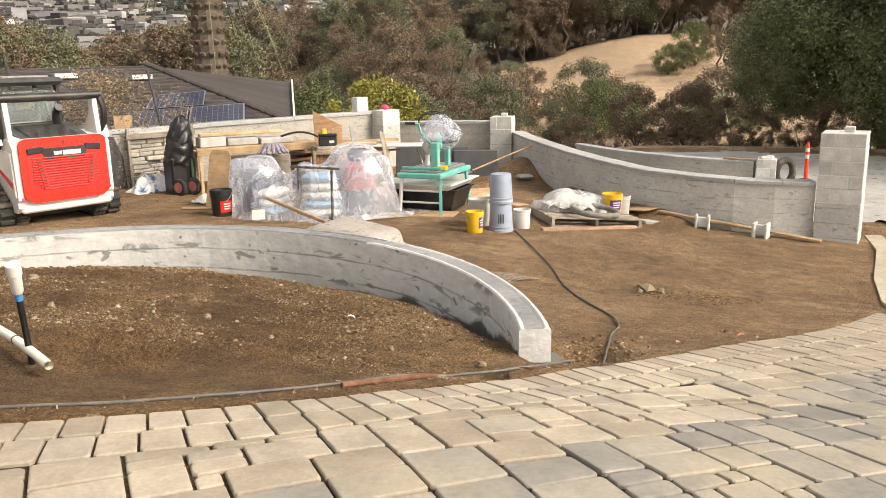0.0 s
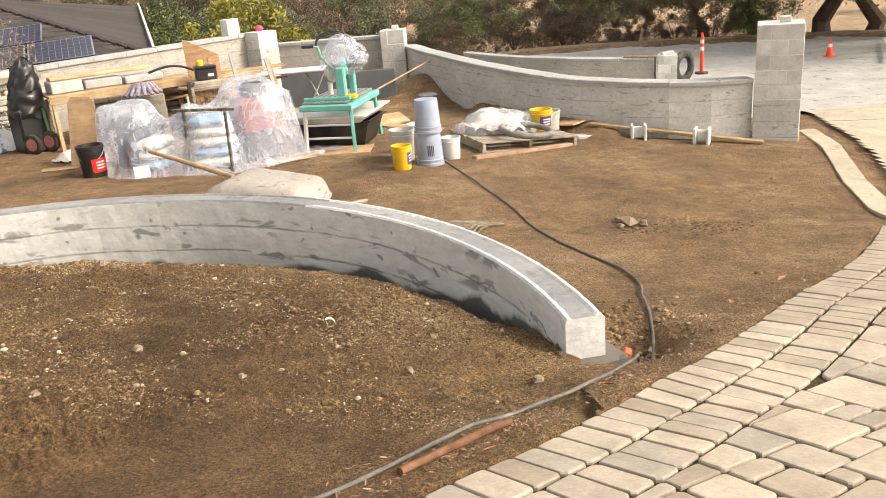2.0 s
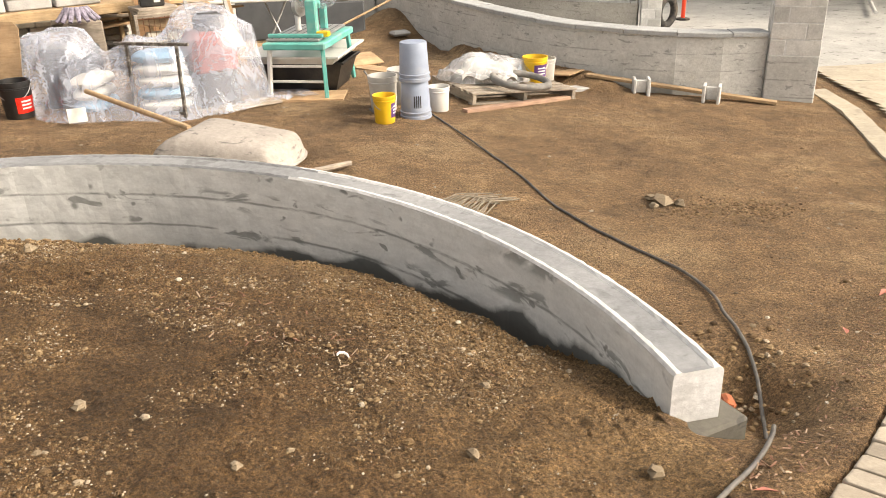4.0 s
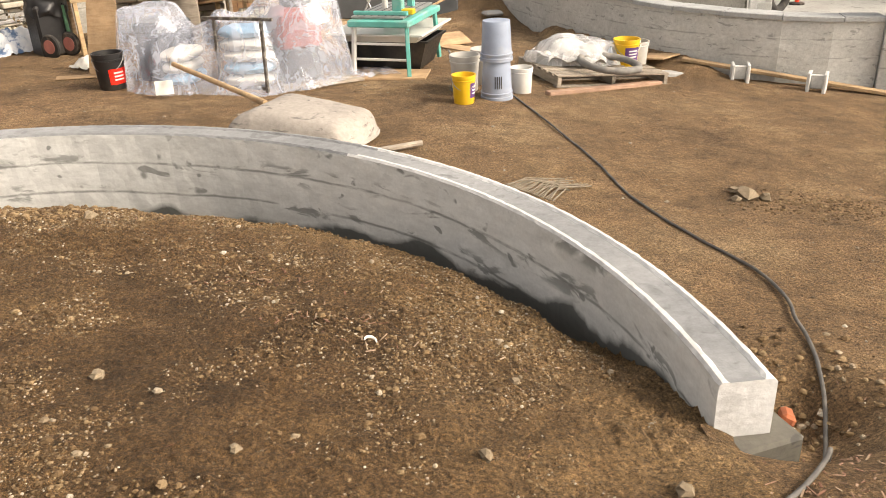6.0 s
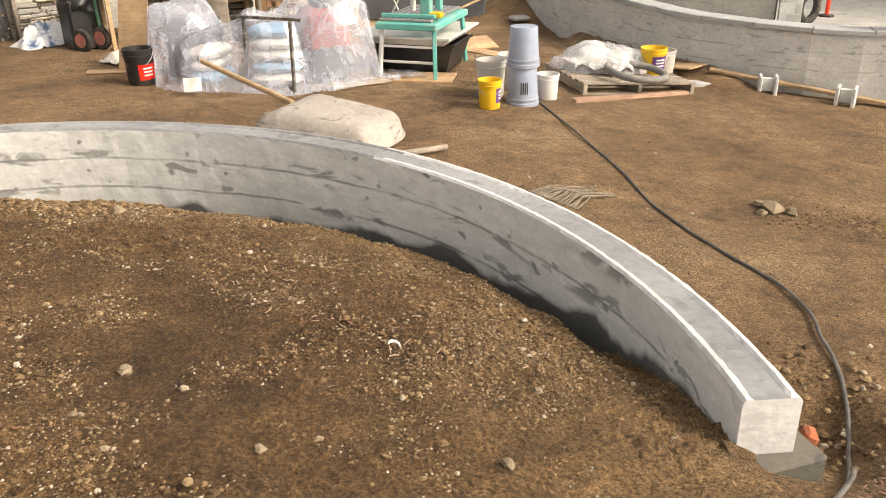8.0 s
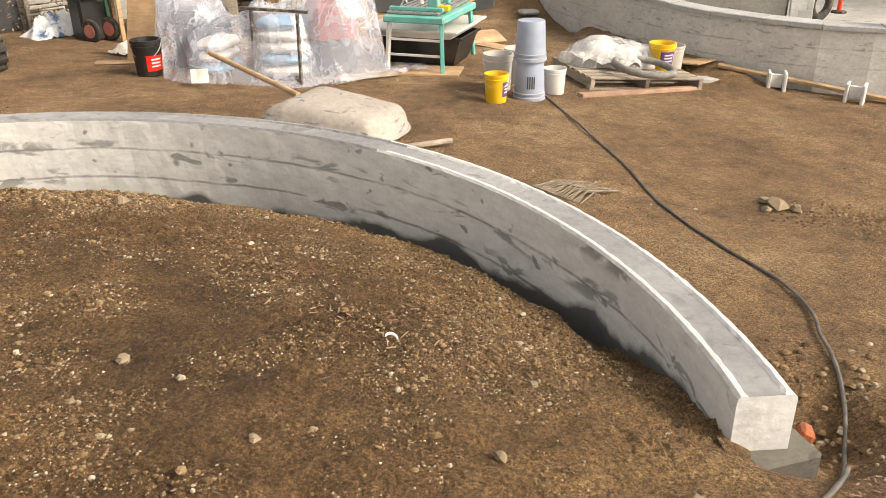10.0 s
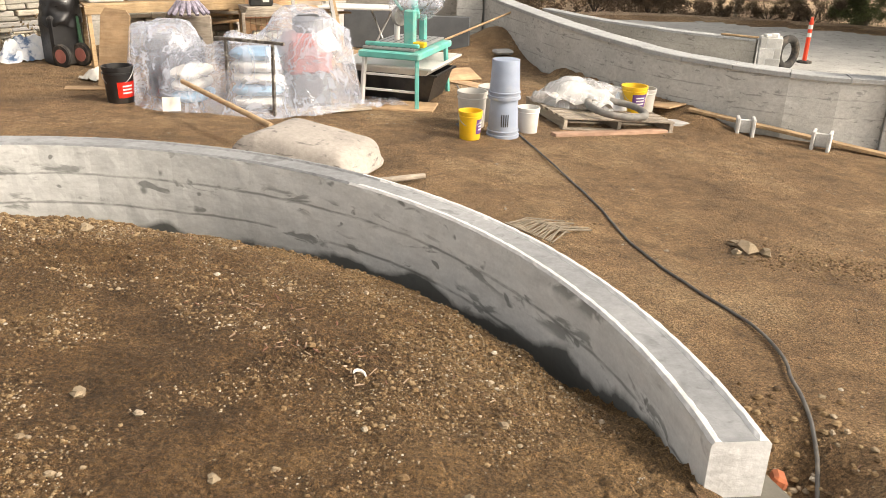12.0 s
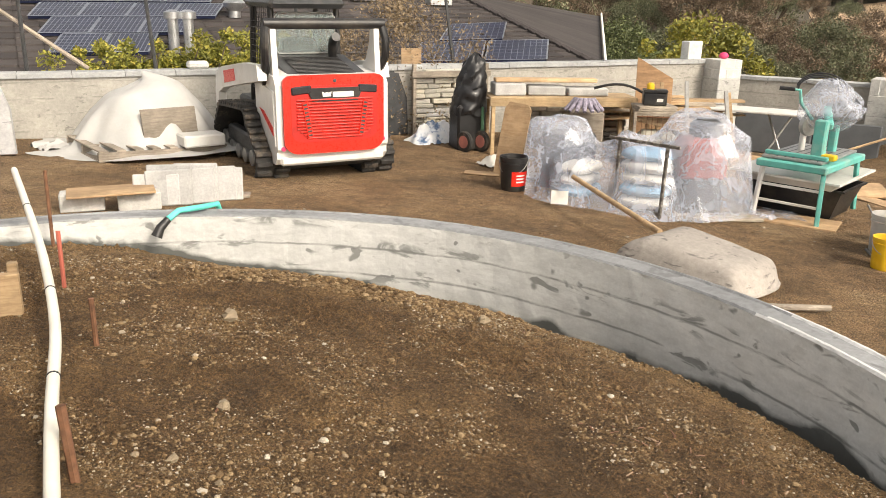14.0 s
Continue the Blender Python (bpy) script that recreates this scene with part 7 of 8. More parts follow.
# ---- left of the yard ----
pallet(-7.95, 11.05, 62, 1.5, 1.2)
def cloth_tent(rx, ry, h, seed):
    """A cloth thrown over a tall load: a rounded crest, hanging folds, a spread hem."""
    def fn(u, v):
        a = 2 * math.pi * u
        pleat = math.sin(7 * a + 3 * nz(math.cos(a), math.sin(a), seed)) + 0.6 * math.sin(13 * a + seed)
        hem = 1 + 0.16 * nz(math.cos(a) * 1.5, math.sin(a) * 1.5, seed + 4)
        r = (0.30 * v / 0.3 if v < 0.3 else 0.30 + 0.34 * (v - 0.3) / 0.55 if v < 0.85 else 0.64 + 0.36 * (v - 0.85) / 0.15) * hem
        r *= 1 + 0.06 * pleat * smooth(0.25, 0.9, v)
        z = h * (1 - 0.14 * (v / 0.3) ** 2 if v < 0.3 else 0.86 * (1 - ((v - 0.3) / 0.62) ** 1.3) if v < 0.9 else 0.0)
        z += 0.03 * nz(math.cos(a) * v * 4, math.sin(a) * v * 4, seed + 7) + 0.12 * h * math.cos(a) * (1 - v)
        return (rx * r * math.cos(a), ry * r * math.sin(a), max(0.008 + 0.012 * (pleat + 1.6) * (v > 0.88), z))
    return Geo().grid(97, 34, fn)


load = thing("covered_load", at(-8.2, 11.35, 40, 0.02), "tall load under a white cloth sheet on a pallet", "covered load")
part("crate", Geo().box(0.52, 0.4, 0.6, pose(0.0, 0.0, 0.0), 0.03), GREYWOOD, load)
part("cloth", cloth_tent(1.45, 1.2, 0.80, 4), TARP, load, "white cloth sheet with hanging folds", True)
solid("cardboard_sheet", Geo().box(0.66, 0.02, 0.42, None, 0.004), GREYWOOD, "grey-brown board leaning on the covered load", "board", at(-7.55, 11.05, 62, 0.13, -10))
solid("foam_block", Geo().box(0.5, 0.32, 0.14, None, 0.02), WHITEP, "white foam block lying on the pallet", "block", at(-7.25, 11.2, 58, 0.13))
cl = Geo()
cl.grid(21, 13, lambda u, v: ((u - 0.5) * 1.0, (v - 0.5) * 0.45, 0.015 + 0.10 * abs(nz(u * 5, v * 4, 3)) + 0.05 * abs(nz(u * 11, v * 9, 5))))
solid("sheet_tail", cl, TARP, "trailing edge of white sheet on the dirt", "sheet", at(-8.7, 10.75, 70), smooth=True)
cl2 = Geo()
cl2.grid(17, 11, lambda u, v: ((u - 0.5) * 0.6, (v - 0.5) * 0.4, 0.015 + 0.12 * abs(nz(u * 4, v * 4, 8)) + 0.05 * abs(nz(u * 9, v * 9, 2))))
solid("sheet_tail", cl2, TARP, "trailing edge of white sheet on the dirt", "sheet", at(-7.62, 12.3, 20), smooth=True)
solid("plank", Geo().box(1.2, 0.3, 0.04, None, 0.004), PINE, "pale plank lying by the wall", "plank", at(-9.6, 11.6, 50))
st_ = Geo()
st_.prism([(-0.3, 0), (0.32, 0), (0.3, 0.5), (0.18, 0.86), (-0.1, 0.95), (-0.3, 0.8)], 0.09, pose(0, 0, 0, 90, 0, 0))
solid("stone_slab", st_, make_concrete("veined_stone", (0.3, 0.3, 0.31), (0.5, 0.5, 0.5), (0.16, 0.16, 0.17), 0.6), "tall grey veined stone slab standing on the dirt", "stone", at(-9.05, 9.75, 38, 0, -6))
for k in range(9):
    f = k / 8
    hgt = 0.25 + 0.035 * ((k * 37) % 3) - (0.05 if k > 7 else 0)
    solid("cap_slab", Geo().box(0.40, 0.05, hgt + 0.04, None, 0.01), SLABSTONE, "pale wall cap slab standing on edge", "slab", at(-6.02 + 0.30 * f + 0.05 * math.sin(k * 1.9), 9.02 + 0.5 * f, 36 + 5 * math.sin(k * 2.1), 0, -6), "slabs standing in a row")
for k, (x, y) in enumerate(((-6.44, 8.56), (-6.08, 8.86))):
    solid("grey_block", Geo().box(0.36, 0.2, 0.16, None, 0.01), BLOCK, "grey concrete block carrying a board", "block", at(x, y, 44))
solid("tan_board", Geo().box(0.72, 0.36, 0.02, None, 0.004), PLY, "thin tan board laid across two blocks", "board", at(-6.22, 8.68, 46, 0.166))
solid("scrap_board", Geo().box(0.35, 0.15, 0.03, None, 0.004), GREYWOOD, "short scrap of board on the ground", "board", at(-5.66, 9.62, 30, 0.02))
th = Geo()
a0 = 123
hpts = [arc_point(RO + 0.3, a0 - 5, 0.30), arc_point(RO + 0.06, a0 - 4.5, 0.60), arc_point(RO - 0.08, a0 - 3, 0.612), arc_point(RI + 0.02, a0 - 0.5, 0.61), arc_point(RI - 0.06, a0 + 0.6, 0.57)]
th.tube(hpts, 0.022, 10)
teal_hose = solid("garden_hose", th, plain("teal_hose", (0.10, 0.62, 0.52), 0.45), "teal hose with a black nozzle over the planter wall", "hose", smooth=True)
part("nozzle", Geo().tube([hpts[-1], arc_point(RI - 0.10, a0 + 1.5, 0.52), arc_point(RI - 0.12, a0 + 2.0, 0.46)], [0.026, 0.032, 0.04], 10), BLACKP, teal_hose, "black nozzle", True)

# ---- pipes and stakes in the planter ----
PIPE = plain("white_pipe", (0.78, 0.75, 0.66), 0.4, 0, 0.06, 4, 40, 0.06, (0.45, 0.38, 0.28), 0.3)
ctrl = [(-1.89, 4.06, 0.80), (-2.25, 4.42, 0.80), (-2.6, 4.73, 0.80), (-3.02, 5.12, 0.80), (-3.55, 5.63, 0.80), (-4.24, 6.21, 0.80), (-4.85, 6.69, 0.80), (-5.41, 7.12, 0.80), (-6.2, 7.72, 0.82)]
pts = []
for i in range(len(ctrl) - 1):
    p0, p1, p2, p3 = (Vector(ctrl[max(0, min(len(ctrl) - 1, i + k))]) for k in (-1, 0, 1, 2))
    for k in range(6):
        s = k / 6
        pts.append(0.5 * ((2 * p1) + (p2 - p0) * s + (2 * p0 - 5 * p1 + 4 * p2 - p3) * s * s + (3 * p1 - p0 - 3 * p2 + p3) * s ** 3))
pp = Geo()
pp.tube(pts, 0.0225, 14, cap=False)
pp.tube(pts, 0.0185, 14, cap=False)
pipe = solid("plastic_pipe", pp, PIPE, "long bent white plastic pipe tied to stakes", "pipe", smooth=True)
for i in (6, 20, 27, 40):
    p, d = pts[i], (pts[i + 1] - pts[i]).normalized()
    part("wire_tie", Geo().tube([p - d * 0.004, p + d * 0.004], 0.0255, 12), BLACKP, pipe)
for x, y, h, lx, ly, m, lab in ((-2.73, 4.93, 0.24, -0.05, 0.02, RUST, "short rusty iron stake tied to the pipe"), (-4.32, 6.38, 0.30, -0.05, 0.05, plain("red_stake", (0.35, 0.09, 0.06), 0.8), "red painted iron stake beside the pipe"), (-5.3, 7.2, 0.5, -0.1, 0.1, RUST, "rusty iron stake by the wall"), (-3.55, 5.83, 0.22, 0.0, 0.0, RUST, "rusty iron stake tied to the pipe")):
    z = mound(x, y)
    solid("iron_stake", Geo().tube([(x, y, z - 0.1), (x + lx, y + ly, z + h)], 0.012 if "short" not in lab else 0.016, 7), m, lab, "stake", group="stakes along the pipe")
sk = thing("capped_riser", Matrix.Translation((-2.125, 4.325, 0.68)) @ Vector((0.08, -0.18, 0.57)).to_track_quat("Z", "Y").to_matrix().to_4x4(), "thin black riser pipe with a white cap", "riser")
part("pipe", Geo().tube([(0, 0, 0), (0, 0, 0.46)], 0.016, 10), BLACKP, sk, smooth=True)
part("blue_band", Geo().tube([(0, 0, 0.42), (0, 0, 0.47)], 0.018, 10), BLUE, sk, smooth=True)
part("white_cap", Geo().lathe([(0.022, 0.46), (0.027, 0.47), (0.029, 0.56), (0.035, 0.565), (0.035, 0.62), (0.025, 0.625)], 14), WHITEP, sk, smooth=True)
fb = thing("form_board", pose(-4.15, 5.98, mound(-4.15, 5.98) - 0.04, 0, 0, 42), "short length of timber formwork held by a stake", "formwork")
part("form_plank", Geo().box(0.9, 0.04, 0.24, pose(-0.45, 0, 0), 0.005), PINE, fb)
part("form_stake", Geo().box(0.045, 0.045, 0.30, pose(-0.03, 0.045, -0.02), 0.004), PINE, fb)

# ---- footing, pit and hose at the end of the planter wall ----
WETCON = make_concrete("wet_concrete", (0.075, 0.075, 0.072), (0.15, 0.138, 0.112), (0.05, 0.05, 0.05), 0.6)
solid("wall_footing", Geo().box(0.26, 0.22, 0.6, pose(0.485, 5.235, -0.23, 0, 0, 16), 0.012), WETCON, "rough concrete footing under the end of the planter wall", "footing", kind="structure")
BRICK = plain("orange_brick", (0.42, 0.13, 0.06), 0.9, 0, 0.25, 15)
solid("brick_scrap", Geo().box(0.10, 0.05, 0.045, pose(0.72, 5.45, 0.20, 20, 15, 70), 0.012), BRICK, "broken piece of orange brick in the pit", "brick")
BLACKHOSE = plain("dusty_black_hose", (0.085, 0.08, 0.074), 0.6, 0, 0.35, 9, 60, 0.25, (0.30, 0.27, 0.22), 0.6)


def ground_line(ctrl, r, lift, sub=6):
    P = [Vector((x, y, 0)) for x, y in ctrl]
    out = []
    for i in range(len(P) - 1):
        p0, p1, p2, p3 = (P[max(0, min(len(P) - 1, i + k))] for k in (-1, 0, 1, 2))
        for k in range(sub):
            s = k / sub
            q = 0.5 * ((2 * p1) + (p2 - p0) * s + (2 * p0 - 5 * p1 + 4 * p2 - p3) * s * s + (3 * p1 - p0 - 3 * p2 + p3) * s ** 3)
            out.append((q.x + 0.006 * nz(q.x, q.y, 1, 6), q.y + 0.006 * nz(q.x, q.y, 5, 6), max(land(q.x, q.y), yard(q.x, q.y) if math.hypot(q.x - 0.78, q.y - 5.45) > 0.45 else -9, mound(q.x, q.y) if q.y < 4.8 and q.x < 0.4 else -9) + lift))
    return Geo().tube(out, r, 9)


solid("water_hose", ground_line([(0.55, 11.0), (0.68, 10.2), (0.80, 9.3), (0.86, 8.75), (0.90, 8.12), (0.95, 7.6), (1.04, 7.08), (1.14, 6.72), (1.13, 6.36), (1.03, 6.03), (0.90, 5.54), (0.74, 5.2), (0.54, 4.9), (0.24, 4.65), (-0.01, 4.49), (-0.23, 4.34), (-0.43, 4.15), (-0.68, 3.93), (-0.93, 3.76), (-1.24, 3.6), (-1.51, 3.5), (-1.7, 3.45), (-2.6, 3.16), (-4.5, 2.62)], 0.0082, 0.008), BLACKHOSE, "long dusty black hose lying across the dirt", "hose", smooth=True)
solid("rusty_pipe", ground_line([(-0.1, 4.31), (-0.23, 4.22), (-0.36, 4.11), (-0.53, 3.97)], 0.014, 0.012), RUST, "rusty orange pipe lying beside the hose", "pipe", smooth=True)

# ---- stones and litter ----
PEB = piece_mat("pebble_stone", [(0.17, 0.12, 0.075), (0.25, 0.19, 0.12), (0.33, 0.26, 0.18), (0.38, 0.32, 0.235), (0.47, 0.42, 0.34)], 0.9, 0.3, 20.0, True)
CLOD = piece_mat("soil_clod", [(0.075, 0.044, 0.020), (0.135, 0.082, 0.037), (0.20, 0.128, 0.062), (0.30, 0.21, 0.115)], 0.95, 0.5, 25.0, True)


def rock(g, rg, x, y, z, r):
    vs = []
    rot = rg.uniform(0, 6.28)
    fl = rg.uniform(0.45, 0.8)
    el = rg.uniform(0.7, 1.3)
    for lat, rad in ((-0.5, 0.75), (0.15, 1.0), (0.75, 0.62)):
        for k in range(5):
            a = rot + 2 * math.pi * k / 5 + lat * 0.6
            q = rad * rg.uniform(0.75, 1.2) * r
            vs.append((x + q * math.cos(a) * el, y + q * math.sin(a), z + r * fl * lat))
    vs.append((x, y, z + r * fl * rg.uniform(0.85, 1.05)))
    fs = [(j * 5 + k, j * 5 + (k + 1) % 5, j * 5 + 5 + (k + 1) % 5, j * 5 + 5 + k) for j in range(2) for k in range(5)] + [(10 + k, 10 + (k + 1) % 5, 15) for k in range(5)]
    g.add(vs, fs)


def grit(g, rg, x, y, z, r):
    """A six-cornered crumb, for what is only a few millimetres across."""
    a = rg.uniform(0, 6.28)
    c_, s_ = math.cos(a) * r, math.sin(a) * r
    e, h = rg.uniform(0.6, 1.0), rg.uniform(0.5, 0.9) * r
    g.add([(x + c_, y + s_, z), (x - s_ * e, y + c_ * e, z + 0.2 * h), (x - c_, y - s_, z), (x + s_ * e, y - c_ * e, z - 0.1 * h), (x + 0.2 * c_, y, z + h)], [(0, 1, 4), (1, 2, 4), (2, 3, 4), (3, 0, 4)])


rg = random.Random(9)
peb, clod = Geo(), Geo()
for i in range(130000):
    a, q = rg.uniform(-14, 150), RI * math.sqrt(rg.random())
    x, y = PC[0] + q * math.cos(radians(a)), PC[1] + q * math.sin(radians(a))
    if y < 3.8 or q > RI - 0.13 or x < -5.6:
        continue
    if rg.random() > 0.25 + 1.0 * nz(x, y, 8, 1.1) + 0.9 * nz(x, y, 3, 3.5) + 0.5 * nz(x, y, 5, 11):
        continue
    r = rg.uniform(0.0018, 0.0062)
    grit(peb if rg.random() < 0.30 else clod, rg, x, y, mound(x, y) + 0.0008, r)
for i in range(42000):
    a, q = rg.uniform(-10, 150), RI * math.sqrt(rg.random())
    x, y = PC[0] + q * math.cos(radians(a)), PC[1] + q * math.sin(radians(a))
    if y < 3.95 or q > RI - 0.16 or x < -6:
        continue
    dens = 0.32 + 1.1 * nz(x, y, 8, 1.1) + 0.7 * nz(x, y, 3, 3.5)
    if rg.random() > dens * 1.3:
        continue
    r = 0.0040 * math.exp(rg.gauss(0.1, 0.52))
    rock(peb if rg.random() < 0.14 else clod, rg, x, y, mound(x, y) + r * 0.25, min(r, 0.017))
for i in range(2600):
    # the band of lumpy clods beside the wall
    a = rg.uniform(75, 118)
    q = RI - rg.uniform(0.25, 1.1)
    x, y = PC[0] + q * math.cos(radians(a)), PC[1] + q * math.sin(radians(a))
    r = rg.uniform(0.008, 0.026) * (0.5 + 0.5 * rg.random())
    rock(clod, rg, x, y, mound(x, y) + r * 0.2, r)
for i in range(13000):
    x, y = rg.uniform(-6, 5.2), rg.uniform(4.6, 13.5)
    if math.hypot(x - PC[0], y - PC[1]) < RO + 0.1 or (x > 4.3 and y > 10):
        continue
    if y < np.interp(x, [p[0] for p in EDGE], [p[1] for p in EDGE]) + 0.05:
        continue
    if rg.random() > 0.55 + nz(x, y, 2, 0.8) + 0.4 * nz(x, y, 6, 2.5):
        continue
    r = 0.0036 * math.exp(rg.gauss(0.2, 0.5))
    rock(peb if rg.random() < 0.6 else clod, rg, x, y, land(x, y) + r * 0.15, min(r, 0.03))
for i in range(420):
    f = rg.gauss(0, 1), rg.gauss(0, 1)
    x, y = 2.15 + 0.26 * f[0], 7.9 + 0.15 * f[1]
    r = rg.uniform(0.004, 0.014)
    rock(clod, rg, x, y, land(x, y) + r * 0.2, r)
for i in range(160):
    x, y = 0.76 + 0.15 * rg.gauss(0, 1), 5.5 + 0.2 * rg.gauss(0, 1)
    if math.hypot(x - PC[0], y - PC[1]) < RO + 0.03 or math.hypot(x - 0.5, y - 5.2) < 0.2:
        continue
    r = rg.uniform(0.005, 0.02)
    rock(clod if rg.random() < 0.75 else peb, rg, x, y, land(x, y) + r * 0.3, r)
solid("pebble_scatter", peb, PEB, "small pale pebbles strewn over the soil", "pebbles", kind="stuff")
solid("clod_scatter", clod, CLOD, "crumbs and clods of brown earth", "clods", kind="stuff")
for x, y, r, where in ((1.70, 8.10, 0.085, 0), (1.60, 8.02, 0.04, 0), (1.80, 8.03, 0.05, 0), (1.66, 8.2, 0.05, 0), (-2.26, 7.27, 0.042, 1), (-0.25, 5.45, 0.026, 1), (-1.9, 4.95, 0.026, 1), (-3.28, 6.42, 0.05, 1), (-2.72, 5.62, 0.034, 1), (-0.40, 4.98, 0.03, 1), (0.12, 4.82, 0.032, 1), (-1.62, 5.45, 0.03, 1), (-2.6, 5.2, 0.022, 1), (-1.1, 5.0, 0.02, 1)):
    g = Geo()
    rock(g, rg, 0, 0, 0, r)
    g.v = [(px_ * rg.uniform(0.72, 1.22), py_ * rg.uniform(0.72, 1.22), pz_ * rg.uniform(1.0, 1.6)) for px_, py_, pz_ in g.v]
    solid("rock", g, piece_mat("field_rock", [(0.20, 0.15, 0.095), (0.29, 0.23, 0.155)], 0.9, 0.5, 18.0), "rounded tan rock lying on the soil", "rock", pose(x, y, (mound(x, y) if where else land(x, y)) + r * 0.25), "rocks on the soil")
BARKCHIP = piece_mat("bark_chip", [(0.17, 0.075, 0.045), (0.25, 0.14, 0.09), (0.38, 0.29, 0.2)], 0.9, 0.3, 20.0, True)
chips = Geo()
for cx, cy, n, sp_, where in ((-0.95, 5.95, 34, 0.12, 1), (-1.25, 6.35, 26, 0.14, 1), (-0.68, 5.72, 10, 0.06, 1), (0.42, 4.75, 14, 0.10, 0)):
    for i in range(n):
        x, y, L, a = cx + sp_ * rg.gauss(0, 1), cy + sp_ * 0.6 * rg.gauss(0, 1), rg.uniform(0.01, 0.05), rg.uniform(0, 6.28)
        z = (mound(x, y) if where or x < 0.4 else land(x, y)) + 0.006
        m = Matrix.Translation((x, y, z)) @ pose(0, 0, 0, rg.uniform(-25, 25), rg.uniform(-20, 20), math.degrees(a))
        chips.box(L, rg.uniform(0.003, 0.008), 0.003, m, 0.001)
for i in range(1500):
    # dry leaf litter along the paving and over the soil
    if i < 900:
        k = rg.uniform(0, len(EDGE) - 1.001)
        j = int(k)
        f = k - j
        x = EDGE[j][0] * (1 - f) + EDGE[j + 1][0] * f - 0.02 - abs(rg.gauss(0, 0.13))
        y = EDGE[j][1] * (1 - f) + EDGE[j + 1][1] * f + 0.03 + abs(rg.gauss(0, 0.11))
    else:
        x, y = rg.uniform(-4.5, 4), rg.uniform(4.3, 10)
    inside = math.hypot(x - PC[0], y - PC[1]) < RI - 0.1
    if RI - 0.1 <= math.hypot(x - PC[0], y - PC[1]) < RO + 0.05 and y > 5:
        continue
    z = max(land(x, y), mound(x, y) if (inside or (y < 4.8 and x < 0.4)) else -9) + 0.005
    L = rg.uniform(0.006, 0.026)
    m = Matrix.Translation((x, y, z)) @ pose(0, 0, 0, rg.uniform(-30, 30), rg.uniform(-25, 25), rg.uniform(0, 360))
    chips.box(L, rg.uniform(0.002, 0.007), 0.0015, m, 0.0005)
solid("bark_litter", chips, BARKCHIP, "reddish bark chips and dry leaf litter", "litter", kind="stuff")
lv = Geo()
for i, (x, y) in enumerate(((-0.28, 4.02), (-0.22, 4.10), (-0.35, 4.08), (-1.55, 4.02), (0.35, 4.62), (-0.42, 4.18), (1.95, 6.15), (1.4, 5.7))):
    m = Matrix.Translation((x, y, yard(x, y) + 0.03)) @ pose(0, 0, 0, rg.uniform(-25, 25), 10, rg.uniform(0, 360))
    lv.add([(-0.04, 0, 0), (0, -0.016, 0.008), (0.045, 0, 0.0), (0, 0.016, 0.008)], [(0, 1, 2), (0, 2, 3)], m)
solid("fallen_leaf", lv, plain("red_leaf", (0.36, 0.13, 0.09), 0.7), "fallen reddish leaves by the paving", "leaves", kind="stuff")
curl = Geo()
curl.tube([(-0.74 + 0.022 * math.cos(t), 5.70 + 0.026 * math.sin(t), mound(-0.74, 5.70) + 0.012 + 0.02 * math.sin(t / 2)) for t in (0.2, 0.8, 1.4, 2.0, 2.6, 3.2)], [0.003, 0.005, 0.006, 0.006, 0.005, 0.003], 7)
solid("curled_peel", curl, PAPER, "small white curled scrap on the soil", "scrap", smooth=True)

# ---- paving ----
PAVE = piece_mat("tan_paver", [(0.28, 0.235, 0.182), (0.36, 0.31, 0.245), (0.42, 0.365, 0.29), (0.32, 0.285, 0.24)], 0.8, 0.45, 5.0)
PAVE_GREY = piece_mat("grey_paver", [(0.19, 0.18, 0.165), (0.26, 0.245, 0.215), (0.33, 0.295, 0.24)], 0.7, 0.45, 3.0, stain=(0.37, 0.32, 0.24))
BED = make_soil("joint_sand", (0.085, 0.058, 0.033), (0.05, 0.035, 0.02), (0.13, 0.095, 0.058))
pave = sheet("pavement", -9.0, 7.0, -4.0, 8.0, 0.1, lambda x, y: y < np.interp(x, [p[0] for p in EDGE], [p[1] for p in EDGE]) - 0.03 and x < 5.2 + max(0, 4 - y), lambda x, y: yard(x, y) + 0.026, BED, "curved drive of tan and grey concrete pavers")


def edge_at(s):
    """A place and inward normal, s metres along the paved edge."""
    k = 0
    while k < len(SEG) - 2 and SEG[k + 1] < s:
        k += 1
    f = (s - SEG[k]) / (SEG[k + 1] - SEG[k])
    return EP[k].lerp(EP[k + 1], f)


EP = []
P = [Vector(p) for p in EDGE]
for i in range(len(P) - 1):
    p0, p1, p2, p3 = (P[max(0, min(len(P) - 1, i + k))] for k in (-1, 0, 1, 2))
    for k in range(8):
        s = k / 8
        EP.append(0.5 * ((2 * p1) + (p2 - p0) * s + (2 * p0 - 5 * p1 + 4 * p2 - p3) * s * s + (3 * p1 - p0 - 3 * p2 + p3) * s ** 3))
EP.append(P[-1])
SEG = [0.0]
for a, b in zip(EP, EP[1:]):
    SEG.append(SEG[-1] + (b - a).length)


def edge_frame(s):
    p = edge_at(s)
    d = (edge_at(min(SEG[-1], s + 0.25)) - edge_at(max(0, s - 0.25))).normalized()
    return p, d, Vector((d.y, -d.x))


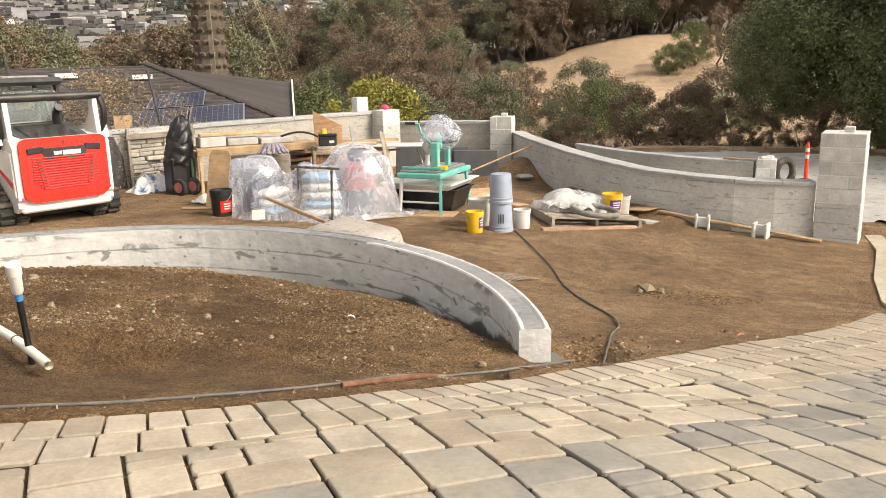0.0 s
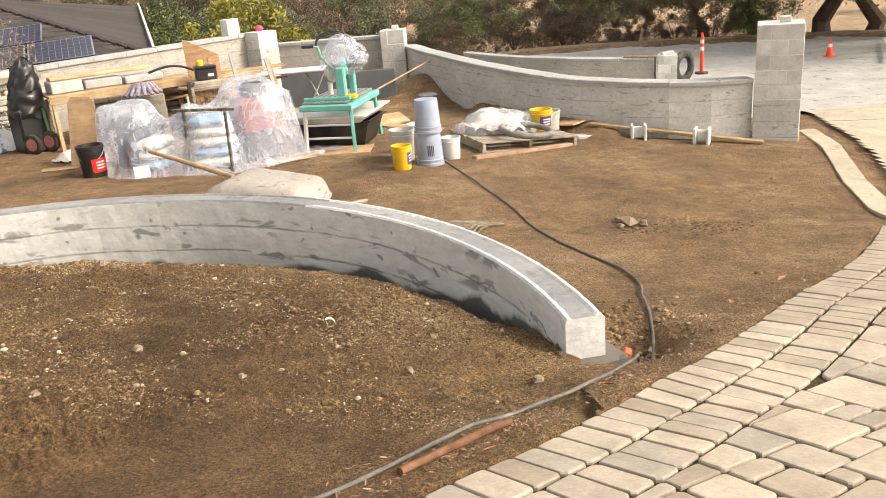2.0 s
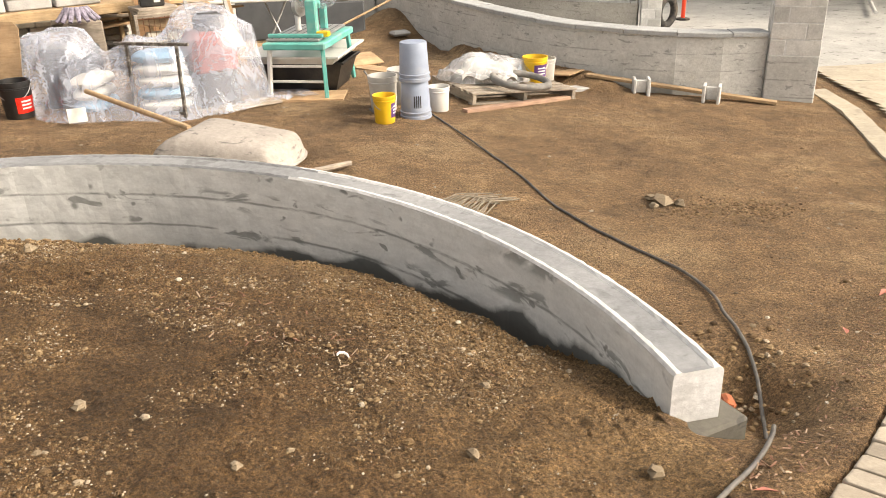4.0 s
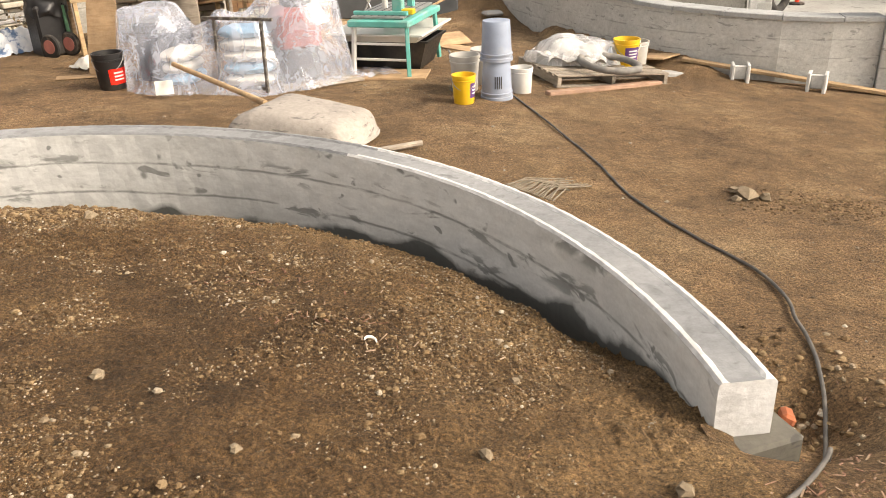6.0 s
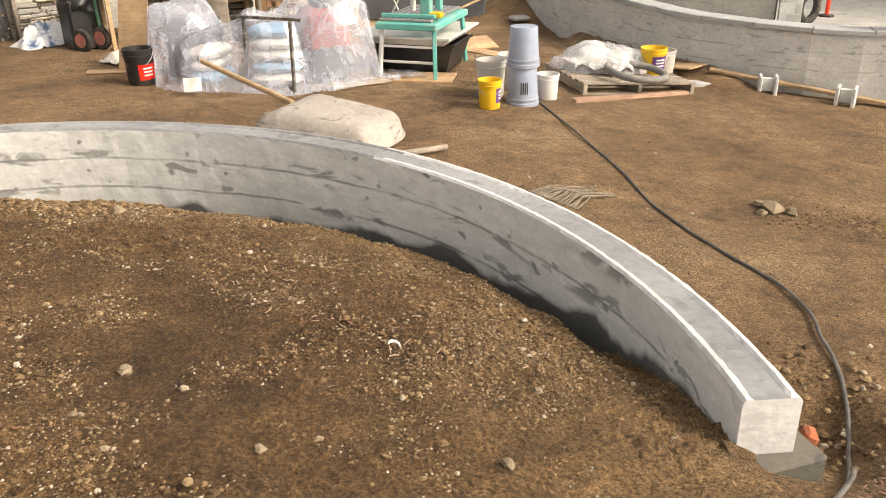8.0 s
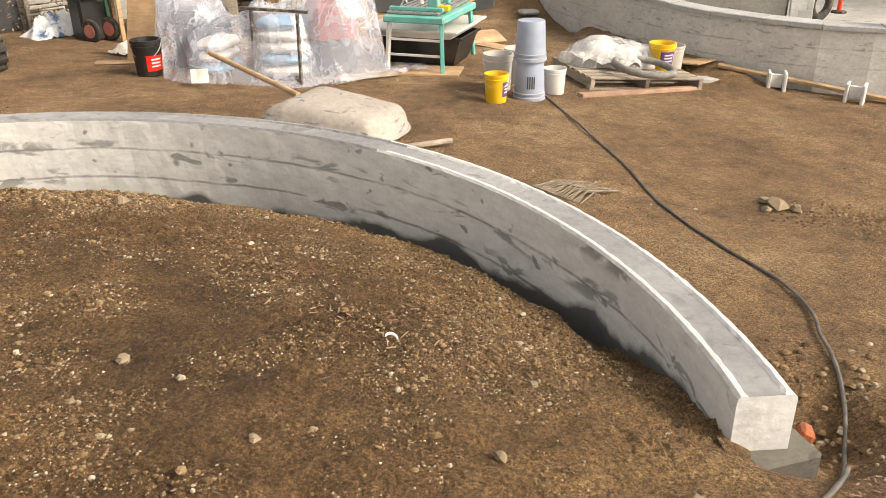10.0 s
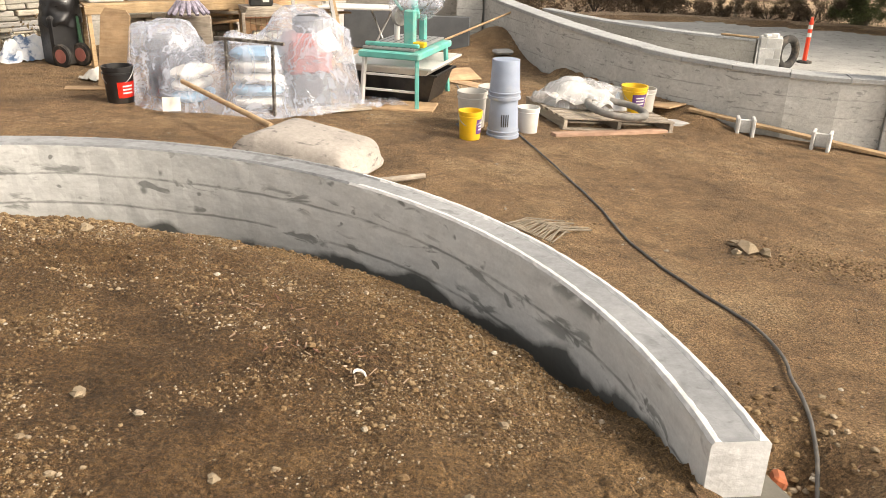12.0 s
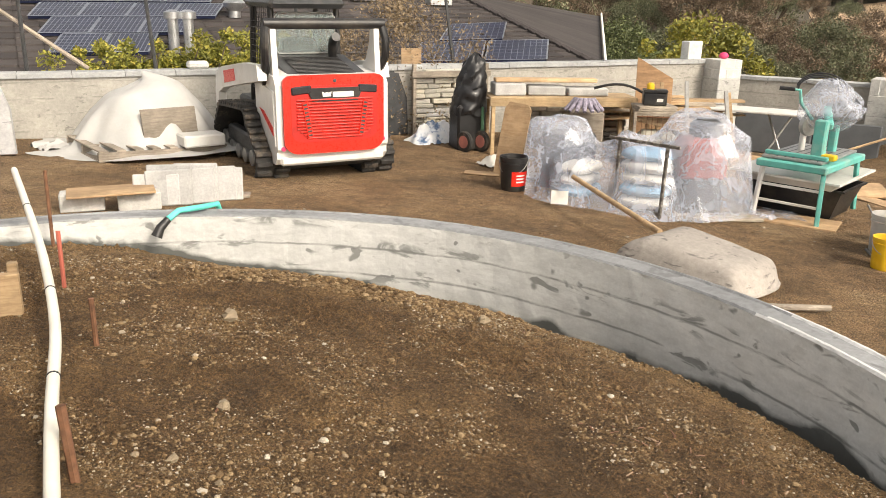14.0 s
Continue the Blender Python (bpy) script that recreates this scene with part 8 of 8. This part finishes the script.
def paver_geo(poly, dz=0.0):
    """One paver with worn, rounded rims from its outline in plan."""
    n = len(poly)
    c = sum((Vector(p) for p in poly), Vector((0, 0))) / n
    g = Geo()
    tx, ty = random.uniform(-0.006, 0.006), random.uniform(-0.006, 0.006)
    for inset, z in ((0.0, 0.0), (0.001, 0.035), (0.004, 0.0405), (0.009, 0.042)):
        for p in poly:
            v = Vector(p) - c
            L = v.length
            q = c + v * max(0.1, (L - inset * 1.3) / L)
            j = 0.0025 * nz(q.x, q.y, z * 30, 40)
            g.v.append((q.x + j, q.y - j, yard(q.x, q.y) + z + dz + (tx * v.x + ty * v.y if z > 0.02 else 0)))
    g.f = [(k * n + i, k * n + (i + 1) % n, (k + 1) * n + (i + 1) % n, (k + 1) * n + i) for k in range(3) for i in range(n)] + [tuple(range(3 * n, 4 * n))]
    return g


def corner_cut(poly, r=0.012):
    out = []
    n = len(poly)
    for i in range(n):
        p, a, b = Vector(poly[i]), Vector(poly[i - 1]), Vector(poly[(i + 1) % n])
        rr = r * random.uniform(0.5, 1.3)
        out += [tuple(p + (a - p).normalized() * rr), tuple(p + (b - p).normalized() * rr)]
    return out


pieces = []
ROW = 0.225
for row in range(2):
    s = 0.05 + 0.09 * row
    while s < SEG[-1] - 0.2:
        L = random.uniform(0.9, 1.12) * (0.138 - 0.022 * smooth(-1.6, 0.3, edge_at(s).x))
        q = []
        for ss, off in ((s + 0.004, 0.012 + ROW * row), (s + L - 0.004, 0.012 + ROW * row), (s + L - 0.004, ROW * (row + 1)), (s + 0.004, ROW * (row + 1))):
            p, d, n = edge_frame(ss)
            q.append(tuple(p + n * (off + random.uniform(-0.004, 0.004))))
        pieces.append((q[::-1], PAVE))
        s += L
INNER = 2 * ROW + 0.012
ang = radians(27)
ca, sa = math.cos(ang), math.sin(ang)
unit = 0.093
taken = set()


def clip(poly, o, n):
    """Keep what lies on the n side of o."""
    out = []
    for i in range(len(poly)):
        a, b = Vector(poly[i]), Vector(poly[(i + 1) % len(poly)])
        da, db = (a - o).dot(n), (b - o).dot(n)
        if da >= 0:
            out.append(tuple(a))
        if da * db < 0:
            out.append(tuple(a.lerp(b, da / (da - db))))
    return out


near_edge = [(edge_frame(0.25 * i)) for i in range(int(SEG[-1] / 0.25))]
for j in range(-50, 110):
    for i in range(-60, 150):
        if (i, j) in taken:
            continue
        for w, h in random.sample([(2, 2), (3, 2), (3, 3), (2, 3), (2, 1), (3, 2)], 6) + [(2, 1), (1, 1)]:
            if all((i + a, j + b) not in taken for a in range(w) for b in range(h)):
                break
        for a in range(w):
            for b in range(h):
                taken.add((i + a, j + b))
        c = [(i * unit + 0.005, j * unit + 0.005), ((i + w) * unit - 0.005, j * unit + 0.005), ((i + w) * unit - 0.005, (j + h) * unit - 0.005), (i * unit + 0.005, (j + h) * unit - 0.005)]
        poly = [(-3 + x * ca - y * sa, -1 + x * sa + y * ca) for x, y in c]
        mid = sum((Vector(p) for p in poly), Vector((0, 0))) / 4
        if not (-3.4 < mid.x < 5.0 and 0.2 < mid.y < 7.4):
            continue
        p, d, n = min(near_edge, key=lambda e: (e[0] - mid).length)
        if (mid - p).dot(n) < 0.3:
            continue
        poly = clip(poly, p + n * INNER, n)
        if len(poly) < 3:
            continue
        area = 0.5 * abs(sum(poly[k][0] * poly[(k + 1) % len(poly)][1] - poly[(k + 1) % len(poly)][0] * poly[k][1] for k in range(len(poly))))
        if area < 0.004:
            continue
        pieces.append((poly, PAVE if (mid - p).dot(n) < 0.95 + 0.4 * nz(mid.x, mid.y, 0, 0.8) else PAVE_GREY))
# the stretch of the drive in front of the first standpoint comes first
pieces.sort(key=lambda e: (Vector(e[0][0]) - Vector((0.6, 3.2))).length)
rest = {}
for k, (poly, mat) in enumerate(pieces):
    poly = corner_cut(poly) if len(poly) == 4 else poly
    if k < 300:
        part("paver", paver_geo(poly, random.uniform(-0.004, 0.004)), mat, pave)
    else:
        gg = paver_geo(poly, random.uniform(-0.004, 0.004))
        rest.setdefault(mat.name, (mat, Geo()))[1].add(gg.v, gg.f)
for mat, g in rest.values():
    far = Geo()
    far.v, far.f = g.v, g.f
    tagged(part("paver_field", far, mat, pave), "further pavers of the drive", kind="stuff")
